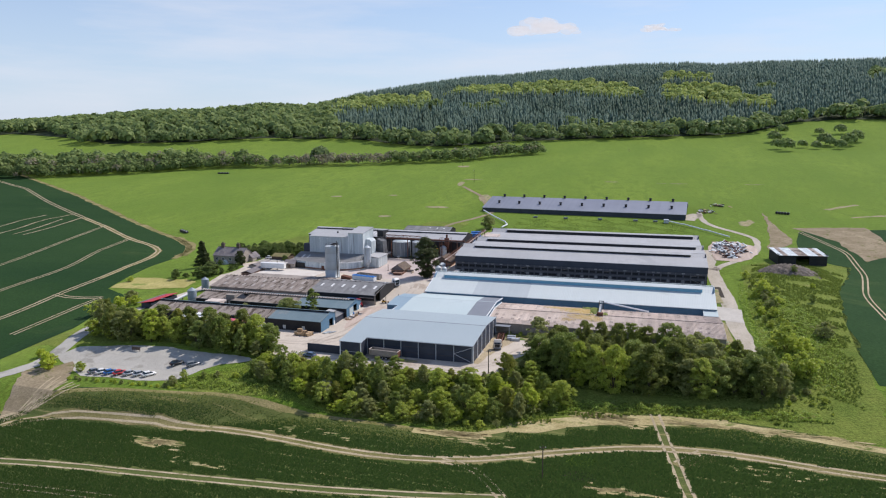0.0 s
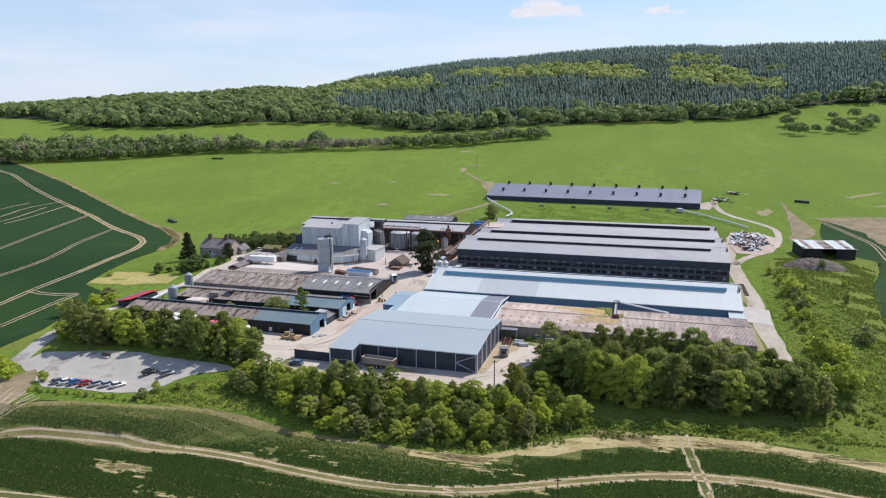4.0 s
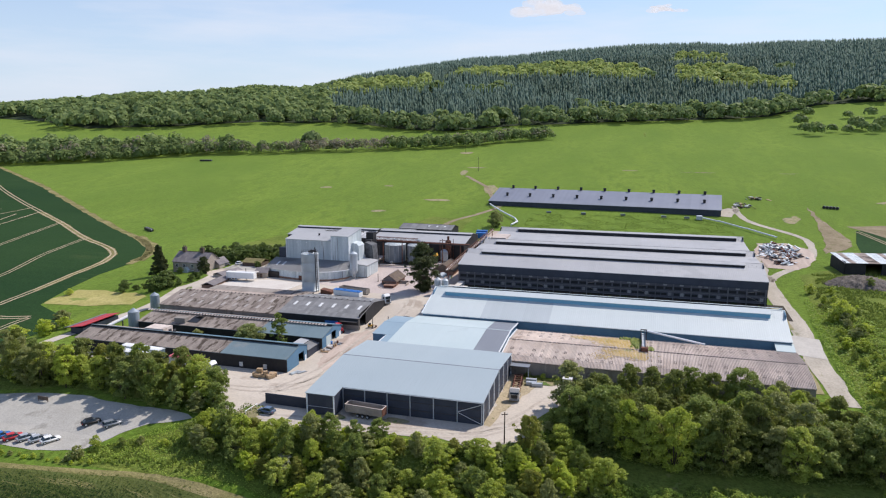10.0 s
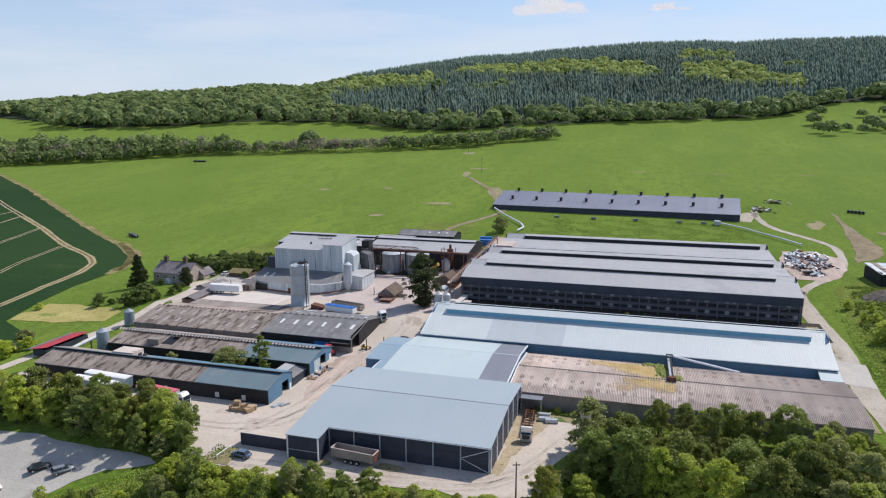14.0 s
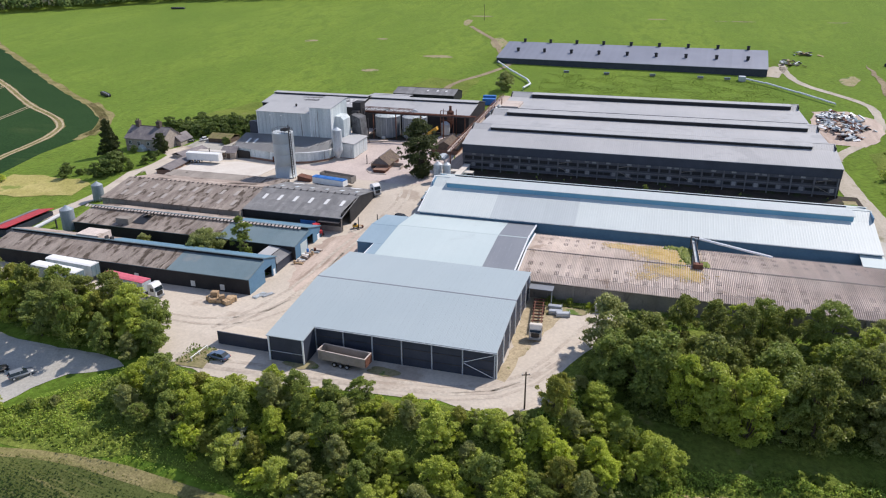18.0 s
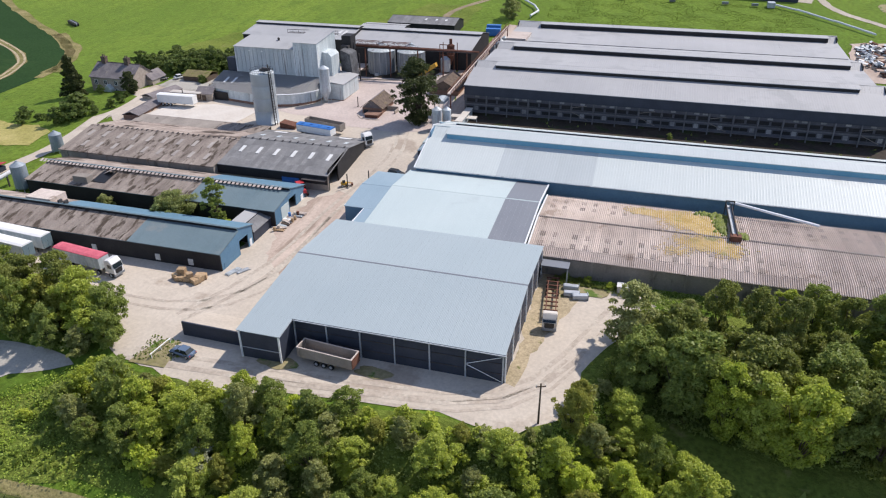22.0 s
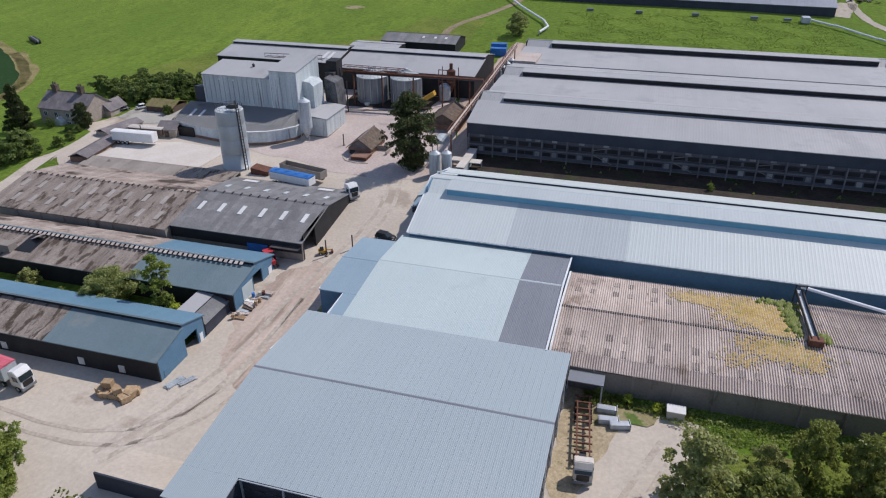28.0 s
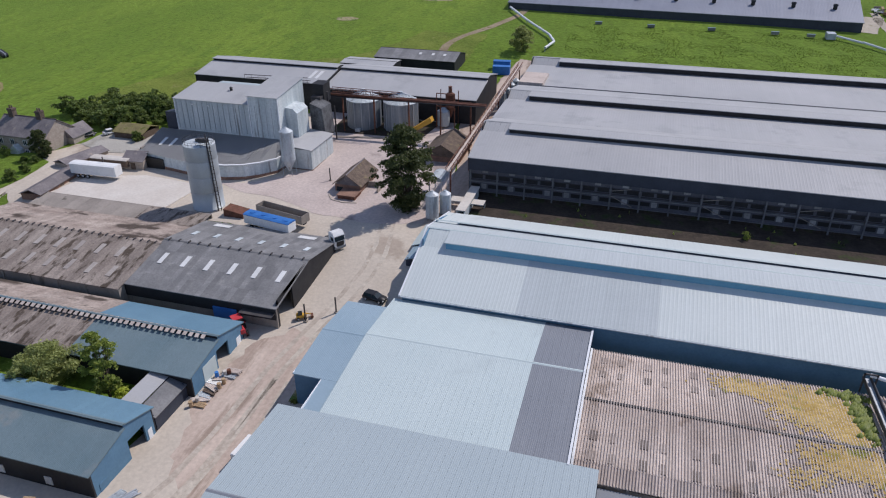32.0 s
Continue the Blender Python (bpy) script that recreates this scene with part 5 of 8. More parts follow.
for z, h in ((8.2, 0.16), (10.5, 0.3), (10.95, 0.1), (12.2, 0.08)):
    part("rail", boxes((6.6, 116.4, 109.82, 110.0, z - h / 2, z + h / 2)), M["gallery_frame" if h > 0.12 else "dark_steel"], laying)
bay = 6.05
column = mesh_of(boxes((-0.16, 0.16, -0.12, 0.12, 0, 6.2)), "column", M["gallery_frame"])
for k in range(19):
    part("column", column, None, laying, m=Matrix.Translation((6.95 + bay * k, 109.75, 7.0)))
panel_a, panel_b, panel_c, panel_d = (mesh_of(boxes((-w / 2, w / 2, -0.06, 0.06, -h / 2, h / 2), bevel=0.02), "panel", mt) for w, h, mt in ((1.15, 1.2, M["gallery_panel"]), (1.3, 0.5, M["gallery_panel"]), (1.95, 0.85, M["black"]), (2.4, 1.0, M["clad_black"])))
for k in range(18):
    x = 6.95 + bay * (k + 0.5)
    shift = 1.9 if k % 5 == 2 else 0.0
    part("fan_panel", panel_a, None, laying, m=Matrix.Translation((x + shift, 110.2, 9.4)))
    part("window_panel", panel_b, None, laying, m=Matrix.Translation((x + 0.3 * math.sin(k * 1.7 + 1), 110.2, 12.75)))
    if k % 4 == 2:
        part("window_panel", panel_b, None, laying, m=Matrix.Translation((x + 1.9, 110.2, 12.7)))
    for dx in ((-0.1, -2.2) if shift else (-1.85, 1.9)):
        part("louvre", panel_c, None, laying, m=Matrix.Translation((x + dx, 110.19, 9.4)))
    for dx in (-1.5, 1.5):
        part("upper_louvre", panel_d, None, laying, m=Matrix.Translation((x + dx, 110.24, 11.6)))
    if k % 6 == 5 or k == 8:
        part("stair", tube(tube(bmesh.new(), (x - 2.8, 109.6, 11.8), (x + 1.2, 109.6, 12.6), 0.08, 5), (x - 2.8, 109.6, 10.6), (x + 1.6, 109.6, 8.6), 0.08, 5), M["concrete"], laying)
# bare earth whose colour is darkened in place of the sheds' shade
sheet("mud_strip", [[(7, 93), (122, 93), (122, 112), (4, 112)]], M["mud_shade"], 0.12, "bare earth between two sheds, shade put into its dark brown", "bare soil")
deck_box = thing("walkway", "pale flat-roofed link walkway between two sheds", "walkway", (9, 101, 7))
part("roof", boxes((7.4, 9.4, 96, 109, 9.5, 9.7), (9.4, 12, 101, 103.5, 8.9, 9.1), (4.6, 7.4, 101.5, 104, 8.9, 9.1)), M["slab"], deck_box)
part("wall", boxes((7.6, 7.75, 96.2, 108.8, 6, 9.5), (9.05, 9.2, 96.2, 108.8, 6, 9.5)), M["clad_pale"], deck_box)
part("leg", boxes((11.7, 11.9, 103.2, 103.4, 6, 8.9)), M["steel"], deck_box)
part("leg", boxes((4.7, 4.9, 103.6, 103.8, 6, 8.9)), M["steel"], deck_box)

# ends of the poultry houses
part("hatch", boxes((5.4, 12.5, 172.2, 184, 15.2, 16.2)), M["asb"], third, "tan flat-roofed plant box")
part("roof_pipe", tube(bmesh.new(), (14, 160, 17.4), (116, 160.4, 17.3), 0.22, 8), M["trim_white"], second)
part("back_strip", boxes((12, 117, 170.2, 171.6, 15.5, 15.75)), M["black"], second)

# slatted ridge of the second west shed, with a torn hole in its roof
slat = mesh_of(boxes((-0.32, 0.32, -0.55, 0.55, -0.03, 0.03)), "slat", M["asb"])
for k in range(62):
    part("slat", slat, None, second_shed, m=Matrix.Translation((-83 + k * 1.06, 44.6, 8.5)) @ Euler((0.35, 0, 0.05 * math.sin(k * 1.9))).to_matrix().to_4x4())
hole = thing("roof_hatch", "broken open hatch on an old shed roof", "hatch", (-62, 41.5, 7.3))
part("opening", prism([(39.2, 6.98), (43.6, 7.78), (43.6, 7.86), (39.2, 7.06)], "x", -64.5, -60.8), M["black"], hole)
part("flap", prism([(-64.6, 7.2), (-60.6, 9.0), (-60.6, 9.12), (-64.6, 7.32)], "y", 42.6, 43.9), M["asb"], hole)
part("curb", boxes((-68.5, -64.6, 38.2, 40.2, 6.6, 8.4)), M["concrete"], hole)
for x in (-60, -58.5):
    part("stub", boxes((x - 0.2, x + 0.2, 24.6, 25.6, 8.2, 9.2)), M["dark_steel"], front_shed)
part("ridge_box", boxes((-69, -62.5, 25.0, 29.5, 7.2, 8.9)), M["asb"], front_shed)
for y0, y1, z in ((18.6, 20.0, 3.9), (28.2, 29.0, 4.2)):
    part("door", boxes((-17.22, -17.14, y0, y1, 2.0, z)), M["clad_blue" if y0 < 20 else "trim_white"], front_shed)
part("door", boxes((-16.22, -16.14, 40.2, 43.6, 2.7, 6.0)), M["roof_aqua"], second_shed, "pale sliding door")
part("door", boxes((-16.22, -16.14, 49.4, 50.6, 2.7, 5.0)), M["trim_white"], second_shed)
for x in (-32, -24.5, -47):
    part("window", boxes((x, x + 1.1, 17.5, 17.62, 3.0, 4.3), bevel=0.02), M["rooflight_pale"], front_shed)
link = thing("link_building", "small dark link building with two lean roofs", "outbuilding", (-17, 33, 2.5))
part("wall", boxes((-17.4, -17.2, 30, 37.2, 1.5, 5.0), (-22, -17.4, 30, 30.2, 1.5, 5.2), (-22, -17.4, 37.0, 37.2, 1.5, 5.2)), M["clad_navy"], link)
part("roof", prism([(-23, 6.0), (-20, 5.7), (-20, 5.82), (-23, 6.12)], "y", 29.9, 37.3), M["roof_grey"], link)
part("roof", prism([(-19.8, 5.6), (-17.0, 4.9), (-17.0, 5.02), (-19.8, 5.72)], "y", 29.9, 37.3), M["roof_slate"], link)

# third west shed: rooflights, skylights, eave brackets, flags of old sheet
lo3, hi3, ba3 = (55.2, 8.0), (67.6, 10.35), (80.3, 8.0)
lo4, hi4, ba4 = (53.5, 7.8), (66.2, 10.05), (77.4, 7.8)
lights_on(third_shed, [-38 + 4.7 * k for k in range(6)], 62.4, 2.9, 0.9, lo3, hi3, M["rooflight_pale"])
lights_on(third_shed, [-38 + 4.7 * k for k in range(6)], 72.6, 2.0, 0.9, hi3, ba3, M["clad_pale"])
lights_on(third_shed, [-36.0, -17.5], 78.6, 1.5, 3.6, hi3, ba3, M["rooflight_pale"])
lights_on(brown_shed, [-83 + 4.5 * k for k in range(9)], 62.3, 2.8, 1.0, lo4, hi4, M["rooflight"])
lights_on(brown_shed, [-81 + 4.5 * k for k in range(9)], 57.2, 2.8, 1.0, lo4, hi4, M["rooflight"])
peg = mesh_of(boxes((-0.12, 0.12, -0.35, 0.35, -0.1, 0.12)), "ridge_bracket", M["dark_steel"])
for k in range(28):
    part("ridge_bracket", peg, None, brown_shed, m=Matrix.Translation((-84 + k * 1.55, 66.2, 10.17)))
for k in range(14):
    part("ridge_bracket", peg, None, third_shed, m=Matrix.Translation((-40 + k * 2.1, 67.6, 10.47)))
for x in np.arange(-84, -42, 6.0):
    part("pier", boxes((x, x + 0.3, 53.3, 53.5, 3.6, 7.6)), M["concrete"], brown_shed)
part("front_cladding", boxes((-41, -12, 55.0, 55.19, 5.6, 7.9)), M["clad_black"], third_shed)
part("awning", prism([(-18, 6.9), (-12, 6.9), (-12, 7.0), (-18, 7.0)], "y", 53.6, 55.2), M["dark_steel"], third_shed)
part("sheeting", boxes((-23.5, -19, 54.6, 54.8, 4.2, 6.6)), M["blue"], third_shed, "faded blue sheeting")
back_lean = thing("lean_to", "low slate-grey lean-to roof behind the wide shed", "lean-to", (-68, 81, 6))
for k in range(14):
    x = -84 + 3.0 * k
    part("roof", prism([(77.75, 7.2), (77.75, 7.28), (84.0, 7.75), (84.0, 7.67)], "x", x + 0.02, x + 2.98), M["concrete" if x < -58 else "roof_brown"], back_lean)
part("wall", boxes((-84, -42, 83.75, 83.95, 5, 7.75)), M["concrete"], back_lean)
# yard platform north of the sheds
pad = thing("concrete_pad", "raised pale concrete loading pad", "platform", (-68, 91, 7), kind="structure")
part("slab", prism([(-84, 84.2), (-54, 84.8), (-53, 97.5), (-69, 99), (-82, 95)], "z", 5.4, 7.35), M["slab"], pad)
stack = thing("silo", "tall banded steel silo with railed top and ladder", "silo", (-45.7, 88.7, 7.2))
R, SX, SY = 3.25, -45.7, 88.7
part("shell", turned([(0, 6.9), (R + 0.08, 6.9), (R + 0.08, 7.3), (R, 7.3), (R, 10.9)], 56, (SX, SY)), M["silo_steel"], stack, smooth=True)
for z0, z1 in ((10.9, 14.5), (14.5, 18.0), (18.0, 21.3)):
    part("shell_ring", turned([(R - 0.02, z0), (R, z0 + 0.02), (R, z1)], 56, (SX, SY)), M["silo_steel"], stack, smooth=True)
    part("band", turned([(R, z0 - 0.07), (R + 0.05, z0 - 0.07), (R + 0.05, z0 + 0.07), (R, z0 + 0.07)], 56, (SX, SY)), M["steel"], stack)
part("top", turned([(R, 21.3), (R - 0.1, 21.36), (0, 21.8)], 56, (SX, SY)), M["clad_pale"], stack)
bm = bmesh.new()
for k in range(22):
    a0, a1 = 2 * math.pi * k / 22, 2 * math.pi * (k + 1) / 22
    p0, p1 = (SX + 3.1 * math.cos(a0), SY + 3.1 * math.sin(a0)), (SX + 3.1 * math.cos(a1), SY + 3.1 * math.sin(a1))
    tube(bm, (*p0, 21.3), (*p0, 22.3), 0.03, 4)
    for z in (21.8, 22.3):
        tube(bm, (*p0, z), (*p1, z), 0.03, 4)
part("railing", bm, M["dark_steel"], stack)
bm = bmesh.new()
tube(bm, (SX + 3.2, SY - 1.6, 6.8), (SX + 2.9, SY - 1.5, 24.0), 0.17, 6)
tube(bm, (SX + 3.8, SY - 1.3, 6.8), (SX + 3.3, SY - 1.3, 23.4), 0.1, 6)
for z in np.arange(7.5, 23.2, 0.8):
    tube(bm, (SX + 3.2, SY - 1.6, z), (SX + 3.7, SY - 1.3, z), 0.05, 4)
part("ladder", bm, M["dark_steel"], stack)
part("top_gear", boxes((SX + 1.2, SX + 3.2, SY - 1.9, SY - 1.0, 22.2, 23.0), (SX - 0.4, SX + 1.4, SY - 0.5, SY + 0.3, 21.6, 22.3)), M["dark_steel"], stack)
part("intake", prism([(-40, 6.8), (-35.5, 6.8), (-35.5, 7.9), (-40, 8.6)], "y", 85.2, 88.2), M["rust"], stack, "red-brown intake hopper")

# ---- feed mill ----
mill = thing("feed_mill", "tall pale streaked metal-clad mill building", "mill building", (-56, 121, 7.4))
def wallbox(x0, x1, y0, y1, z0, front_z, back_z):
    return prism([(y0, z0), (y1, z0), (y1, back_z), (y0, front_z)], "x", x0, x1)
part("west_block", wallbox(-70, -49.3, 115, 126, 6.5, 21.4, 22.6), M["clad_pale"], mill)
part("east_block", wallbox(-49.3, -41.5, 114.95, 128.5, 6.5, 23.6, 25.0), M["clad_pale"], mill)
roof_slope(mill, -70.3, -49.3, (114.6, 21.45), (126.2, 22.75), M["roof_grey"], 1.05, 4)
roof_slope(mill, -49.6, -41.2, (114.5, 23.65), (128.8, 25.1), M["roof_grey"], 1.05, 4)
seam = mesh_of(boxes((-0.05, 0.05, -0.04, 0.04, -3.6, 3.6)), "seam", M["steel"])
for k in range(20):
    part("cladding_seam", seam, None, mill, m=Matrix.Translation((-69.5 + k * 1.45, 114.93, 17.6)))
for trim in ((-70.1, -69.9, 114.85, 115.05, 10, 21.4), (-41.6, -41.4, 114.8, 115.0, 10, 23.6), (-49.4, -49.2, 114.8, 115.0, 10, 23.6)):
    part("corner_trim", boxes(trim), M["trim_white"], mill)
part("roof_vent", turned([(0.35, 22.2), (0.35, 22.9), (0.5, 22.95), (0, 23.3)], 12, (-58, 122)), M["black"], mill)
part("side_box", prism([(-41.5, 11), (-38.4, 11), (-38.4, 19.2), (-39.4, 20.2), (-41.5, 20.4)], "y", 118.2, 124), M["clad_pale"], mill)
part("west_lean", prism([(116, 6.5), (124, 6.5), (124, 16.5), (116, 17.4)], "x", -74, -70), M["clad_navy"], mill)
part("back_block", boxes((-72, -60, 126, 140, 6.5, 19.0)), M["clad_pale"], mill)
part("back_roof", prism([(125.8, 19.9), (140.3, 18.8), (140.3, 18.95), (125.8, 20.05)], "x", -72.3, -59.7), M["roof_pale"], mill)
lamp = mesh_of(boxes((-0.3, 0.3, -0.15, 0.05, -0.15, 0.15), bevel=0.03), "flood_lamp", M["white"])
for x in (-64.8, -60.4):
    part("flood_lamp", lamp, None, mill, m=Matrix.Translation((x, 114.85, 20.3)))
tower = thing("elevator_tower", "dark steel elevator tower beside the mill", "tower", (-37.5, 131, 7.5))
part("shaft", boxes((-40.2, -37.6, 129.6, 133.5, 6.5, 20.0)), M["dark_steel"], tower)
part("head_house", boxes((-40.6, -37.4, 131.5, 135.5, 18, 22.8)), M["clad_black"], tower)
part("hood", prism([(-38.6, 19.6), (-35.4, 18.4), (-34.8, 11.5), (-35.2, 10), (-38.6, 8)], "y", 125.5, 131), M["hood"], tower, "stained grey sheet hood")
part("stack_pipe", tube(tube(bmesh.new(), (-36.6, 132, 8), (-36.6, 132, 21), 0.3, 8), (-35.4, 133, 8), (-35.4, 133, 17), 0.22, 8), M["dark_steel"], tower)
bm = bmesh.new()
for a, b in (((-60, 132, 22.6), (-42, 132.5, 22.8)), ((-60, 133.4, 22.6), (-42, 133.9, 22.8)), ((-60, 132, 23.7), (-42, 132.5, 23.9))):
    tube(bm, a, b, 0.09, 5)
for k in range(10):
    x = -60 + 2 * k
    tube(bm, (x, 132, 22.6), (x, 132, 23.7), 0.05, 4)
    tube(bm, (x, 132, 22.6), (x, 133.4, 22.6), 0.05, 4)
part("gantry", bm, M["dark_steel"], tower)
low = thing("intake_building", "low curved-front mill building with grey roof", "outbuilding", (-60, 110, 7))
FOOT = [(-75, 105.2), (-62, 102.6), (-56, 101.6), (-49.6, 101.8), (-45.5, 103.3), (-42.6, 105.6), (-40.0, 109.0), (-39.5, 113)]
INNER = [(x - 0.1, y + 0.35) for x, y in FOOT]
part("front_wall", prism([*FOOT, *INNER[::-1]], "z", 6.2, 10.7), M["clad_pale"], low)
part("plinth", prism([*[(x, y - 0.06) for x, y in FOOT], *[(x - 0.1, y + 0.2) for x, y in FOOT][::-1]], "z", 6.2, 8.0), M["brick"], low)
part("side_wall", boxes((-75, -74.7, 105.5, 115, 6, 11.4)), M["concrete"], low)
bm = bmesh.new()
front_v = [bm.verts.new((x - 0.2, y - 0.4, 10.75)) for x, y in FOOT]
back_v = [bm.verts.new((x, 115.0, 13.4)) for x in (-75.2, -62, -57, -52, -48, -45, -42.4, -40.4)]
for k in range(7):
    bm.faces.new((front_v[k], front_v[k + 1], back_v[k + 1], back_v[k]))
bmesh.ops.solidify(bm, geom=bm.faces[:], thickness=0.12)
part("roof", bm, M["roof_grey"], low)
lights_on(low, [-71, -68.2], 109.5, 3.4, 0.8, (104.8, 10.75), (115, 13.4), M["rooflight_pale"])
part("door", boxes((-73.2, -67.4, 103.4, 104.9, 6.6, 9.8)), M["black"], low, "dark open roller doorway")
part("door", boxes((-57.6, -56.2, 101.5, 102.0, 6.8, 9.2)), M["rust"], low)
part("coping", prism([*[(x + 0.05, y - 0.12) for x, y in FOOT[2:]], *[(x - 0.15, y + 0.4) for x, y in FOOT[2:]][::-1]], "z", 10.7, 10.98), M["trim_white"], low)
annex = thing("mill_annex", "pale metal-clad box annex beside the mill", "outbuilding", (-39, 118, 7.2))
part("wall", boxes((-39.6, -32.6, 112.4, 124.6, 6.2, 12.4)), M["clad_pale"], annex)
part("roof", prism([(-39.9, 13.2), (-32.3, 12.4), (-32.3, 12.55), (-39.9, 13.35)], "y", 112.1, 124.9), M["roof_grey"], annex)
part("plinth", boxes((-39.7, -32.5, 112.3, 124.7, 6.2, 7.6)), M["brick"], annex)


def hopper_silo(name, label, x, y, base, r, cone, top, n=28, steel="galv"):
    """A feed bin on legs with a cone below and above."""
    ob = thing(name, label, "silo", (x, y, base))
    part("shell", turned([(0.0, base + 0.7), (0.22, base + 0.7), (r, base + cone), (r, base + cone + 0.1), (r + 0.03, base + cone + 0.12), (r, base + cone + 1.9), (r + 0.03, base + cone + 1.95), (r, base + cone + 2.0), (r, top - r * 0.6), (0.3, top - 0.1), (0.3, top), (0, top)], n, (x, y)), M[steel], ob)
    for k in range(4):
        a = math.pi / 4 + k * math.pi / 2
        part("leg", tube(bmesh.new(), (x + r * math.cos(a), y + r * math.sin(a), base - 0.4), (x + r * math.cos(a), y + r * math.sin(a), base + cone + 1.2), 0.08, 6), M["steel"], ob)
    bm = bmesh.new()
    for dx in (-0.2, 0.2):
        tube(bm, (x + dx, y - r - 0.15, base + 1), (x + dx, y - r - 0.15, top - 0.6), 0.03, 4)
    for z in np.arange(base + 1.2, top - 0.6, 0.45):
        tube(bm, (x - 0.2, y - r - 0.15, z), (x + 0.2, y - r - 0.15, z), 0.02, 4)
    part("ladder", bm, M["steel"], ob)
    return ob


hopper_silo("feed_bin", "galvanised feed bin on legs by the mill", -37, 109.4, 7.3, 1.6, 3.6, 18.8)
hopper_silo("feed_bin", "tall blue-grey feed bin at the end of the west shed", -84.2, 38.4, 2.2, 1.75, 1.5, 10.3, steel="bin_blue")
hopper_silo("feed_bin", "blue-grey feed bin behind the west sheds", -92.6, 59.4, 3.2, 1.6, 1.4, 10.0, steel="bin_blue")
hopper_silo("feed_bin", "tall galvanised feed bin at the corner of the blue shed", 2.6, 95.4, 6.4, 1.35, 1.4, 13.6)
hopper_silo("feed_bin", "tall galvanised feed bin at the corner of the blue shed", 4.6, 98.2, 6.4, 1.2, 1.4, 12.8)
for k in range(4):
    hopper_silo("feed_bin", "slim galvanised feed bin in a row by the poultry houses", 2.2 + 0.5 * k, 164 + 4.6 * k, 9.3, 1.1, 1.6, 15.6, 20)
hopper_silo("feed_bin", "small pale feed bin under the conveyor bridge", -6.5, 160, 8.8, 1.6, 1.8, 14.2)

for x, y in ((-32.4, 145.5), (-21.8, 146)):
    tank = thing("grain_tank", "wide corrugated grain tank with a conical roof", "grain tank", (x, y, 7.8))
    rows = [(4.55, 7.4)]
    for z in np.arange(7.6, 15.6, 0.4):
        rows += [(4.55, z), (4.6, z + 0.2)]
    # the shell's colour carries the shadow, the cone roof stays pale
    part("shell", turned(rows + [(4.55, 15.8)], 48, (x, y)), M["tank_steel_shaded"], tank, smooth=True)
    part("roof", turned([(4.75, 15.7), (4.75, 15.85), (0.6, 17.9), (0.6, 18.3), (0, 18.4)], 48, (x, y)), M["clad_pale"], tank)
    rib = bmesh.new()
    for k in range(24):
        a = 2 * math.pi * k / 24
        tube(rib, (x + 4.7 * math.cos(a), y + 4.7 * math.sin(a), 15.9), (x + 0.6 * math.cos(a), y + 0.6 * math.sin(a), 17.95), 0.05, 4)
    part("roof_rib", rib, M["steel"], tank)
    for k in range(14):
        a = 2 * math.pi * k / 14
        part("stiffener", boxes((-0.08, 0.08, -0.08, 0.08, 0, 8.3)), M["steel"], tank, m=Matrix.Translation((x + 4.66 * math.cos(a), y + 4.66 * math.sin(a), 7.4)))
    part("fan", boxes((x - 0.6, x + 0.7, y - 5.8, y - 4.7, 7.6, 8.8), bevel=0.05), M["white"], tank)
sheet("tank_bay", [[(-40, 138), (-14, 139), (-12, 152), (-40, 152)]], M["mud_shade"], 0.16, "dark floor under the grain tanks", "yard")
kerb = thing("tank_kerb", "low concrete kerb round the tank bay", "kerb", (-27, 137, 7.6), kind="structure")
part("kerb", prism([(-36, 134.5), (-14, 138.4), (-14, 139.2), (-36, 135.3)], "z", 7.2, 8.15), M["concrete"], kerb)
back_shed = shed("store_shed", "grey-roofed store behind the mill with a ridge vent", -90, -48, [(153, 16.6), (163.5, 18.2), (163.52, 18.9), (166, 19.0), (176, 16.6)], 8.6, M["clad_black"], [M["roof_grey"]], sheet_width=1.4, ribs=3, cap=M["roof_grey"])
lights_on(back_shed, [-53.5, -51.5], 158.5, 5.5, 1.0, (153, 16.6), (163.5, 18.2), M["rooflight_pale"])
shed("store_shed", "grey-roofed open store behind the grain tanks", -47.5, -2.5, [(152.5, 15.6), (166, 17.6), (166.02, 18.3), (169, 18.4), (179, 16.2)], 8.6, M["clad_black"], [M["roof_grey"]], sheet_width=1.4, ribs=3, cap=M["roof_grey"])
hill_shed = shed("store_shed", "small grey shed on the slope behind the mill", -48, -20, [(194, 15.2), (201, 16.8), (208, 15.0)], 11.2, M["clad_black"], [M["roof_slate"]], sheet_width=1.4, ribs=3)
lights_on(hill_shed, [-33, -28.5, -24.5], 198, 1.4, 0.9, (194, 15.2), (201, 16.8), M["rooflight_pale"])
shed("store_shed", "low dark-edged store roof behind the grain tanks", -56, -38, [(184, 15.0), (188, 15.4), (192, 15.0)], 10.4, M["clad_black"], [M["roof_grey"]], sheet_width=1.4, ribs=3)

bridge = thing("conveyor_bridge", "rusty steel conveyor bridge between mill and poultry houses", "conveyor", (-20, 145, 8))
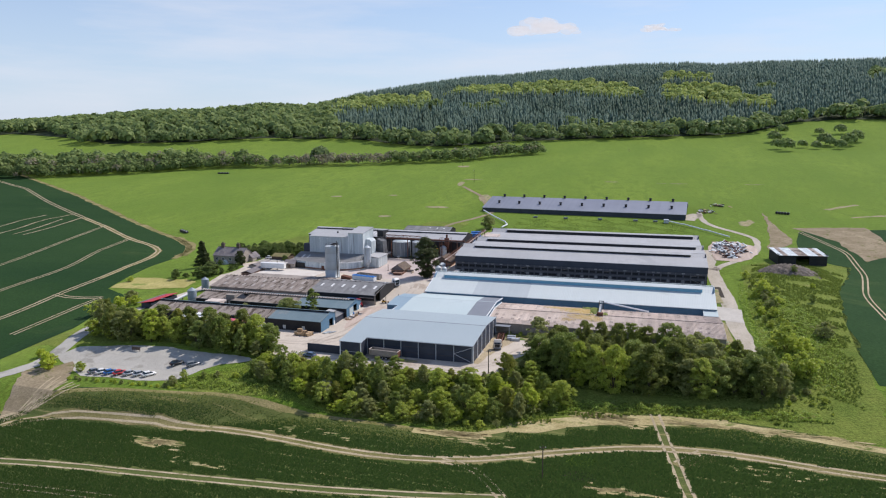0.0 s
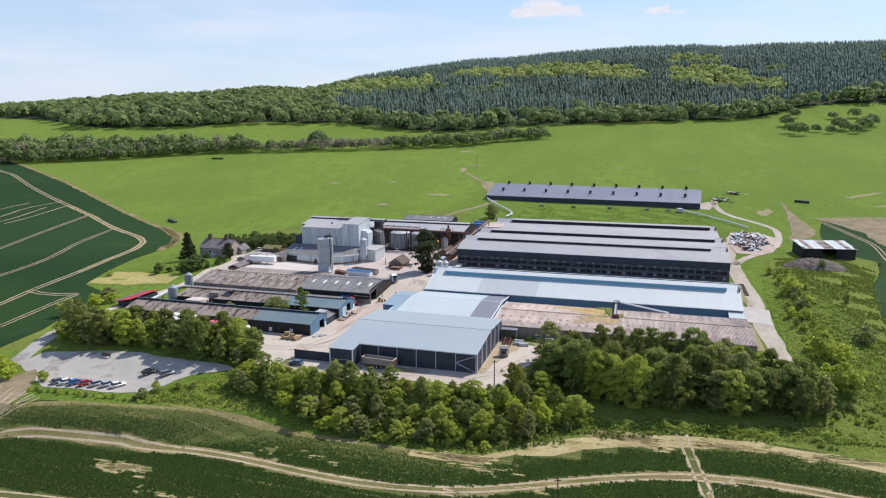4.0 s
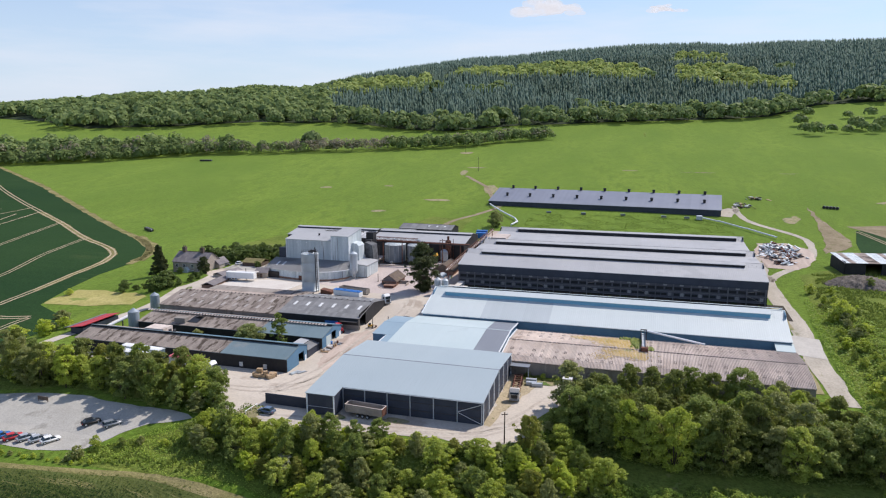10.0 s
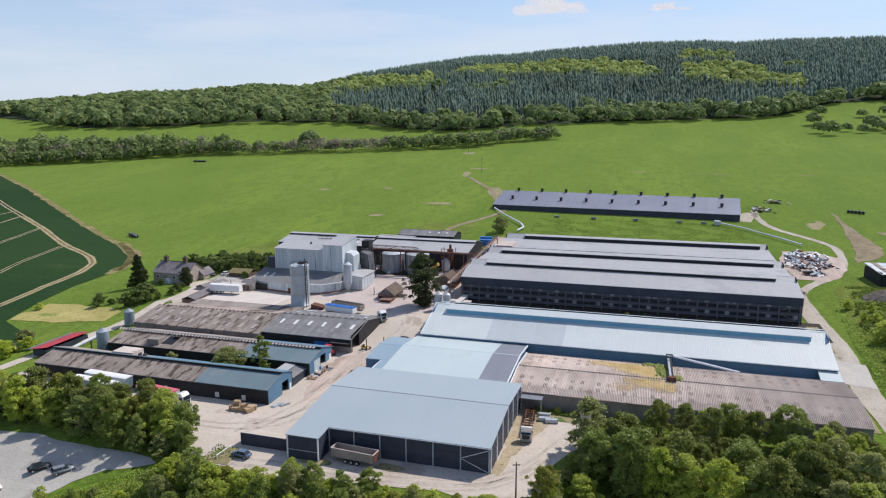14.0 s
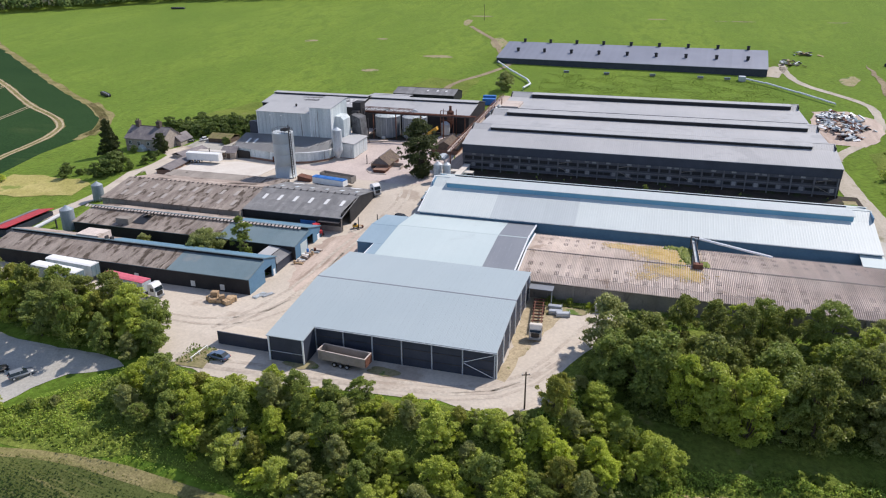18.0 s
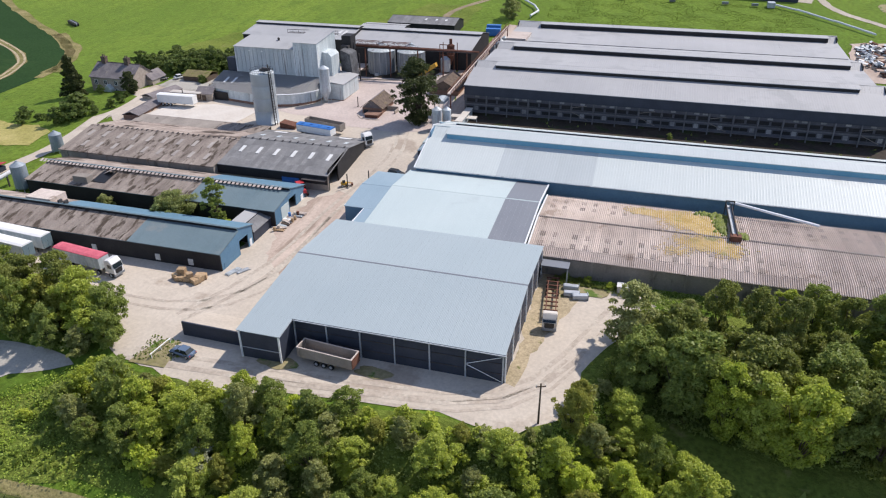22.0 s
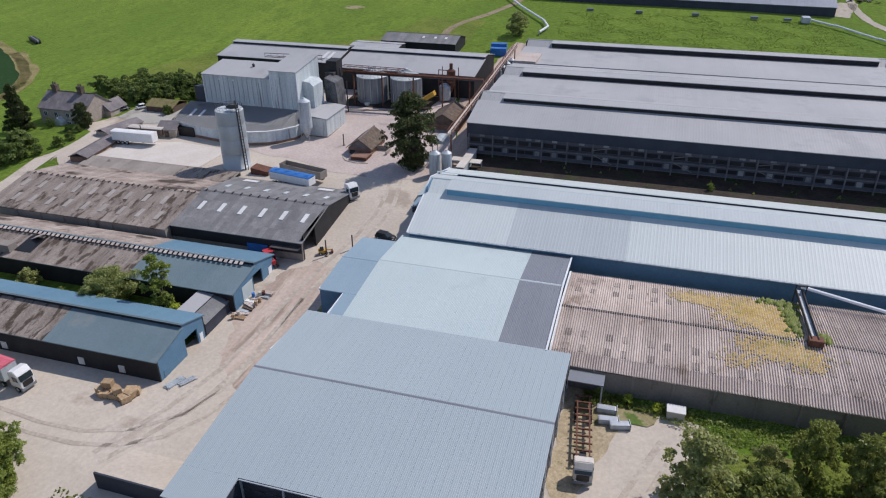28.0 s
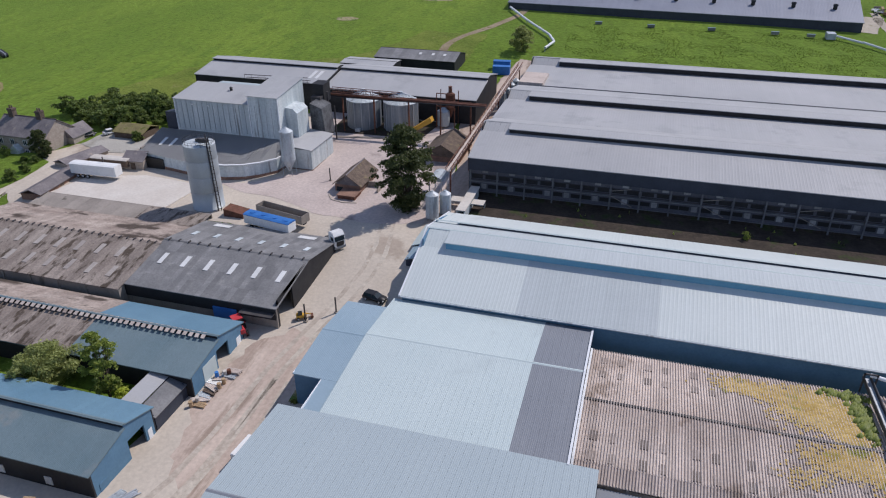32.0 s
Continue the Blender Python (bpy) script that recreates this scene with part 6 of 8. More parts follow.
def truss(bm, a, b, w, hgt, n):
    a, b = Vector(a), Vector(b)
    side = (b - a).cross(Vector((0, 0, 1))).normalized() * w / 2
    for s in (-1, 1):
        for dz in (0, hgt):
            tube(bm, a + side * s + Vector((0, 0, dz)), b + side * s + Vector((0, 0, dz)), 0.1, 5)
        for k in range(n):
            p, q = a.lerp(b, k / n) + side * s, a.lerp(b, (k + 1) / n) + side * s
            tube(bm, p, p + Vector((0, 0, hgt)), 0.06, 4)
            tube(bm, p + Vector((0, 0, hgt * (k % 2))), q + Vector((0, 0, hgt * ((k + 1) % 2))), 0.05, 4)
    return bm
part("span", truss(bmesh.new(), (-39, 139.4, 18.5), (-20, 139.9, 18.3), 1.6, 1.3, 10), M["rust"], bridge)
part("pipe", tube(tube(bmesh.new(), (-39, 139.4, 18.1), (3, 141, 17.7), 0.4, 8), (-20, 140.6, 18.2), (3, 141.8, 17.9), 0.2, 6), M["rust"], bridge)
part("deck", prism([(-39, 138.8), (3, 140.3), (3, 141.6), (-39, 140.1)], "z", 17.5, 17.66), M["dark_steel"], bridge)
for x in (-36, -27.2, -17.6, -9, -1):
    part("leg", boxes((x - 0.17, x + 0.17, 139.4 + (x + 39) * 0.036, 139.75 + (x + 39) * 0.036, 7, 17.6)), M["rust"], bridge)
long_conveyor = thing("conveyor_bridge", "long pipe conveyor along the end of the poultry houses", "conveyor", (3, 140, 8))
part("span", truss(bmesh.new(), (3.6, 104, 14.6), (3.4, 186, 17.6), 1.1, 0.9, 34), M["rust"], long_conveyor)
part("trough", prism([(104, 14.5), (186, 17.5), (186, 17.75), (104, 14.75)], "x", 3.0, 4.0), M["asb"], long_conveyor)
for y in (106, 122, 138, 154, 170, 184):
    part("leg", boxes((3.3, 3.6, y, y + 0.3, 6.5, 14.5 + (y - 104) * 0.0366)), M["rust"], long_conveyor)
cover = thing("conveyor_shelter", "arched grey cover over the conveyor head", "conveyor head", (0.6, 109, 8))
part("cover", prism([(-1.6 + 1.6 * (1 - math.cos(a)), 11.0 + 1.1 * math.sin(a)) for a in np.linspace(0, math.pi, 9)], "y", 106, 111), M["galv"], cover)
part("frame", boxes((-1.5, -1.3, 106.2, 106.4, 6.5, 11), (1.3, 1.5, 106.2, 106.4, 6.5, 11), (-1.5, -1.3, 110.6, 110.8, 6.5, 11), (1.3, 1.5, 110.6, 110.8, 6.5, 11)), M["steel"], cover)
cyclone = thing("cyclone_tower", "red and grey cyclone separator on a steel frame", "tower", (-9, 152, 8.5))
part("cyclone", turned([(0, 11), (0.3, 11), (1.3, 14.5), (1.3, 17.5), (0.5, 18), (0.5, 19.6), (0, 19.6)], 20, (-9, 150)), M["rust"], cyclone)
part("drum", turned([(0, 9), (1.7, 9), (1.7, 13), (0.6, 13.8), (0, 13.8)], 24, (-10.6, 149)), M["galv"], cyclone)
part("frame", boxes((-12.4, -12.2, 148, 148.2, 8, 18), (-7.4, -7.2, 148, 148.2, 8, 18), (-12.4, -12.2, 152, 152.2, 8, 18), (-7.4, -7.2, 152, 152.2, 8, 18), (-12.4, -7.2, 148, 148.2, 14.4, 14.6), (-12.4, -7.2, 148, 148.2, 17.9, 18.1)), M["rust"], cyclone)
brown = thing("tiled_store", "small store with a dark brown tiled roof", "outbuilding", (-8, 132, 7.6))
part("wall", boxes((-9, 0.2, 125.5, 138, 6.8, 9.4)), M["brick"], brown)
part("roof", prism([(-9.4, 9.4), (-4.4, 12.2), (0.6, 9.4), (0.6, 9.2), (-9.4, 9.2)], "y", 125.2, 138.3), M["tile_brown"], brown)
hopper = thing("loading_hopper", "yellow loading hopper by the tanks", "hopper", (-16.5, 150, 8))
part("bucket", prism([(-19, 8.6), (-17.8, 8.2), (-11.5, 12.2), (-12, 13.4)], "y", 141, 143), M["yellow"], hopper)

hut = thing("weighbridge_hut", "small brick hut with a steep brown tile roof and red porch", "hut", (-19.6, 107, 6.6))
part("wall", boxes((-22.6, -16.6, 103.2, 113.2, 5.8, 9.0)), M["brick"], hut)
for x0, x1 in ((-23.1, -19.6), (-16.1, -19.6)):
    part("roof", prism([(x0, 8.85), (x0, 9.0), (x1, 11.5), (x1, 11.35)], "y", 102.8, 113.6), M["tile_brown"], hut)
part("gable", prism([(-22.6, 9.0), (-19.6, 11.3), (-16.6, 9.0)], "y", 103.2, 103.4), M["slate_old"], hut)
part("ridge", tube(bmesh.new(), (-19.6, 102.7, 11.5), (-19.6, 113.7, 11.5), 0.15, 6), M["slate_old"], hut)
part("porch", boxes((-20.4, -16.4, 99.4, 103.2, 5.8, 8.1), bevel=0.05), M["rust"], hut, "dark red boarded porch")
part("porch_roof", boxes((-20.6, -16.2, 99.2, 103.1, 8.1, 8.25)), M["brick"], hut, "faded red flat roof")
part("window", boxes((-22.2, -20.8, 103.12, 103.25, 7.2, 8.4)), M["glass"], hut)
part("door", boxes((-16.62, -16.54, 106, 107.2, 6.4, 8.5)), M["wood_dark"], hut)
part("side_wall", boxes((-16.5, -13.0, 107.4, 107.7, 5.8, 8.6), (-13.2, -12.9, 104.5, 107.4, 5.8, 8.2)), M["stone"], hut)
low_wall = thing("garden_wall", "low curved stone wall below the dark tree", "wall", (-12, 97, 6.4), kind="structure")
part("wall", prism([(-23.4, 101), (-21.6, 98.4), (-18.4, 97.6), (-15.4, 98.2), (-15.5, 98.5), (-18.4, 97.9), (-21.4, 98.7), (-23.1, 101.2)], "z", 5.8, 7.4), M["stone"], low_wall)

# ---- farmhouse ----
house = thing("farmhouse", "old grey stone farmhouse with slate roof and two chimneys", "house", (-111, 110, 5.6))
part("wall", boxes((-119, -103, 104.8, 115, 4.8, 10.3)), M["stone"], house)
part("gable_wall", prism([(104.8, 10.3), (109.9, 13.2), (115, 10.3)], "x", -119, -118.7), M["stone"], house)
part("gable_wall", prism([(104.8, 10.3), (109.9, 13.2), (115, 10.3)], "x", -103.3, -103), M["stone"], house)
for y0, y1 in ((104.4, 109.9), (115.4, 109.9)):
    part("roof", prism([(y0, 10.05), (y0, 10.2), (y1, 13.4), (y1, 13.25)], "x", -119.3, -102.7), M["slate_old"], house)
part("ridge", tube(bmesh.new(), (-119.3, 109.9, 13.38), (-102.7, 109.9, 13.38), 0.14, 6), M["tile_brown"], house)
for x in (-116.4, -107.6):
    stackp = part("chimney", boxes((x - 0.75, x + 0.75, 109.2, 110.6, 12.4, 15.0), (x - 0.85, x + 0.85, 109.1, 110.7, 14.6, 14.8)), M["tile_brown"], house)
    for dx in (-0.35, 0.35):
        part("chimney_pot", turned([(0.2, 15.0), (0.16, 15.6), (0.1, 15.6), (0.1, 15.2)], 10, (x + dx, 109.9)), M["tile_brown"], stackp)
for x in (-117, -113.4, -109.4, -105.6):
    for z in (6.6, 8.8):
        w = part("window", boxes((x - 0.55, x + 0.55, 104.72, 104.82, z - 0.55, z + 0.6)), M["glass"], house)
        part("window_frame", boxes((x - 0.62, x - 0.53, 104.68, 104.8, z - 0.6, z + 0.65), (x + 0.53, x + 0.62, 104.68, 104.8, z - 0.6, z + 0.65), (x - 0.53, x + 0.53, 104.68, 104.8, z - 0.65, z - 0.57), (x - 0.53, x + 0.53, 104.68, 104.8, z + 0.57, z + 0.65), (x - 0.04, x + 0.04, 104.68, 104.8, z - 0.57, z + 0.57)), M["white"], w)
part("porch", prism([(-113.2, 5), (-110.4, 5), (-110.4, 7.4), (-111.8, 8.6), (-113.2, 7.4)], "y", 103.0, 104.8), M["clad_pale"], house, "pale gabled porch")
part("rear_wing", boxes((-106, -101, 112, 119, 4.8, 8.6)), M["stone"], house)
part("wing_roof", prism([(-106.3, 8.5), (-103.5, 10.6), (-100.7, 8.5)], "y", 111.8, 119.3), M["slate_old"], house)


def small_building(name, label, x0, x1, y0, y1, base, eave, ridge, wall, roof, rz=0.0):
    ob = thing(name, label, "outbuilding", ((x0 + x1) / 2, (y0 + y1) / 2, base), rz, local=True)
    hx, hy = (x1 - x0) / 2, (y1 - y0) / 2
    part("wall", boxes((-hx, hx, -hy, hy, -1.0, eave - base)), wall, ob)
    part("roof", prism([(-hy - 0.3, eave - base - 0.1), (0, ridge - base), (hy + 0.3, eave - base - 0.1), (hy + 0.3, eave - base + 0.05), (0, ridge - base + 0.15), (-hy - 0.3, eave - base + 0.05)], "x", -hx - 0.3, hx + 0.3), roof, ob)
    part("door", boxes((-0.6, 0.6, -hy - 0.06, -hy + 0.02, -0.6, min(2.0, eave - base - 0.3))), M["wood_dark"], ob)
    return ob


small_building("outbuilding", "mossy-roofed brown outbuilding behind the house", -94, -85, 119, 126, 7, 9.2, 10.4, M["wood_dark"], M["roof_mossy"])
small_building("outbuilding", "stone outbuilding with a slate roof by the gateway", -77.6, -72.4, 101.4, 107.6, 7, 9.4, 10.8, M["stone"], M["slate_old"], 8)
small_building("outbuilding", "long low slate-roofed outbuilding along the lane", -94, -79.4, 86.2, 91, 6.4, 8.0, 8.9, M["brick"], M["slate_old"], 96)
small_building("outbuilding", "low slate-roofed outbuilding along the lane", -97, -85.6, 101, 106, 6.6, 8.2, 9.0, M["stone"], M["slate_old"], 78)
red_store = thing("red_store", "narrow store with a faded red roof at the field edge", "outbuilding", (-100, 38.5, 2), local=True)
part("wall", boxes((-2.4, 2.4, -8, 8, -1.5, 2.6)), M["clad_navy"], red_store)
part("roof", prism([(-2.8, 2.5), (2.8, 3.4), (2.8, 3.55), (-2.8, 2.65)], "y", -8.3, 8.3), M["red"], red_store)
part("side_roof", prism([(-4.8, 2.2), (-2.6, 2.7), (-2.6, 2.85), (-4.8, 2.35)], "y", -8.3, 8.3), M["roof_slate"], red_store)
auger = thing("feed_auger", "white inclined feed auger by the feed bins", "auger", (-90, 37, 2.6))
part("tube", tube(bmesh.new(), (-93, 30, 3.6), (-88.6, 42, 6.6), 0.55, 10), M["white"], auger)
part("frame", boxes((-92, -91.7, 32, 32.3, 1.6, 4), (-89.6, -89.3, 39, 39.3, 1.6, 5.6), (-92, -88, 34, 34.3, 3.2, 3.5)), M["dark_steel"], auger)

house.scale = (1, 1, 1.16)


# ---- vehicles ----
def wheel(parent, x, y, r=0.33, w=0.24, rim="silver"):
    t = part("wheel", tube(bmesh.new(), (x, y - w / 2, r), (x, y + w / 2, r), r, 20), M["tyre"], parent)
    part("rim", tube(bmesh.new(), (x, y - w / 2 - 0.015, r), (x, y + w / 2 + 0.015, r), r * 0.6, 14), M[rim], t)


def car(label, paint, x, y, rz, estate=False, size=1.0, group="parked cars"):
    ob = thing("car", label, "car", (x, y, lie(x, y) + 0.1), rz, group=group, local=True)
    L, W = 2.15 * size, 0.88
    side = [(-L, 0.32), (-L - 0.02, 0.72), (-L + 0.15, 0.92), (L - 1.0, 0.94), (L - 0.15, 0.76), (L, 0.58), (L, 0.3)]
    bm = prism(side, "y", -W, W)
    bmesh.ops.bevel(bm, geom=bm.edges[:], offset=0.09, segments=2, affect="EDGES")
    part("body", bm, M[paint], ob, smooth=True)
    b0, b1 = (-L + 0.12, -L + 0.4) if estate else (-L + 0.35, -L + 0.95)
    bm = bmesh.new()
    lo = [(b0, -W + 0.06), (L - 1.05, -W + 0.06), (L - 1.05, W - 0.06), (b0, W - 0.06)]
    hi = [(b1, -W + 0.24), (L - 1.85, -W + 0.24), (L - 1.85, W - 0.24), (b1, W - 0.24)]
    lv, hv = [bm.verts.new((*p, 0.9)) for p in lo], [bm.verts.new((*p, 1.4)) for p in hi]
    for k in range(4):
        bm.faces.new((lv[k], lv[(k + 1) % 4], hv[(k + 1) % 4], hv[k]))
    bm.faces.new(hv), bm.faces.new(lv[::-1])
    part("cabin_glass", bm, M["glass"], ob)
    part("roof", boxes((b1 - 0.04, L - 1.82, -W + 0.2, W - 0.2, 1.38, 1.46), bevel=0.03), M[paint], ob)
    for yy in (-W + 0.16, W - 0.16):
        part("pillar", boxes((-0.25, -0.13, yy - 0.05, yy + 0.05, 0.92, 1.4)), M[paint], ob)
        part("headlight", boxes((L - 0.12, L + 0.01, yy - 0.16 if yy > 0 else yy - 0.08, yy + 0.08 if yy > 0 else yy + 0.16, 0.56, 0.7), bevel=0.03), M["white"], ob)
        part("tail_light", boxes((-L - 0.03, -L + 0.06, yy - 0.08, yy + 0.08, 0.62, 0.8), bevel=0.02), M["red"], ob)
    for xx in (-L + 0.75, L - 0.8):
        for yy in (-W + 0.1, W - 0.1):
            wheel(ob, xx, yy)
    return ob


for x, y, paint, what in ((-70.2, -30.4, "grey_paint", "dark grey hatchback"), (-67.6, -30.1, "white", "white hatchback"), (-64.9, -29.8, "blue", "bright blue hatchback"), (-61.7, -29.5, "red", "red saloon"), (-58.4, -29.0, "silver", "silver saloon"), (-55.2, -28.7, "silver", "silver hatchback"), (-52.2, -28.4, "white", "white saloon")):
    car(what + " parked in a row on gravel", paint, x, y, 62)
car("black car parked on the gravel car park", "black", -48.4, -20, 57)
car("dark estate car parked on the gravel car park", "grey_paint", -42.8, -19.6, 57, True)
car("grey-blue hatchback parked by the screen wall", "car_blue", -9.2, -6.9, 172)
car("white car parked behind the farmhouse", "white", -96.6, 121, 60)
car("dark car parked behind the farmhouse", "black", -101.4, 117.4, 70)
car("dark car parked at the end of the blue shed", "black", 1.0, 66.5, -12, True)


def cab(parent, x, paint="white", y=0.0, h=3.5):
    """A tractor unit's cab whose front faces +x at x."""
    bm = prism([(x - 2.2, 1.0), (x - 2.2, h), (x - 0.9, h + 0.25), (x - 0.25, h - 0.5), (x, 2.0), (x, 0.9)], "y", y - 1.22, y + 1.22)
    bmesh.ops.bevel(bm, geom=bm.edges[:], offset=0.1, segments=2, affect="EDGES")
    body = part("cab", bm, M[paint], parent, smooth=False)
    part("windscreen", prism([(x + 0.02, 2.05), (x - 0.21, h - 0.55), (x - 0.16, h - 0.55), (x + 0.07, 2.05)], "y", y - 1.05, y + 1.05), M["glass"], body)
    for s in (-1, 1):
        part("side_window", boxes((x - 1.4, x - 0.4, y + s * 1.2 - 0.04, y + s * 1.2 + 0.04, 2.0, 2.8)), M["glass"], body)
        part("headlight", boxes((x - 0.02, x + 0.06, y + s * 0.85 - 0.2, y + s * 0.85 + 0.2, 0.75, 0.98)), M["white"], body)
    part("bumper", boxes((x - 0.3, x + 0.08, y - 1.22, y + 1.22, 0.4, 0.9), bevel=0.04), M["grey_paint"], parent)
    part("grille", boxes((x + 0.0, x + 0.05, y - 0.8, y + 0.8, 1.0, 1.9)), M["black"], parent)
    for xx in (x - 1.0, x - 4.2):
        for s in (-1, 1):
            wheel(parent, xx, y + s * 1.05, 0.5, 0.32)
    part("chassis", boxes((x - 5.2, x - 1.8, y - 0.45, y + 0.45, 0.75, 1.05)), M["dark_steel"], parent)


def trailer(parent, x0, x1, top, side, cover, low=1.25, ribs=True):
    part("body", boxes((x0, x1, -1.25, 1.25, low, top), bevel=0.04), M[side], parent)
    part("cover", prism([(-1.3, top), (-0.7, top + 0.18), (0.7, top + 0.18), (1.3, top), (1.3, top - 0.12), (-1.3, top - 0.12)], "x", x0 - 0.03, x1 + 0.03), M[cover], parent)
    part("chassis", boxes((x0 + 0.2, x1 - 0.2, -0.5, 0.5, 0.85, low)), M["dark_steel"], parent)
    if ribs:
        me = mesh_of(boxes((-0.05, 0.05, -1.29, 1.29, low, top - 0.15)), "rib", M[side])
        for k in range(1, 9):
            part("rib", me, None, parent, m=Matrix.Translation((x0 + (x1 - x0) * k / 9, 0, 0)))
    for k in range(3):
        for s in (-1, 1):
            wheel(parent, x0 + 1.6 + 1.3 * k, s * 1.05, 0.5, 0.32)


lorry = thing("tipper_lorry", "articulated lorry with pink sheeted trailer and white cab", "lorry", (-42, 11.6, lie(-42, 11.6) + 0.1), -7, local=True)
trailer(lorry, -8.2, 3.6, 3.7, "clad_pale", "pink")
cab(lorry, 7.0)
for x, y, rz in ((-62, 15.4, -4), (-62.5, 11.4, -6)):
    t = thing("box_trailer", "white box trailer parked beside the west shed", "trailer", (x, y, lie(x, y) + 0.1), rz, group="parked trailers", local=True)
    trailer(t, -6.8, 6.8, 4.0, "clad_pale", "white", ribs=False)
    for s in (-0.61, 0.61):
        part("rear_door", boxes((6.8, 6.86, s - 0.58, s + 0.58, 1.3, 3.9), bevel=0.02), M["roof_blue"], t)
    part("landing_leg", boxes((4.4, 4.6, -1, -0.8, 0, 1.2), (4.4, 4.6, 0.8, 1, 0, 1.2)), M["dark_steel"], t)
t = thing("box_trailer", "white box trailer standing on the concrete pad", "trailer", (-79.4, 94.8, 7.35), 3, local=True)
trailer(t, -6.0, 6.0, 3.4, "white", "white", 1.0, False)
t = thing("flat_trailer", "old brown trailer with a pale load", "trailer", (-80.5, 101.4, 7.1), 3, local=True)
trailer(t, -5, 5, 2.6, "wood_dark", "slab", 0.9, False)
tip = thing("bulk_trailer", "grey open-topped bulk tipping trailer", "trailer", (14.6, -3.0, lie(14.6, -3) + 0.1), -5, local=True)
bm = boxes((-4.8, 4.8, -1.25, -1.17, 1.15, 2.95), (-4.8, 4.8, 1.17, 1.25, 1.15, 2.95), (-4.8, -4.7, -1.17, 1.17, 1.15, 2.95), (4.7, 4.8, -1.17, 1.17, 1.15, 2.95), (-4.7, 4.7, -1.17, 1.17, 1.15, 1.3))
part("body", bm, M["concrete"], tip)
part("rim", boxes((-4.86, 4.86, -1.3, -1.14, 2.93, 3.05), (-4.86, 4.86, 1.14, 1.3, 2.93, 3.05), (-4.86, -4.66, -1.14, 1.14, 2.93, 3.05), (4.66, 4.86, -1.14, 1.14, 2.93, 3.05)), M["asb"], tip)
part("tailgate", boxes((4.82, 4.92, -1.2, 1.2, 1.2, 2.9)), M["rust"], tip)
part("chassis", boxes((-4.5, 4.5, -0.5, 0.5, 0.8, 1.15)), M["dark_steel"], tip)
for k in range(3):
    for s in (-1, 1):
        wheel(tip, -1.6 + 1.3 * k, s * 1.0, 0.45, 0.3)
old_lorry = thing("skeletal_lorry", "old cream lorry cab with a bare rusty skeletal trailer", "lorry", (45.8, 21, lie(45.8, 21) + 0.1), -84, local=True)
cab(old_lorry, 6.4, "slab", h=3.0)
bm = boxes((-9.6, 3.0, -0.95, -0.75, 1.1, 1.4), (-9.6, 3.0, 0.75, 0.95, 1.1, 1.4))
for k in range(10):
    box(bm, -9.5 + 1.36 * k, -9.3 + 1.36 * k, -1.2, 1.2, 1.2, 1.42)
part("frame", bm, M["rust"], old_lorry)
for k in range(3):
    for s in (-1, 1):
        wheel(old_lorry, -8 + 1.3 * k, s * 1.05, 0.5, 0.32, "rust")
tipper = thing("tipper_lorry", "lorry with a blue sheeted tipper trailer near the silo", "lorry", (-23.6, 81.5, lie(-24, 82) + 0.1), -10, local=True)
trailer(tipper, -9.5, 1.6, 3.2, "white", "blue")
for k in range(4):
    part("hatch", turned([(0.55, 3.3), (0.55, 3.5), (0, 3.52)], 12, (-8 + 2.8 * k, 0)), M["blue"], tipper)
second_tip = thing("bulk_trailer", "grey open bulk trailer beside the blue tipper", "trailer", (-26.7, 86.2, lie(-26.7, 86.2) + 0.1), -13, local=True)
part("body", boxes((-6, 6, -1.25, -1.15, 1.2, 3.0), (-6, 6, 1.15, 1.25, 1.2, 3.0), (-6, -5.9, -1.15, 1.15, 1.2, 3.0), (5.9, 6, -1.15, 1.15, 1.2, 3.0), (-5.9, 5.9, -1.15, 1.15, 1.2, 1.35)), M["concrete"], second_tip)
part("chassis", boxes((-5.8, 5.8, -0.5, 0.5, 0.8, 1.2)), M["dark_steel"], second_tip)
for k in range(3):
    for s in (-1, 1):
        wheel(second_tip, -4 + 1.3 * k, s * 1.0, 0.45, 0.3)
unit = thing("tractor_unit", "white lorry tractor unit by the wide shed", "lorry", (-12.8, 80.4, lie(-12.8, 80.4) + 0.1), -35, local=True)
cab(unit, 2.4)
van = thing("van", "white van beside the link shed", "van", (-2.5, 29.4, lie(-3, 30) + 0.1), 84, local=True)
bm = prism([(-2.6, 0.4), (-2.6, 2.2), (1.4, 2.2), (2.0, 1.3), (2.6, 1.1), (2.6, 0.4)], "y", -0.95, 0.95)
bmesh.ops.bevel(bm, geom=bm.edges[:], offset=0.08, segments=2, affect="EDGES")
part("body", bm, M["white"], van)
part("windscreen", prism([(1.43, 2.05), (1.95, 1.32), (2.0, 1.35), (1.48, 2.08)], "y", -0.85, 0.85), M["glass"], van)
for xx in (-1.7, 1.6):
    for s in (-1, 1):
        wheel(van, xx, s * 0.85, 0.34)
tractor = thing("tractor", "red farm tractor in front of the wide shed", "tractor", (-17.6, 52.6, lie(-17.6, 52.6) + 0.1), -40, local=True)
part("bonnet", boxes((0.1, 2.2, -0.45, 0.45, 0.9, 1.7), bevel=0.1), M["red"], tractor)
part("cab", boxes((-1.3, 0.2, -0.75, 0.75, 1.2, 2.6), bevel=0.08), M["glass"], tractor)
part("roof", boxes((-1.45, 0.3, -0.85, 0.85, 2.6, 2.75), bevel=0.05), M["red"], tractor)
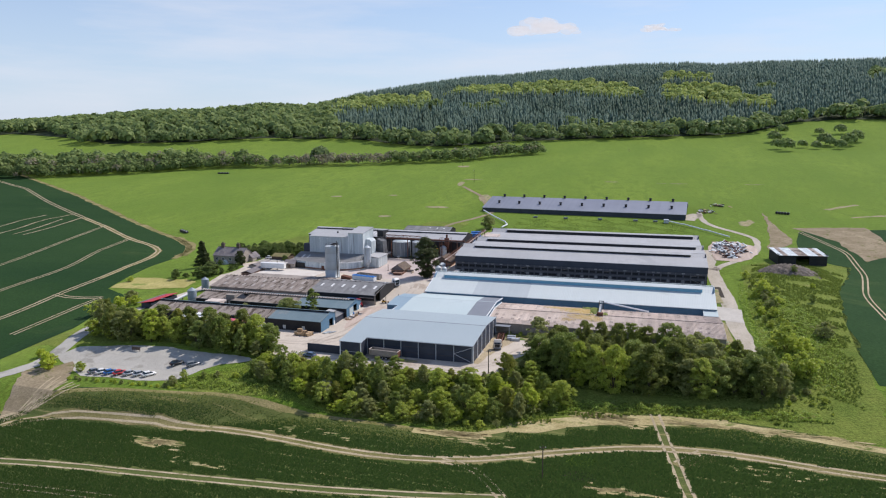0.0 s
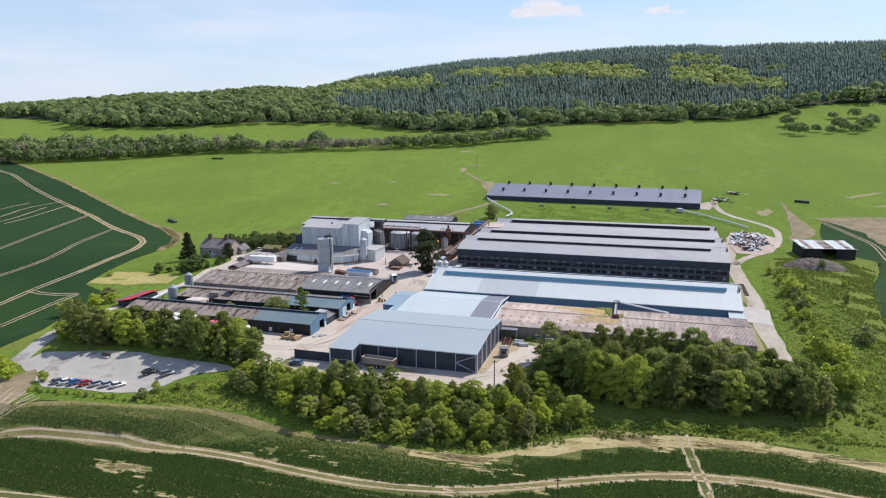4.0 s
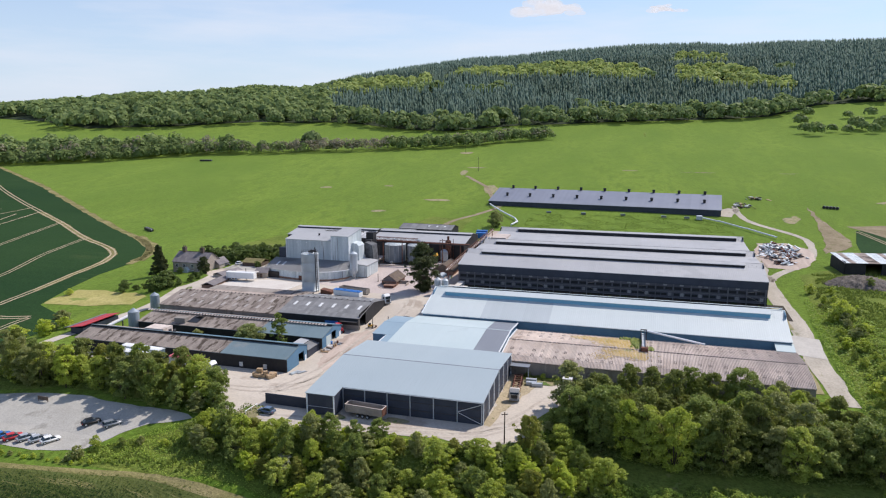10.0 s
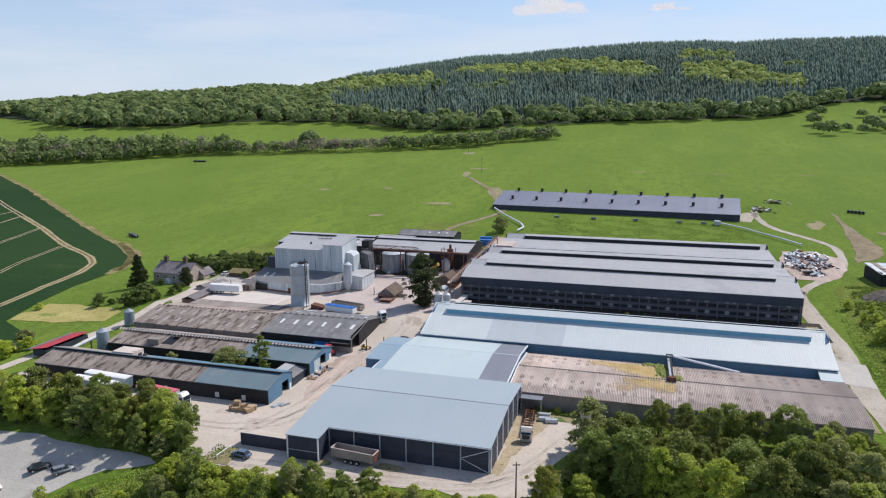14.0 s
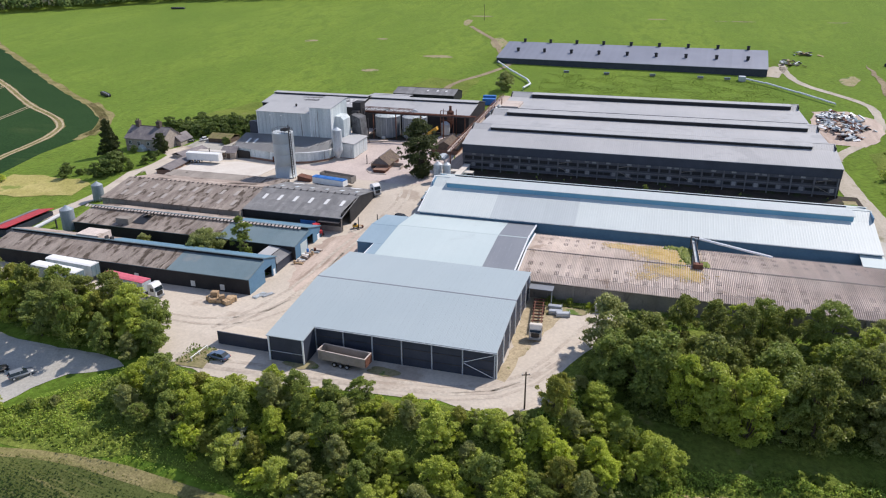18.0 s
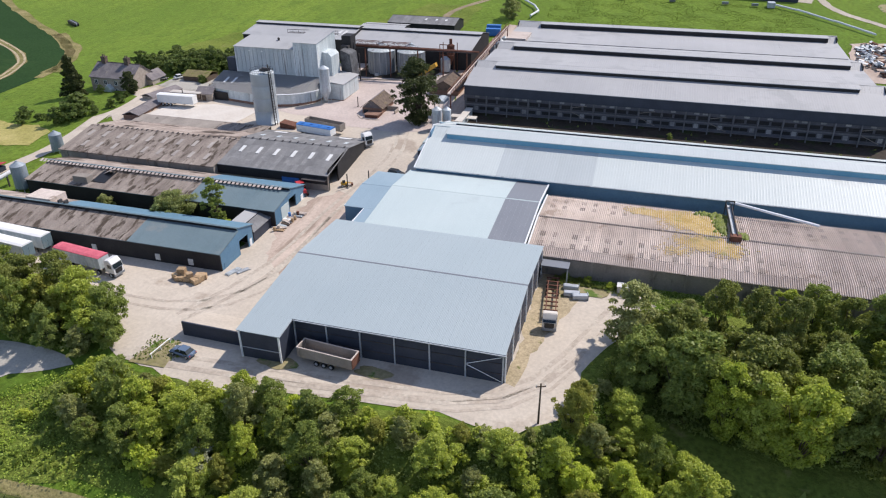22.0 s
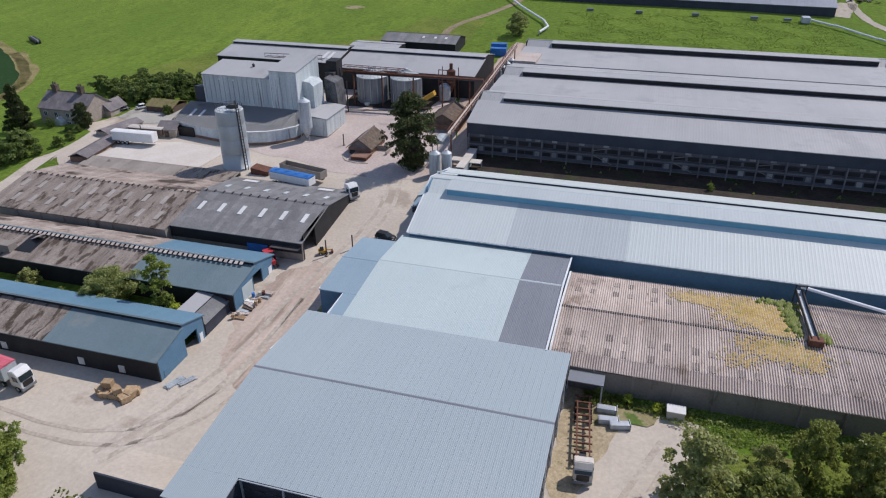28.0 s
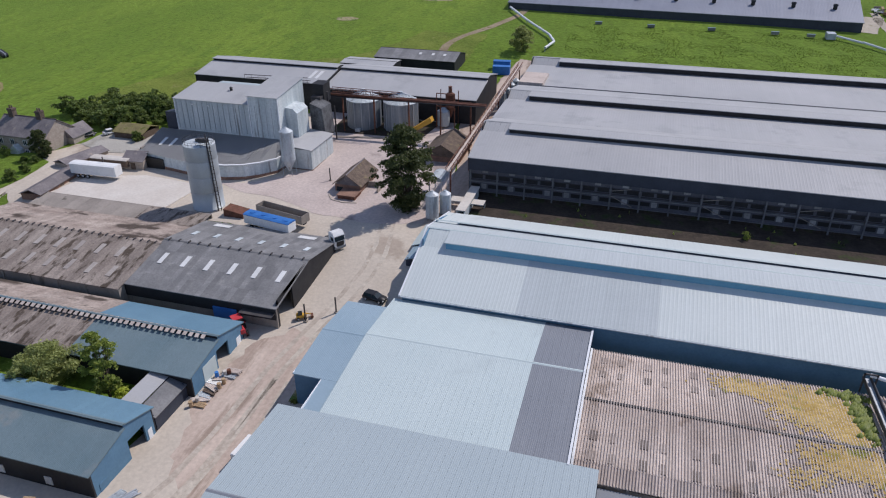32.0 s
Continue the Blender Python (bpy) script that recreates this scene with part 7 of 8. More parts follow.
for yy in (-0.95, 0.95):
    wheel(tractor, -0.7, yy, 0.85, 0.45, "red")
    wheel(tractor, 1.7, yy * 0.85, 0.5, 0.32, "red")
    part("mudguard", boxes((-1.5, 0.1, yy - 0.25, yy + 0.25, 1.55, 1.65)), M["red"], tractor)
digger = thing("telehandler", "small orange loader beside a yard post", "loader", (-9.2, 58.6, lie(-9.2, 58.6) + 0.1), 30, local=True)
part("body", boxes((-1.4, 1.2, -0.7, 0.7, 0.6, 1.4), bevel=0.08), M["yellow"], digger)
part("cab", boxes((-0.9, 0.2, -0.6, 0.3, 1.4, 2.3), bevel=0.06), M["glass"], digger)
part("arm", prism([(-1.2, 1.7), (2.4, 1.0), (2.4, 0.8), (-1.2, 1.4)], "y", 0.35, 0.6), M["yellow"], digger)
part("bucket", boxes((2.3, 3.0, -0.8, 0.8, 0.3, 0.9)), M["rust"], digger)
for xx in (-0.9, 0.9):
    for s in (-1, 1):
        wheel(digger, xx, s * 0.7, 0.42, 0.3)
digger.scale = (0.65, 0.65, 0.65)

# ---- clutter in the yard ----
rng_c = random.Random(4)


def crate(x, y, z, s, rz, m="wood", label="stack of sawn timber pallets and crates"):
    ob = thing("crate", label, "crate", (x, y, z), rz, group="crates", local=True)
    part("box", boxes((-s, s, -s * 0.8, s * 0.8, 0.12, 1.0 * s + 0.3), bevel=0.02), M[m], ob)
    for k in (-1, 0, 1):
        part("bearer", boxes((k * s * 0.8 - 0.06, k * s * 0.8 + 0.06, -s * 0.8, s * 0.8, 0, 0.12)), M["wood_dark"], ob)


for k in range(11):
    x, y = -24.4 + rng_c.uniform(0, 5.6), 12.2 + rng_c.uniform(0, 2.4)
    crate(x, y, lie(x, y) + 0.08, rng_c.uniform(0.5, 0.85), rng_c.uniform(0, 90))
crate(-23.2, 13.6, lie(-23, 13.6) + 1.1, 0.75, 12)
crate(-21.0, 12.8, lie(-21, 12.8) + 1.0, 0.6, 50)


def planks(x, y, rz, n, length, m, label):
    ob = thing("plank_stack", label, "planks", (x, y, lie(x, y) + 0.1), rz, group="stacked material", local=True)
    for k in range(n):
        u = rng_c.uniform(-0.25, 0.25)
        part("plank", boxes((-length / 2 + u, length / 2 + u, -0.5 + 0.24 * (k % 5), -0.3 + 0.24 * (k % 5), 0.14 * (k // 5), 0.14 * (k // 5) + 0.11)), M[m], ob)


planks(-14.9, 18.0, 70, 10, 3.0, "galv", "stack of grey metal sheets on the yard")
planks(-13.4, 18.8, 60, 8, 2.4, "steel", "small stack of steel lengths on the yard")
for k in range(9):
    planks(-14.6 + rng_c.uniform(-0.6, 1.4), 36 + k * 0.95, rng_c.uniform(-25, 25), rng_c.choice((6, 9, 12)), rng_c.uniform(1.6, 3.0), rng_c.choice(("wood", "wood_dark", "asb", "white", "galv")), "stack of mixed timber and pipe beside the lane")
for k in range(7):
    x, y = -15.2 + rng_c.uniform(-0.4, 2.0), 35.2 + rng_c.uniform(0, 8.5)
    ob = thing("drum", "dull drum among the scrap by the lane", "drum", (x, y, lie(x, y) + 0.1), rng_c.uniform(0, 90), group="drums", local=True)
    part("shell", turned([(0, 0), (0.3, 0), (0.31, 0.3), (0.3, 0.6), (0.31, 0.62), (0.3, 0.9), (0, 0.9)], 16), M[rng_c.choice(("rust", "blue", "slab", "wood"))], ob)
for x, y, rz in ((48.6, 27.2, 8), (48.2, 29.4, 2), (50.2, 26.6, 15)):
    ob = thing("dumped_duct", "grey metal duct section lying in the weeds", "duct", (x, y, lie(x, y) + 0.1), rz, group="ducts", local=True)
    part("shell", boxes((-1.4, 1.4, -0.55, 0.55, 0, 0.9), bevel=0.25), M["steel"], ob)
    part("flange", boxes((1.38, 1.46, -0.65, 0.65, 0, 1.0)), M["galv"], ob)
can = thing("canopy", "small flat canopy on the side of the big shed", "canopy", (45, 32, 2.6))
part("roof", boxes((42.3, 47.4, 30.6, 33.2, 6.0, 6.15)), M["roof_dim"], can)
part("leg", boxes((47.1, 47.3, 30.8, 31, 2, 6.0)), M["steel"], can)
tank = thing("water_box", "pale plastic water tank by the old shed wall", "tank", (57.6, 31.0, 2.4))
part("body", boxes((56.4, 58.8, 30.2, 31.8, 2.2, 4.0), bevel=0.12), M["slab"], tank)
part("lid", boxes((56.3, 58.9, 30.1, 31.9, 4.0, 4.12), bevel=0.03), M["white"], tank)
fence = thing("white_rail", "short white rail on a grass island", "rail", (-13.5, -7, 2))
part("rail", tube(bmesh.new(), (-13.7, -9.2, 2.9), (-13.1, -4.6, 3.1), 0.09, 6), M["white"], fence)
for y in (-9.0, -6.9, -4.8):
    part("post", boxes((-13.65 + (y + 9.2) * 0.13 - 0.06, -13.65 + (y + 9.2) * 0.13 + 0.06, y - 0.06, y + 0.06, 1.2, 2.95)), M["white"], fence)
sheet("grass_island", [[(-17, -10.6), (-10.4, -10.4), (-10.6, -8), (-11.6, -4.2), (-15, -4.4)], blot(6.6, -4.6, 3.2, 1.6, seed=31), blot(22, -3.0, 3.4, 1.2, seed=32), *ribbon([(-1.9, 40), (-2.2, 46), (-1.6, 52)], 1.3, 0.7), blot(49.5, 29.5, 5.5, 2.6, seed=35)], M["bare"], 0.16, "small grass islands in the yard", "grass", kind="stuff")
for x, y, h in ((-8.2, 58, 3.6), (-4.2, 61.6, 3.2), (-26, 108, 3.2), (-78, 96, 5.0), (-20, 131, 4)):
    ob = thing("yard_post", "dark upright post standing in the yard", "post", (x, y, lie(x, y)), group="yard posts", local=True)
    part("post", boxes((-0.1, 0.1, -0.1, 0.1, -0.3, h)), M["dark_steel"], ob)
    part("base", boxes((-0.3, 0.3, -0.3, 0.3, -0.3, 0.3), bevel=0.03), M["concrete"], ob)
for x, y, h in ((48.4, -6.9, 7.2), (70.5, -49, 8.0), (-56, 402, 11), (-94, 508, 11)):
    ob = thing("utility_pole", "weathered wooden utility pole with a crossarm", "pole", (x, y, lie(x, y)), 20, group="utility poles", local=True)
    part("pole", tube(bmesh.new(), (0, 0, -0.8), (0, 0, h), 0.16, 8, 0.11), M["bark"], ob)
    part("crossarm", boxes((-0.7, 0.7, -0.06, 0.06, h - 0.6, h - 0.45)), M["wood_dark"], ob)
    for dx in (-0.6, 0.6):
        part("insulator", tube(bmesh.new(), (dx, 0, h - 0.45), (dx, 0, h - 0.2), 0.05, 6), M["white"], ob)


# scrap yard by the poultry houses, wrapped bales, heaps
def jumble(name, label, category, spots, seed, mats, n, size):
    """Loose scrap: tumbled plates and bars, one mesh for each material."""
    r = random.Random(seed)
    for m in mats:
        bm = bmesh.new()
        for _ in range(n):
            cx, cy, rx, ry = r.choice(spots)
            x, y = cx + r.gauss(0, 0.4) * rx, cy + r.gauss(0, 0.4) * ry
            tmp = boxes((-r.uniform(0.4, 1.6) * size, r.uniform(0.4, 1.6) * size, -0.4 * size, 0.4 * size, -0.08, r.uniform(0.05, 0.3) * size))
            tmp.transform(pose(x, y, lie(x, y) + r.uniform(0.15, 0.9) * size, r.uniform(-25, 25), r.uniform(-25, 25), r.uniform(0, 180)))
            me = bpy.data.meshes.new("tmp")
            tmp.to_mesh(me)
            tmp.free()
            bm.from_mesh(me)
            bpy.data.meshes.remove(me)
        tagged(new(name, mesh_of(bm, name, M[m])), label, category, kind="stuff")


jumble("scrap_heap", "tangled scrap sheet and bars beside the road", "scrap", [(130, 186, 6, 8), (136, 200, 7, 9), (131, 205, 5, 5), (133, 176, 5, 3), (138, 190, 6, 8), (128, 196, 4, 8)], 3, ("galv", "white", "dark_steel", "rust", "clad_pale"), 60, 1.15)
jumble("scrap_heap", "scrap and pallets behind the far poultry house", "scrap", [(128, 296, 8, 6), (137, 318, 7, 5)], 4, ("white", "dark_steel", "wood"), 16, 1.2)
jumble("scrap_heap", "odd rubbish at the end of the old shed", "scrap", [(117, 42, 2, 6)], 5, ("dark_steel", "white"), 10, 0.5)
for x, y, z, n, rz in ((-193, 180, 0, 5, -30), (172, 299, 0, 5, -20), (-330, 428, 0, 7, 5)):
    for k in range(n):
        bx, by = x + k * 1.7 * math.cos(radians(rz)), y + k * 1.7 * math.sin(radians(rz))
        ob = thing("wrapped_bale", "silage bale in black plastic wrap on grass", "bale", (bx, by, lie(bx, by)), rz, group="wrapped bales", local=True)
        part("bale", tube(bmesh.new(), (0, -1.0, 0.8), (0, 1.0, 0.8), 0.82, 18), M["black"], ob)
        part("wrap_band", tube(bmesh.new(), (0, -0.25, 0.8), (0, 0.25, 0.8), 0.835, 18), M["grey_paint"], ob)
for x in (20, 40, 62, 84, 96):
    ob = thing("drinker", "small green and grey drinker box on the grass", "drinker", (x, 262 - (x - 20) * 0.06, lie(x, 262)), 8, group="drinkers", local=True)
    part("box", boxes((-1.3, 1.3, -0.6, 0.6, 0, 0.9), bevel=0.05), M["roof_slate"], ob)
    part("lid", boxes((-1.4, 1.4, -0.7, 0.7, 0.9, 1.0)), M["roof_blue"], ob)
pipe = thing("water_pipe", "pale feed pipe running down to the poultry house", "pipe", (-4, 245, 14))
bm = bmesh.new()
pts = [(-18, 275), (-8, 258), (4, 240), (7, 232), (5, 224)]
for (xa, ya), (xb, yb) in zip(pts, pts[1:]):
    tube(bm, (xa, ya, lie(xa, ya) + 1.3), (xb, yb, lie(xb, yb) + 1.3), 0.45, 8)
part("pipe", bm, M["trim_white"], pipe)
for x, y in pts[1:]:
    part("support", boxes((x - 0.1, x + 0.1, y - 0.1, y + 0.1, lie(x, y) - 0.2, lie(x, y) + 1.2)), M["steel"], pipe)
pipe2 = thing("water_pipe", "pale feed pipe along the farm road", "pipe", (125, 236, 14))
bm = bmesh.new()
pts = [(104, 258), (112, 252), (124, 238), (136, 222)]
for (xa, ya), (xb, yb) in zip(pts, pts[1:]):
    tube(bm, (xa, ya, lie(xa, ya) + 1.2), (xb, yb, lie(xb, yb) + 1.0), 0.4, 8)
part("pipe", bm, M["trim_white"], pipe2)
part("head", boxes((101, 104, 256, 260, lie(102, 258), lie(102, 258) + 2.2), bevel=0.2), M["steel"], pipe2)
for x, y, w in ((-6, 203, 5.6), (-5, 197.5, 5.6)):
    ob = thing("container", "blue steel shipping container behind the mill", "container", (x, y, lie(x, y)), 6, group="containers", local=True)
    part("body", boxes((-w / 2, w / 2, -1.2, 1.2, 0, 2.6), bevel=0.03), M["blue"], ob)
    part("lid", boxes((-w / 2 - 0.05, w / 2 + 0.05, -1.25, 1.25, 2.6, 2.68)), M["blue"], ob)
r = np.random.default_rng(3)
heap2 = thing("rubble_heap", "grey heap of rubble and spoil near the barn", "heap", (152, 138, lie(152, 138)), local=True)
gxs, gys = np.meshgrid(np.linspace(-12, 12, 40), np.linspace(-9, 9, 30), indexing="ij")
gh = 3.2 * np.clip(1 - (gxs / 11) ** 2 - (gys / 8) ** 2, -0.3, 1) + r.uniform(-0.5, 0.6, gxs.shape)
ii = np.arange(40 * 30).reshape(40, 30)
part("mound", raw_mesh("mound", np.stack([gxs.ravel(), gys.ravel(), gh.ravel()], 1), np.stack([ii[:-1, :-1].ravel(), ii[1:, :-1].ravel(), ii[1:, 1:].ravel(), ii[:-1, 1:].ravel()], 1), M["rubble"], False), None, heap2)
bench = thing("gate_sign", "dark notice board at the edge of the car park", "sign", (-68, -14.6, lie(-68, -14.6)), 0, local=True)
part("board", boxes((-1.6, 1.6, -0.05, 0.05, 0.5, 1.5)), M["wood_dark"], bench)
part("post", boxes((-1.5, -1.38, -0.06, 0.06, -0.3, 0.5), (1.38, 1.5, -0.06, 0.06, -0.3, 0.5)), M["wood_dark"], bench)


# ---- trees ----
def crown_mesh(name, lobes, count, size, material, rng, flat=0.8):
    """Leaf clumps, each two folded blades, scattered over and inside lobes (x, y, z, r)."""
    lobes = np.asarray(lobes, float)
    weight = lobes[:, 3] ** 2
    pick = rng.choice(len(lobes), count, p=weight / weight.sum())
    way = rng.normal(size=(count, 3))
    way /= np.linalg.norm(way, axis=1, keepdims=True)
    way[:, 2] = np.where(way[:, 2] < -0.35, -way[:, 2], way[:, 2])
    depth = rng.uniform(0.35, 1.0, count) ** 0.45 * np.where(rng.uniform(size=count) < 0.2, rng.uniform(1.0, 1.6, count), 1.0)
    centre = lobes[pick, :3] + way * (lobes[pick, 3] * depth)[:, None] * [1, 1, flat]
    face = way * 0.75 + rng.normal(scale=0.8, size=(count, 3)) + [0, 0, 0.25]
    face /= np.linalg.norm(face, axis=1, keepdims=True)
    side = np.cross(face, rng.normal(size=(count, 3)))
    side /= np.linalg.norm(side, axis=1, keepdims=True)
    up = np.cross(face, side)
    s = size * rng.uniform(0.6, 1.4, count)[:, None]
    bend = face * s * rng.uniform(-0.15, 0.3, (count, 1))
    verts = np.stack([centre - side * s * 0.5, centre + up * s * 0.62 + bend, centre + side * s * 0.5], 1).reshape(-1, 3)
    faces = np.arange(count * 3).reshape(-1, 3)
    return raw_mesh(name, verts, faces, material)


def tree_kind(name, label, height, spread, material, seed, lobes=12, leaves=2600, size=0.75, trunk_share=0.3, group="", cone=False):
    """One tree with a tapered trunk, limbs and a ragged crown, standing at the origin."""
    rng = np.random.default_rng(seed)
    ob = thing(name, label, "tree" if height > 4 else "bush", local=True, group=group)
    base = height * trunk_share
    bm = tube(bmesh.new(), (0, 0, -0.6), (0.1, 0, base * 1.3), 0.035 * height * 0.6, 8, 0.025 * height * 0.6)
    blobs = [(0, 0, height * 0.5, spread * 0.2)]
    bulge = rng.uniform(0, 6.28, 3)
    for k in range(lobes * 6):
        t = 2 * math.pi * (k * 0.382 + rng.uniform(0, 0.12))
        h = base + (height - base) * rng.uniform(0.0, 1.0)
        wide = math.sin(math.pi * min(max((h - base * 0.5) / (height - base * 0.4), 0.05), 0.97)) ** 0.7
        if cone:
            wide = 1.05 - ((h - base) / (height - base)) ** 1.3
        out = spread * 0.5 * wide * rng.uniform(0.3, 1.0) ** 0.7 * (0.88 + 0.2 * math.sin(2 * t + bulge[0]) + 0.14 * math.sin(3 * t + bulge[1] + h))
        r = spread * rng.uniform(0.04, 0.11)
        p = (math.cos(t) * out, math.sin(t) * out, h)
        blobs.append((*p, r))
        if k % 6 == 0:
            tube(bm, (0.05, 0, base * rng.uniform(0.7, 1.2)), (p[0] * 0.8, p[1] * 0.8, h), 0.012 * height * 0.6, 5, 0.03)
    part("trunk", bm, M["bark"], ob)
    me = crown_mesh("crown", blobs, leaves, size, material, rng)
    part("crown", me, None, ob)
    return ob


def spread_copies(kinds, spots, seed):
    """Copies of the kinds at (x, y, scale), turned at random. The first of each kind is the model itself."""
    rng = random.Random(seed)
    used = set()
    for i, (x, y, s) in enumerate(spots):
        k = kinds[rng.randrange(len(kinds))]
        m = pose(x, y, lie(x, y) - 0.1, rng.uniform(-5, 5), rng.uniform(-5, 5), rng.uniform(0, 360)) @ Matrix.Diagonal((s * rng.uniform(0.8, 1.15), s * rng.uniform(0.9, 1.25), s * rng.uniform(0.8, 1.15), 1))
        if k in used:
            twin = copy_thing(k, m)
            ORIGIN[twin] = Vector((0, 0, 0))
        else:
            used.add(k)
            twin = k
        twin.matrix_basis = m
    for k in kinds:
        if k not in used:
            for o in (*k.children_recursive, k):
                bpy.data.objects.remove(o)


OAK = [tree_kind("tree", "leafy broad tree in the belt round the yard", h, w, M[m], i, 16, 11000, 0.36, 0.08, "tree belt") for i, (h, w, m) in enumerate(((10, 9, "leaf_oak"), (11, 8.5, "leaf_dark"), (9, 8.5, "leaf_oak"), (10, 7.5, "leaf_light"), (10.5, 9, "leaf_oak"), (9.5, 8, "leaf_bare"), (10.5, 8.2, "leaf_dark"), (9, 7, "leaf_rust")))]
BUSH = [tree_kind("shrub", "dense green shrub at the foot of the tree belt", h, w, M[m], 20 + i, 9, 2000, 0.33, 0.05, "shrubs") for i, (h, w, m) in enumerate(((3.6, 4.5, "leaf_oak"), (3.2, 4.2, "leaf_light"), (4.2, 4.6, "leaf_dark"), (2.8, 4.0, "leaf_bare"), (3.0, 3.6, "leaf_light")))]


def scatter(poly, gap, seed, lo=0.8, hi=1.2):
    """Places in an outline, no two nearer than gap."""
    rng, out = random.Random(seed), []
    xs, ys = [p[0] for p in poly], [p[1] for p in poly]
    for _ in range(int((max(xs) - min(xs)) * (max(ys) - min(ys)) / gap**2 * 8)):
        x, y = rng.uniform(min(xs), max(xs)), rng.uniform(min(ys), max(ys))
        inside = sum((p[1] > y) != (q[1] > y) and x < (q[0] - p[0]) * (y - p[1]) / (q[1] - p[1]) + p[0] for p, q in zip(poly, poly[1:] + poly[:1])) % 2
        if inside and all(math.hypot(x - a, y - b) > gap for a, b, _ in out):
            out.append((x, y, rng.uniform(lo, hi)))
    return out


BELT_W = [(-86, 3), (-64, 1), (-44, -1), (-30, -2), (-25, -8), (-30, -11.5), (-36, -11), (-60, -7), (-82, -9), (-90, -4)]
BELT_C = [(-20, -15), (-6, -14.5), (10, -14), (26, -12), (38, -12.5), (47, -11.5), (51, -6), (54.5, 1), (60, 2), (66, -2), (72, -9), (70, -14), (62, -18.5), (56, -22.5), (46, -26), (34, -28), (22, -29.5), (10, -28), (-4, -26.5), (-16, -25), (-22, -21)]
BELT_E = [(58, 10), (61, 18), (70, 22.5), (84, 27), (112, 28), (124, 18), (131, 8), (122, 3), (100, 1), (84, 0), (76, 0.5), (68, 2.5), (61, 5)]
west_spots = scatter(BELT_W, 3.3, 1, 0.7, 1.06) + [(-92.4, -2.5, 0.85), (-91.6, -7.5, 0.72), (-93, 2, 0.8), (-23.2, -5.6, 0.72), (-22.6, -8.2, 0.62), (-25.6, -10.6, 0.66), (-25.4, -4.4, 0.8)]
spread_copies(OAK, west_spots[::2] + scatter(BELT_C, 3.6, 2, 0.42, 0.78), 5)
east_spots = [(x, y, s * (0.72 if y > 14 else 1)) for x, y, s in scatter(BELT_E, 4.2, 3, 0.85, 1.25)]
# mostly darker leaf colours, standing in for the belt's shaded south side
DARK = [tree_kind("tree", "tall dark leafy tree in the belt east of the yard", h, w, M[m], 60 + i, 16, 12000, 0.38, 0.06, "tree belt") for i, (h, w, m) in enumerate(((11.5, 9, "leaf_deep_shade"), (12, 8.5, "leaf_deep_shade"), (11, 9, "leaf_dark"), (11.5, 8.5, "leaf_bare"), (11, 9.5, "leaf_deep_shade"), (11.5, 8.8, "leaf_oak")))]
spread_copies(DARK, east_spots + west_spots[1::2], 6)
ROUGH = [(-44, -30), (-30, -22), (-20, -20), (-2, -28), (16, -30), (38, -30), (52, -30), (58, -24), (72, -14), (90, -8), (120, -6), (140, -6), (142, 6), (136, 30), (131, 34), (130, 20), (122, -3), (98, -5), (70, -9), (56, -14), (40, -17), (0, -20), (-24, -24)]
along_hedge = [(-74 + 2.0 * k, -36.6 + 0.11 * k + 0.5 * math.sin(k * 2.1), 0.34 + 0.1 * math.sin(k * 1.7)) for k in range(20)]
BANK = [(134, 60), (154, 60), (162, 108), (172, 140), (160, 150), (138, 140), (133, 100)]
spread_copies(BUSH, [(x, y, s * (0.4 if x > 60 and y < 2 else 1)) for x, y, s in scatter(ROUGH, 3.4, 7, 0.35, 0.9)] + along_hedge + scatter([(-20, -13.5), (8, -13), (30, -11), (44, -12), (50, -7), (55, 3), (60, 12), (60, -6), (50, -15), (20, -15)], 2.3, 75, 0.45, 0.85) + scatter(BELT_C, 5.2, 71, 0.7, 1.2) + scatter(BELT_W, 7, 73, 0.8, 1.5) + scatter(BANK, 15, 17, 0.4, 0.9) + scatter([(131, 34), (137, 36), (141, 100), (134, 128), (132, 90)], 4.2, 77, 0.5, 1.2) + [(x, y, s) for x, y, s in ((-75.6, -30.5, 0.8), (-86.7, -31.7, 1.5), (-40.5, -33, 0.9), (135.7, 95, 1.7), (136.5, 92, 1.3), (135, 36, 2.0), (139, 33, 1.6), (148.3, 48.6, 1.7), (137, 18.7, 2.2), (133.5, 130, 1.0), (-117.9, 22.9, 1.7), (-111.2, 28.3, 2.0), (-114, 33, 1.5), (-114.4, 39.4, 1.7), (-110, 36, 1.2), (-89.9, -28.8, 1.6), (-139, 68, 0.9), (-97.6, -23.8, 1.1), (-128, 104, 0.9), (66.5, 60.6, 0.5), (73.4, 55.5, 0.55), (73.6, 52, 0.5), (74, 49.6, 0.4), (72.5, 57.6, 0.4), (91, 31.5, 1.2), (47, 32.4, 0.4), (51, 32.2, 0.45), (55, 31.6, 0.5), (64, 103.5, 0.45), (-57.6, 34.3, 1.35), (-49, 33.2, 0.5), (-21.5, 33.4, 0.55), (-26, 34, 0.6))], 8)
LAUREL = [tree_kind("shrub", "dark evergreen garden shrub near the farmhouse", h, w, M["leaf_laurel"], 80 + i, 10, 2600, 0.34, 0.05, "garden shrubs") for i, (h, w) in enumerate(((3.4, 4.2), (3.0, 4.4), (3.8, 4.0)))]
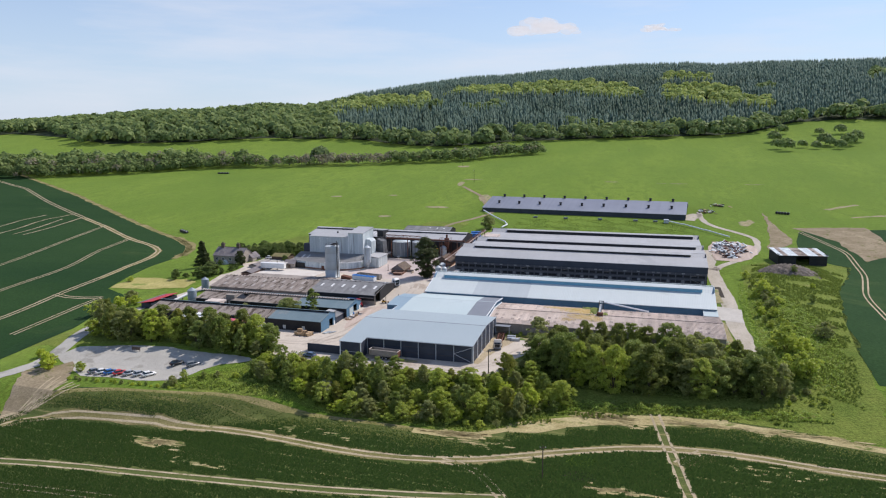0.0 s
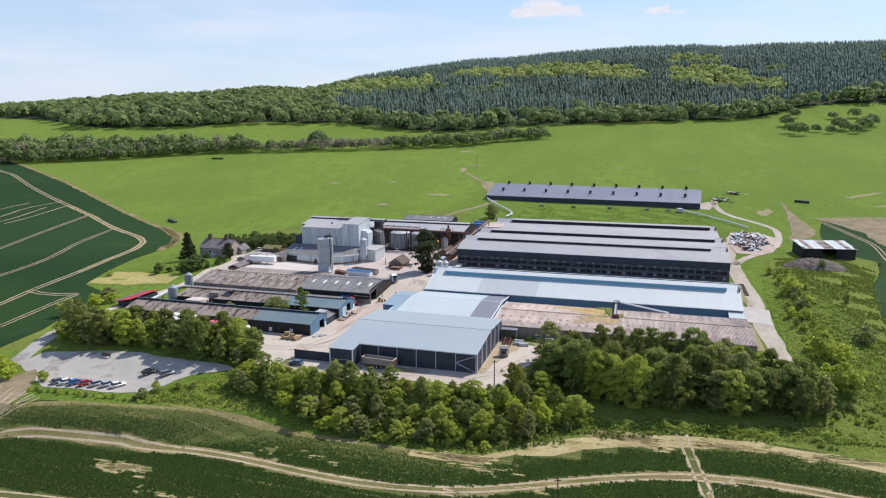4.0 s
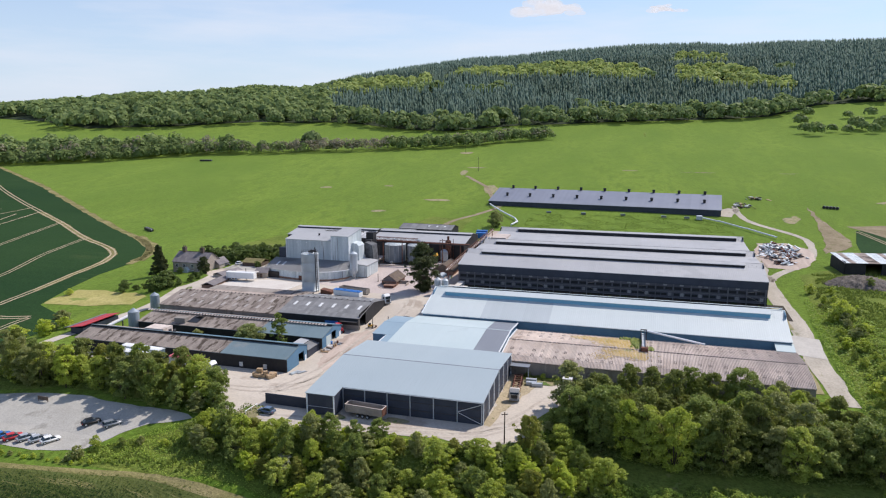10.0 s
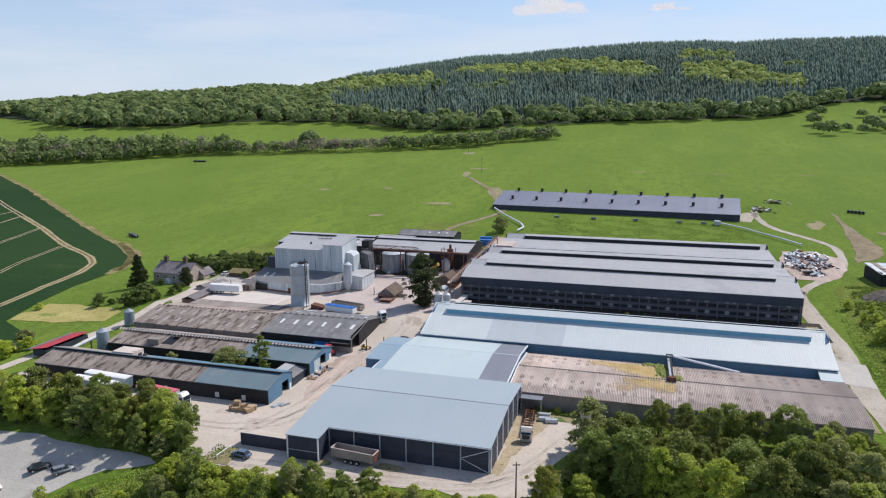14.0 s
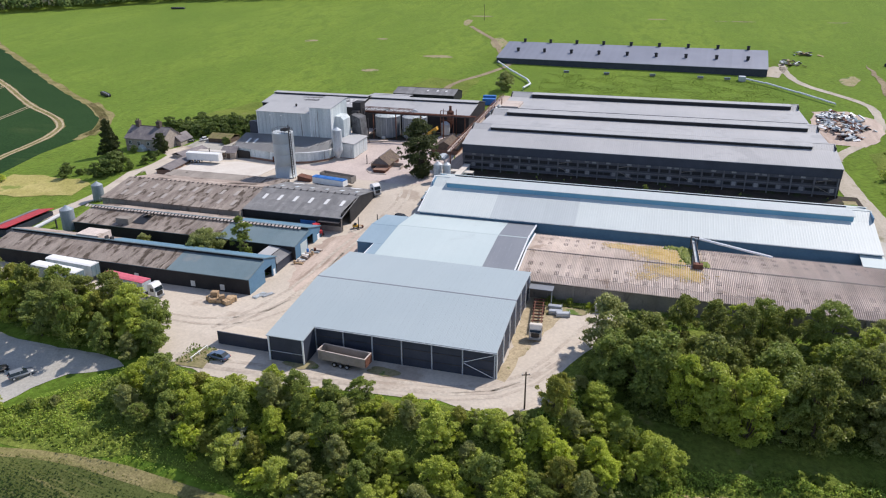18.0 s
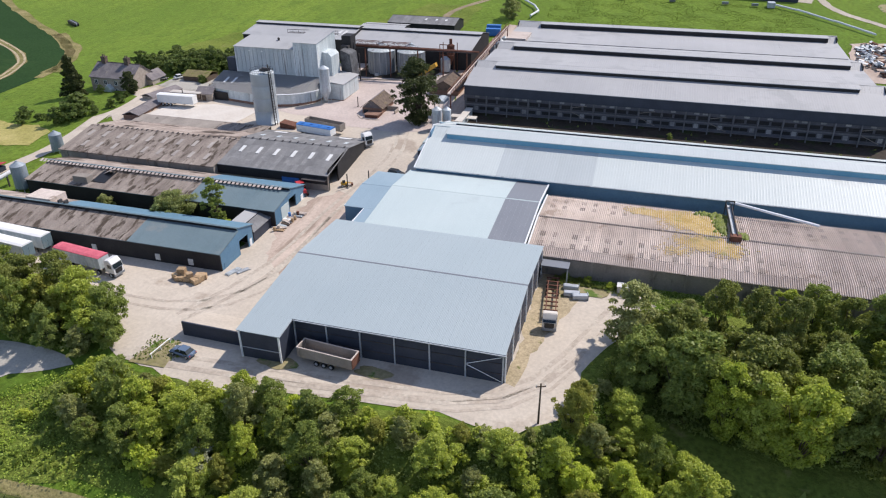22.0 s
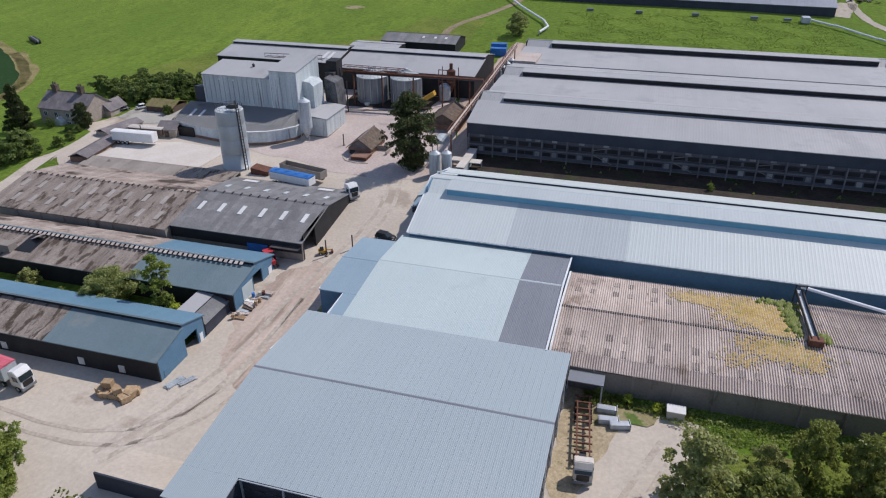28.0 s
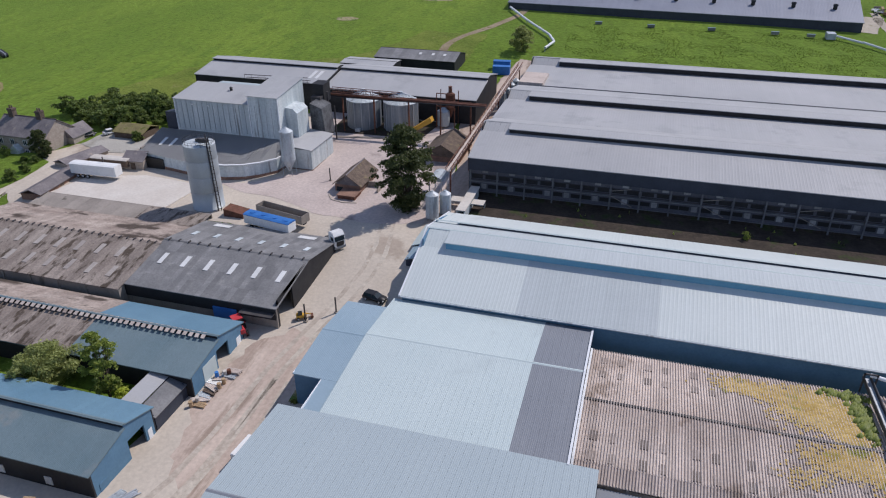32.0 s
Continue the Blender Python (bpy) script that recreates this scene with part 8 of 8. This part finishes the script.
spread_copies(LAUREL, scatter([(-122, 133), (-102, 122), (-93, 128), (-84, 130), (-82, 146), (-112, 143)], 3.6, 74, 1.0, 1.7) + [(-113, 101.5, 0.7), (-101, 126, 1.3), (-109.6, 126, 1.2), (-98.7, 134, 1.2), (-96, 143, 1.5), (-104, 132, 1.4), (-92, 138, 1.4), (-104, 78, 2.0), (-107, 75, 1.3), (-119.8, 75.1, 1.1), (-122.3, 79.3, 1.1), (-116, 78, 0.8), (-98, 88, 0.9), (-100, 83, 1.0), (-98.6, 93, 0.7), (-101, 98.5, 0.6), (-103, 80.5, 1.2), (-88, 148, 1.2), (-94, 152, 1.1), (-86, 118, 0.8), (-104, 98, 0.6), (-107, 84, 2.0), (-110, 86, 1.5)], 12)
BUSH_AT = ((-3, 4.5), (223, -24.6))
NEAT = [tree_kind("tree", "dark evergreen tree standing in the mill yard", 17.5, 12.5, M["needle_yard"], 40, 30, 20000, 0.5, 0.02), tree_kind("conifer", "tall dark cypress beside the farmhouse", 12.5, 6.6, M["needle_yard"], 41, 30, 12000, 0.72, 0.01, cone=True), tree_kind("tree", "slender birch between two sheds", 11.5, 5.2, M["leaf_dark"], 42, 14, 8000, 0.32, 0.1), tree_kind("tree", "broad rounded olive-green willow between two sheds", 7.0, 10, M["willow"], 43, 24, 20000, 0.3, 0.03), tree_kind("bush", "broad grey-green willow bush behind the poultry houses", 8, 10.5, M["willow"], 45, 18, 12000, 0.4, 0.03), tree_kind("bush", "white-flowering hawthorn in the tree belt", 4.2, 4.6, M["blossom"], 46, 10, 3600, 0.36, 0.05), tree_kind("bush", "dark rounded evergreen beside the farmhouse", 7, 6, M["needle_yard"], 44, 16, 6000, 0.45, 0.02)]
for model, x, y in zip(NEAT, (-3.4, -121, -28, -38.4, *BUSH_AT[0], -101.6), (98.6, 99, 33.8, 33.4, *BUSH_AT[1], 102)):
    spread_copies([model], [(x, y, 1.0)], 3)


# ---- hedges, copses and the wooded hill ----
def far_wood(name, label, spots, material, rng, per=34, size=2.6, cone=False):
    """Many far trees in one mesh. spots: x, y, height, width."""
    spots = np.asarray(spots, float)
    n = len(spots)
    z = ground(spots[:, 0], spots[:, 1])
    if cone:
        tiers = np.array([(0.05, 0.45), (0.36, 0.33), (0.68, 0.19)])
        verts, faces, k = [], [], 0
        for lo, r in tiers:
            t = rng.uniform(0, 6.28, n)
            for j in range(4):
                a = t + 2 * np.pi * j / 4
                rr = r * spots[:, 3] * rng.uniform(0.75, 1.25, n)
                verts.append(np.stack([spots[:, 0] + rr * np.cos(a), spots[:, 1] + rr * np.sin(a), z + spots[:, 2] * (lo + rng.uniform(-0.04, 0.04, n))], 1))
            verts.append(np.stack([spots[:, 0], spots[:, 1], z + spots[:, 2] * min(lo + 0.45, 1.0)], 1))
            base = len(verts) - 5
            for j in range(4):
                faces.append(np.stack([(base + j) * n + np.arange(n), (base + (j + 1) % 4) * n + np.arange(n), (base + 4) * n + np.arange(n)], 1))
        me = raw_mesh(name, np.concatenate(verts), np.concatenate(faces), material, True)
    else:
        centre = np.repeat(np.stack([spots[:, 0], spots[:, 1], z + spots[:, 2] * 0.48], 1), per, 0)
        reach = np.repeat(np.stack([spots[:, 3] * 0.5, spots[:, 3] * 0.5, spots[:, 2] * 0.5], 1), per, 0)
        way = rng.normal(size=(n * per, 3))
        way /= np.linalg.norm(way, axis=1, keepdims=True)
        way[:, 2] = np.where(way[:, 2] < -0.3, -way[:, 2], way[:, 2])
        centre = centre + way * reach * rng.uniform(0.7, 1.08, (n * per, 1))
        face = way + rng.normal(scale=0.28, size=way.shape)
        face /= np.linalg.norm(face, axis=1, keepdims=True)
        side = np.cross(face, rng.normal(size=way.shape))
        side /= np.linalg.norm(side, axis=1, keepdims=True)
        up = np.cross(face, side)
        s = size * rng.uniform(0.6, 1.3, (n * per, 1)) * np.repeat(spots[:, 3:4] / 9, per, 0)
        verts = np.stack([centre - side * s * 0.5, centre + up * s * 0.5 + face * s * 0.15, centre + side * s * 0.5, centre - up * s * 0.5 + face * s * 0.1], 1).reshape(-1, 3)
        q = np.arange(n * per)[:, None] * 4
        me = raw_mesh(name, verts, np.concatenate([q + [0, 1, 2], q + [0, 2, 3]]).reshape(-1, 3), material)
    return tagged(new(name, me), label, "trees", kind="stuff")


rng = np.random.default_rng(11)


def along(points, gap, jitter, height, width):
    out = []
    for p, q in zip(points, points[1:]):
        n = max(1, int(math.dist(p, q) / gap))
        for k in range(n):
            t = (k + rng.uniform(0, 1)) / n
            s = rng.uniform(0.6, 1.25)
            out.append((p[0] + (q[0] - p[0]) * t + rng.normal() * jitter, p[1] + (q[1] - p[1]) * t + rng.normal() * jitter, height * s, width * s))
    return out


HEDGE = [(-560, 372), (-515, 382), (-471, 398), (-423, 418), (-385, 450), (-338, 476), (-277, 486), (-222, 500), (-170, 520), (-106, 545), (-68, 590), (-27, 612)]
hedge = np.array(along(HEDGE, 1.9, 4, 11, 10) + along([(p[0] - 8, p[1] + 14) for p in HEDGE], 4, 5, 11, 11) + along([(p[0] - 12, p[1] + 24) for p in HEDGE[:6]], 3, 9, 16, 14))
bare_ones = rng.uniform(size=len(hedge)) < np.where((hedge[:, 0] > -300) & (hedge[:, 0] < -180), 0.8, 0.18)
far_wood("hedgerow", "overgrown leafy hedgerow along the pasture", hedge[~bare_ones], M["far_hedge"], rng, 70, 2.0)
far_wood("hedgerow", "half-bare grey-brown hedgerow trees", hedge[bare_ones], M["hedge_bare"], rng, 60, 1.5)
far_wood("left_copse", "leafy copse at the end of the hedgerow", along([(-640, 400), (-560, 420), (-500, 440), (-430, 470)], 1.6, 20, 16, 14), M["far_oak_haze"], rng, 60, 2.4)

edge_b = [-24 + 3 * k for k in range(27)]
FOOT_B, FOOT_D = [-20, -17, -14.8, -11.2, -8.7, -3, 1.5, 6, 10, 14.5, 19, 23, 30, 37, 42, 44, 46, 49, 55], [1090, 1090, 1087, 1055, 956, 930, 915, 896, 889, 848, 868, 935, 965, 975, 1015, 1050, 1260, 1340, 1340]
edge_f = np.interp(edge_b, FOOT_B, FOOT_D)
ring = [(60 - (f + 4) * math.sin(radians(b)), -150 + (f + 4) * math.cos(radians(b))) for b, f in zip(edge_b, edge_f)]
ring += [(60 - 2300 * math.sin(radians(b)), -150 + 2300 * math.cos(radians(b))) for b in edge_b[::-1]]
# near-black sheet that paints the shade between the far trees
sheet("forest_floor", [ring], M["forest_floor"], 0.4, "floor of the hill wood, tree shade put into its dark colour", "forest floor")
n = 46000
bearing, far = rng.uniform(-24, 54, n), np.sqrt(rng.uniform(800**2, 2050**2, n))
foot = np.interp(bearing, FOOT_B, FOOT_D)
px, py = 60 - far * np.sin(np.radians(bearing)), -150 + far * np.cos(np.radians(bearing))
keep = far > foot + 6 * np.sin(bearing * 2.1)
bearing, far, foot, px, py = (v[keep] for v in (bearing, far, foot, px, py))
patch = np.array([noise.noise((x * 0.0042, y * 0.0065, 0.3)) + 0.4 * noise.noise((x * 0.015, y * 0.015, 7)) for x, y in zip(px, py)])
fray = np.array([noise.noise((x * 0.02, y * 0.02, 4)) for x, y in zip(px, py)])
light = np.zeros(len(px), bool)
for glade in ([(-309, 1240), (-207, 1310), (-93, 1330), (-24, 1315), (40, 1226), (60, 1142), (54, 1065), (-9, 1102), (-116, 1150), (-290, 1140)], [(-520, 1100), (-414, 1130), (-326, 1138), (-285, 1016), (-349, 948), (-390, 887)], [(115, 1225), (178, 1235), (226, 1175), (264, 1045), (276, 966), (267, 925), (226, 978), (177, 1005), (112, 1045)], [(106, 1399), (205, 1391), (198, 1294), (106, 1286)]):
    ox, oy = px + 14 * fray, py + 22 * fray
    for p, q in zip(glade, glade[1:] + glade[:1]):
        light ^= ((p[1] > oy) != (q[1] > oy)) & (ox < (q[0] - p[0]) * (oy - p[1]) / (q[1] - p[1] + 1e-9) + p[0])
conifer = (far > foot + 40 + 16 * np.sin(bearing * 3)) & ~light & (patch < 0.5) & (bearing < 23.5 + 4 * patch)
size = rng.uniform(0.8, 1.25, len(far))
cs = np.stack([px, py, 20 * size, 7.2 * size], 1)
bs = np.stack([px, py, 17 * size, 19 * size], 1)
thin_out = rng.uniform(size=len(far)) < 0.19
# the farthest and some other conifers get the bluer, haze-tinted colour
hazy_blue = (fray + 0.8 * patch > 0.12) | (bearing < -9) | (far > 1480)
far_wood("conifer_wood", "dark conifer plantation on the hillside, haze put into its colour", cs[conifer & ~hazy_blue], M["needle_haze"], rng, cone=True)
far_wood("conifer_wood", "conifers on the upper hillside, tinted blue-green for haze", cs[conifer & hazy_blue], M["needle_blue_haze"], rng, cone=True)
far_wood("broadleaf_wood", "fresh green broadleaf wood on the hill", bs[~conifer & light & thin_out], M["far_light"], rng, 52, 2.7)
far_wood("broadleaf_wood", "green broadleaf wood along the foot of the hill", bs[~conifer & ~light & thin_out], M["far_oak_haze"], rng, 52, 2.7)
FRINGE = [(60 - (f - 4) * math.sin(radians(b)), -150 + (f - 4) * math.cos(radians(b))) for b, f in zip(np.arange(-12, 42, 2.0), np.interp(np.arange(-12, 42, 2.0), FOOT_B, FOOT_D))]
far_wood("woodland_edge", "round-headed oaks along the edge of the hill wood", along(FRINGE, 9, 4, 15, 16), M["far_oak_haze"], rng, 120, 1.9)

for k, (x, y) in enumerate(((227.5, 672), (235, 655), (256, 688), (233, 732), (252, 799), (268, 676), (283, 706), (287, 696), (292, 676), (307, 704), (292, 785), (317, 791), (320, 728))):
    h = 12 + 3 * math.sin(k * 2.3)
    far_wood("field_tree", "round leafy tree in the far pasture", [(x, y, h, h * 1.15), (x + 3, y + 2, h * 0.8, h * 0.8)], M["far_oak_haze"], rng, 170, 1.7)
far_wood("field_tree", "lone round tree in the far strip of pasture", [(-257, 512, 19, 19)], M["far_oak_haze"], rng, 420, 2.0)
far_wood("field_tree", "single thin bush in the middle of the pasture", [(68, 622, 7, 4)], M["leaf_bare"], rng, 50, 1.4)


# long grass and weeds round the tree belts
def tufts(name, label, areas, count, seed, tall, material, gaps=-0.9):
    r, verts, faces = np.random.default_rng(seed), [], []
    for poly in areas:
        xs, ys = [p[0] for p in poly], [p[1] for p in poly]
        x, y = r.uniform(min(xs), max(xs), count), r.uniform(min(ys), max(ys), count)
        inside = np.zeros(count, bool)
        for p, q in zip(poly, poly[1:] + poly[:1]):
            inside ^= ((p[1] > y) != (q[1] > y)) & (x < (q[0] - p[0]) * (y - p[1]) / (q[1] - p[1] + 1e-9) + p[0])
        x, y = x[inside], y[inside]
        patchy = np.sin(x * 0.31 + 1.3 * np.sin(y * 0.23)) + np.sin(y * 0.41 + x * 0.17) > gaps
        x, y = x[patchy], y[patchy]
        z = ground(x, y)
        for k in range(3):
            t, h = r.uniform(0, 6.28, len(x)), tall * r.uniform(0.4, 1.3, len(x))
            w = h * 0.55
            a = np.stack([x - w * np.cos(t), y - w * np.sin(t), z], 1)
            b = np.stack([x + w * np.cos(t), y + w * np.sin(t), z], 1)
            c = np.stack([x + r.normal(scale=0.3, size=len(x)) * h, y + r.normal(scale=0.3, size=len(x)) * h, z + h], 1)
            base = sum(len(v) for v in verts)
            verts += [a, b, c]
            i = np.arange(len(x))
            faces.append(np.stack([base + i, base + len(x) + i, base + 2 * len(x) + i], 1))
    return tagged(new(name, raw_mesh(name, np.concatenate(verts), np.concatenate(faces), material)), label, "weeds", kind="stuff")


def brush(name, label, area, count, seed, tall, size, material, clump=0.25):
    """Low tangled leaves heaped over an area, higher here and there."""
    r = np.random.default_rng(seed)
    xs, ys = [p[0] for p in area], [p[1] for p in area]
    x, y = r.uniform(min(xs), max(xs), count), r.uniform(min(ys), max(ys), count)
    inside = np.zeros(count, bool)
    for p, q in zip(area, area[1:] + area[:1]):
        inside ^= ((p[1] > y) != (q[1] > y)) & (x < (q[0] - p[0]) * (y - p[1]) / (q[1] - p[1] + 1e-9) + p[0])
    x, y = x[inside], y[inside]
    swell = 0.5 + 0.28 * np.sin(x * 1.3 * clump * 4 + 2 * np.sin(y * 0.7)) + 0.22 * np.sin(y * 1.7 * clump * 4 + x * 0.5)
    n = len(x)
    centre = np.stack([x, y, ground(x, y) + 0.1 + tall * np.clip(swell, 0.05, 1) * r.uniform(0.5, 1.0, n)], 1)
    face = np.stack([r.normal(scale=0.6, size=n), r.normal(scale=0.6, size=n), np.full(n, 0.8)], 1)
    face /= np.linalg.norm(face, axis=1, keepdims=True)
    side = np.cross(face, r.normal(size=(n, 3)))
    side /= np.linalg.norm(side, axis=1, keepdims=True)
    up, s = np.cross(face, side), size * r.uniform(0.6, 1.4, (n, 1))
    verts = np.stack([centre - side * s * 0.5, centre + up * s * 0.7, centre + side * s * 0.5], 1).reshape(-1, 3)
    return tagged(new(name, raw_mesh(name, verts, np.arange(n * 3).reshape(-1, 3), material)), label, "brambles", kind="stuff")


brush("undergrowth", "tangled brambles under the trees", BELT_C, 26000, 15, 1.6, 0.4, M["leaf_dark"])
# dark leaves here paint the shadow below the tall trees
brush("undergrowth", "ivy and brambles under the tall trees, coloured dark for shade", BELT_E, 22000, 16, 1.4, 0.45, M["leaf_dark"])
brush("undergrowth", "brambles under the trees by the car park", BELT_W, 14000, 17, 1.4, 0.4, M["leaf_dark"])
brush("brambles", "bright green brambles on the bank between the trees", [(50, -9), (54, -1), (60, 1), (66, -4), (73, -8), (84, -7.4), (100, -5.6), (124, -3), (136, 0), (138, -5), (120, -7.5), (100, -7.6), (90, -9), (80, -11.6), (70, -16), (66, -10), (58, -9)], 30000, 18, 1.5, 0.34, M["bramble"])
brush("brambles", "green nettles along the foot of the trees", [(-44, -33), (-22, -24), (-4, -28), (12, -30), (24, -31), (36, -30), (48, -28), (57, -23), (70, -15.5), (60, -25), (50, -31), (36, -31.4), (18, -31), (-1, -30.4), (-19, -34)], 16000, 19, 0.9, 0.3, M["bramble"])
brush("brambles", "weedy bank between the car park and the trees", [(-44, -33), (-40, -28), (-30, -18), (-24, -13), (-19, -15), (-21, -21), (-24, -30), (-34, -34)], 9000, 20, 0.8, 0.3, M["bramble"])
# dark weeds, their colour also widening the wall's shadow on the strip
brush("brambles", "weeds filling the strip beside the old shed wall", [(53, 33), (53, 30.4), (64, 27), (80, 28.5), (116, 30), (116, 33)], 9000, 21, 0.9, 0.32, M["leaf_dark"])
brush("brambles", "nettles and willowherb on the grass bank", [(127, 30), (132, 20), (146, 10), (152, 40), (150, 70), (140, 100), (130, 120), (127, 90)], 24000, 22, 1.3, 0.42, M["bramble"])
tufts("weeds", "tall rough grass and nettles round the trees", [ROUGH, [(-46, -34), (-20, -33), (-2, -28), (16, -29.5), (38, -30), (50, -31), (58, -25), (94, -10), (130, -9), (128, 0), (60, -8), (0, -18), (-30, -20)]], 9000, 5, 0.75, M["weed"])
# dark leaf colour, to match the shade painted into the strip
tufts("weeds", "straggling weeds in the shaded strip between sheds", [[(14, 95), (121, 95), (121, 109), (14, 109)]], 40, 26, 0.7, M["leaf_dark"])
tufts("weeds", "lumpy rough grass between the poultry houses", [[(12, 214), (117, 212), (119, 258), (60, 262), (10, 258)]], 12000, 27, 0.22, M["grass_tuft"], -0.4)
tufts("weeds", "tufts of grass on the island by the white rail", [[(-17, -10), (-9, -8.4), (-11, -4), (-17, -3.6)]], 420, 29, 0.3, M["weed"], -3)
tufts("weeds", "nettles along the foot of the old shed wall", [[(44.6, 30.6), (60, 30.8), (60, 33), (44.6, 33.2)], [(-1.8, 40), (-0.9, 40), (-1.2, 50), (-2.2, 48)]], 900, 28, 0.6, M["weed"])
tufts("weeds", "long grass on the bank east of the farm road", [[(131, 20), (150, 5), (156, 50), (166, 108), (176, 144), (166, 166), (140, 160), (134, 110)]], 16000, 6, 0.6, M["weed"])


# small fair-weather clouds far behind the hill
def cloud_bank(label, left, right, high, seed):
    """A flat-based heap of thin overlapping puffs between two far points."""
    r = np.random.default_rng(seed)
    m = bpy.data.materials.get("cloud") or bpy.data.materials.new("cloud")
    m.use_nodes = True
    n, l = m.node_tree.nodes, m.node_tree.links
    if "Emission" not in n:
        glow, clear, mix = n.new("ShaderNodeEmission"), n.new("ShaderNodeBsdfTransparent"), n.new("ShaderNodeMixShader")
        glow.inputs[0].default_value, glow.inputs[1].default_value, mix.inputs[0].default_value = (0.93, 0.95, 1.0, 1), 0.82, 0.3
        l.new(clear.outputs[0], mix.inputs[1])
        l.new(glow.outputs[0], mix.inputs[2])
        l.new(mix.outputs[0], n["Material Output"].inputs[0])
    bm = bmesh.new()
    for k in range(26):
        t = r.beta(2.2, 1.8)
        top = high * math.sin(math.pi * min(max(t, 0.05), 0.95)) * r.uniform(0.15, 0.9)
        s = high * r.uniform(0.16, 0.4)
        p = Vector(left).lerp(Vector(right), t) + Vector((r.normal() * 30, r.normal() * 30, top * 0.7))
        bmesh.ops.create_icosphere(bm, subdivisions=2, radius=s, matrix=Matrix.Translation(p) @ Matrix.Diagonal((1.5, 1.5, 0.62, 1)))
    for v in bm.verts:
        v.co += Vector(noise.noise_vector(v.co * 0.02)) * high * 0.08
    ob = new("backdrop_cloud", mesh_of(bm, "backdrop_cloud", m))
    return tagged(ob, label, "cloud", kind="structure")


cloud_bank("small white heaped cloud above the hill", (-790, 4169, 675), (-320, 4244, 668), 125, 1)
cloud_bank("thin white cloud above the hill", (10, 4260, 672), (185, 4261, 665), 52, 2)
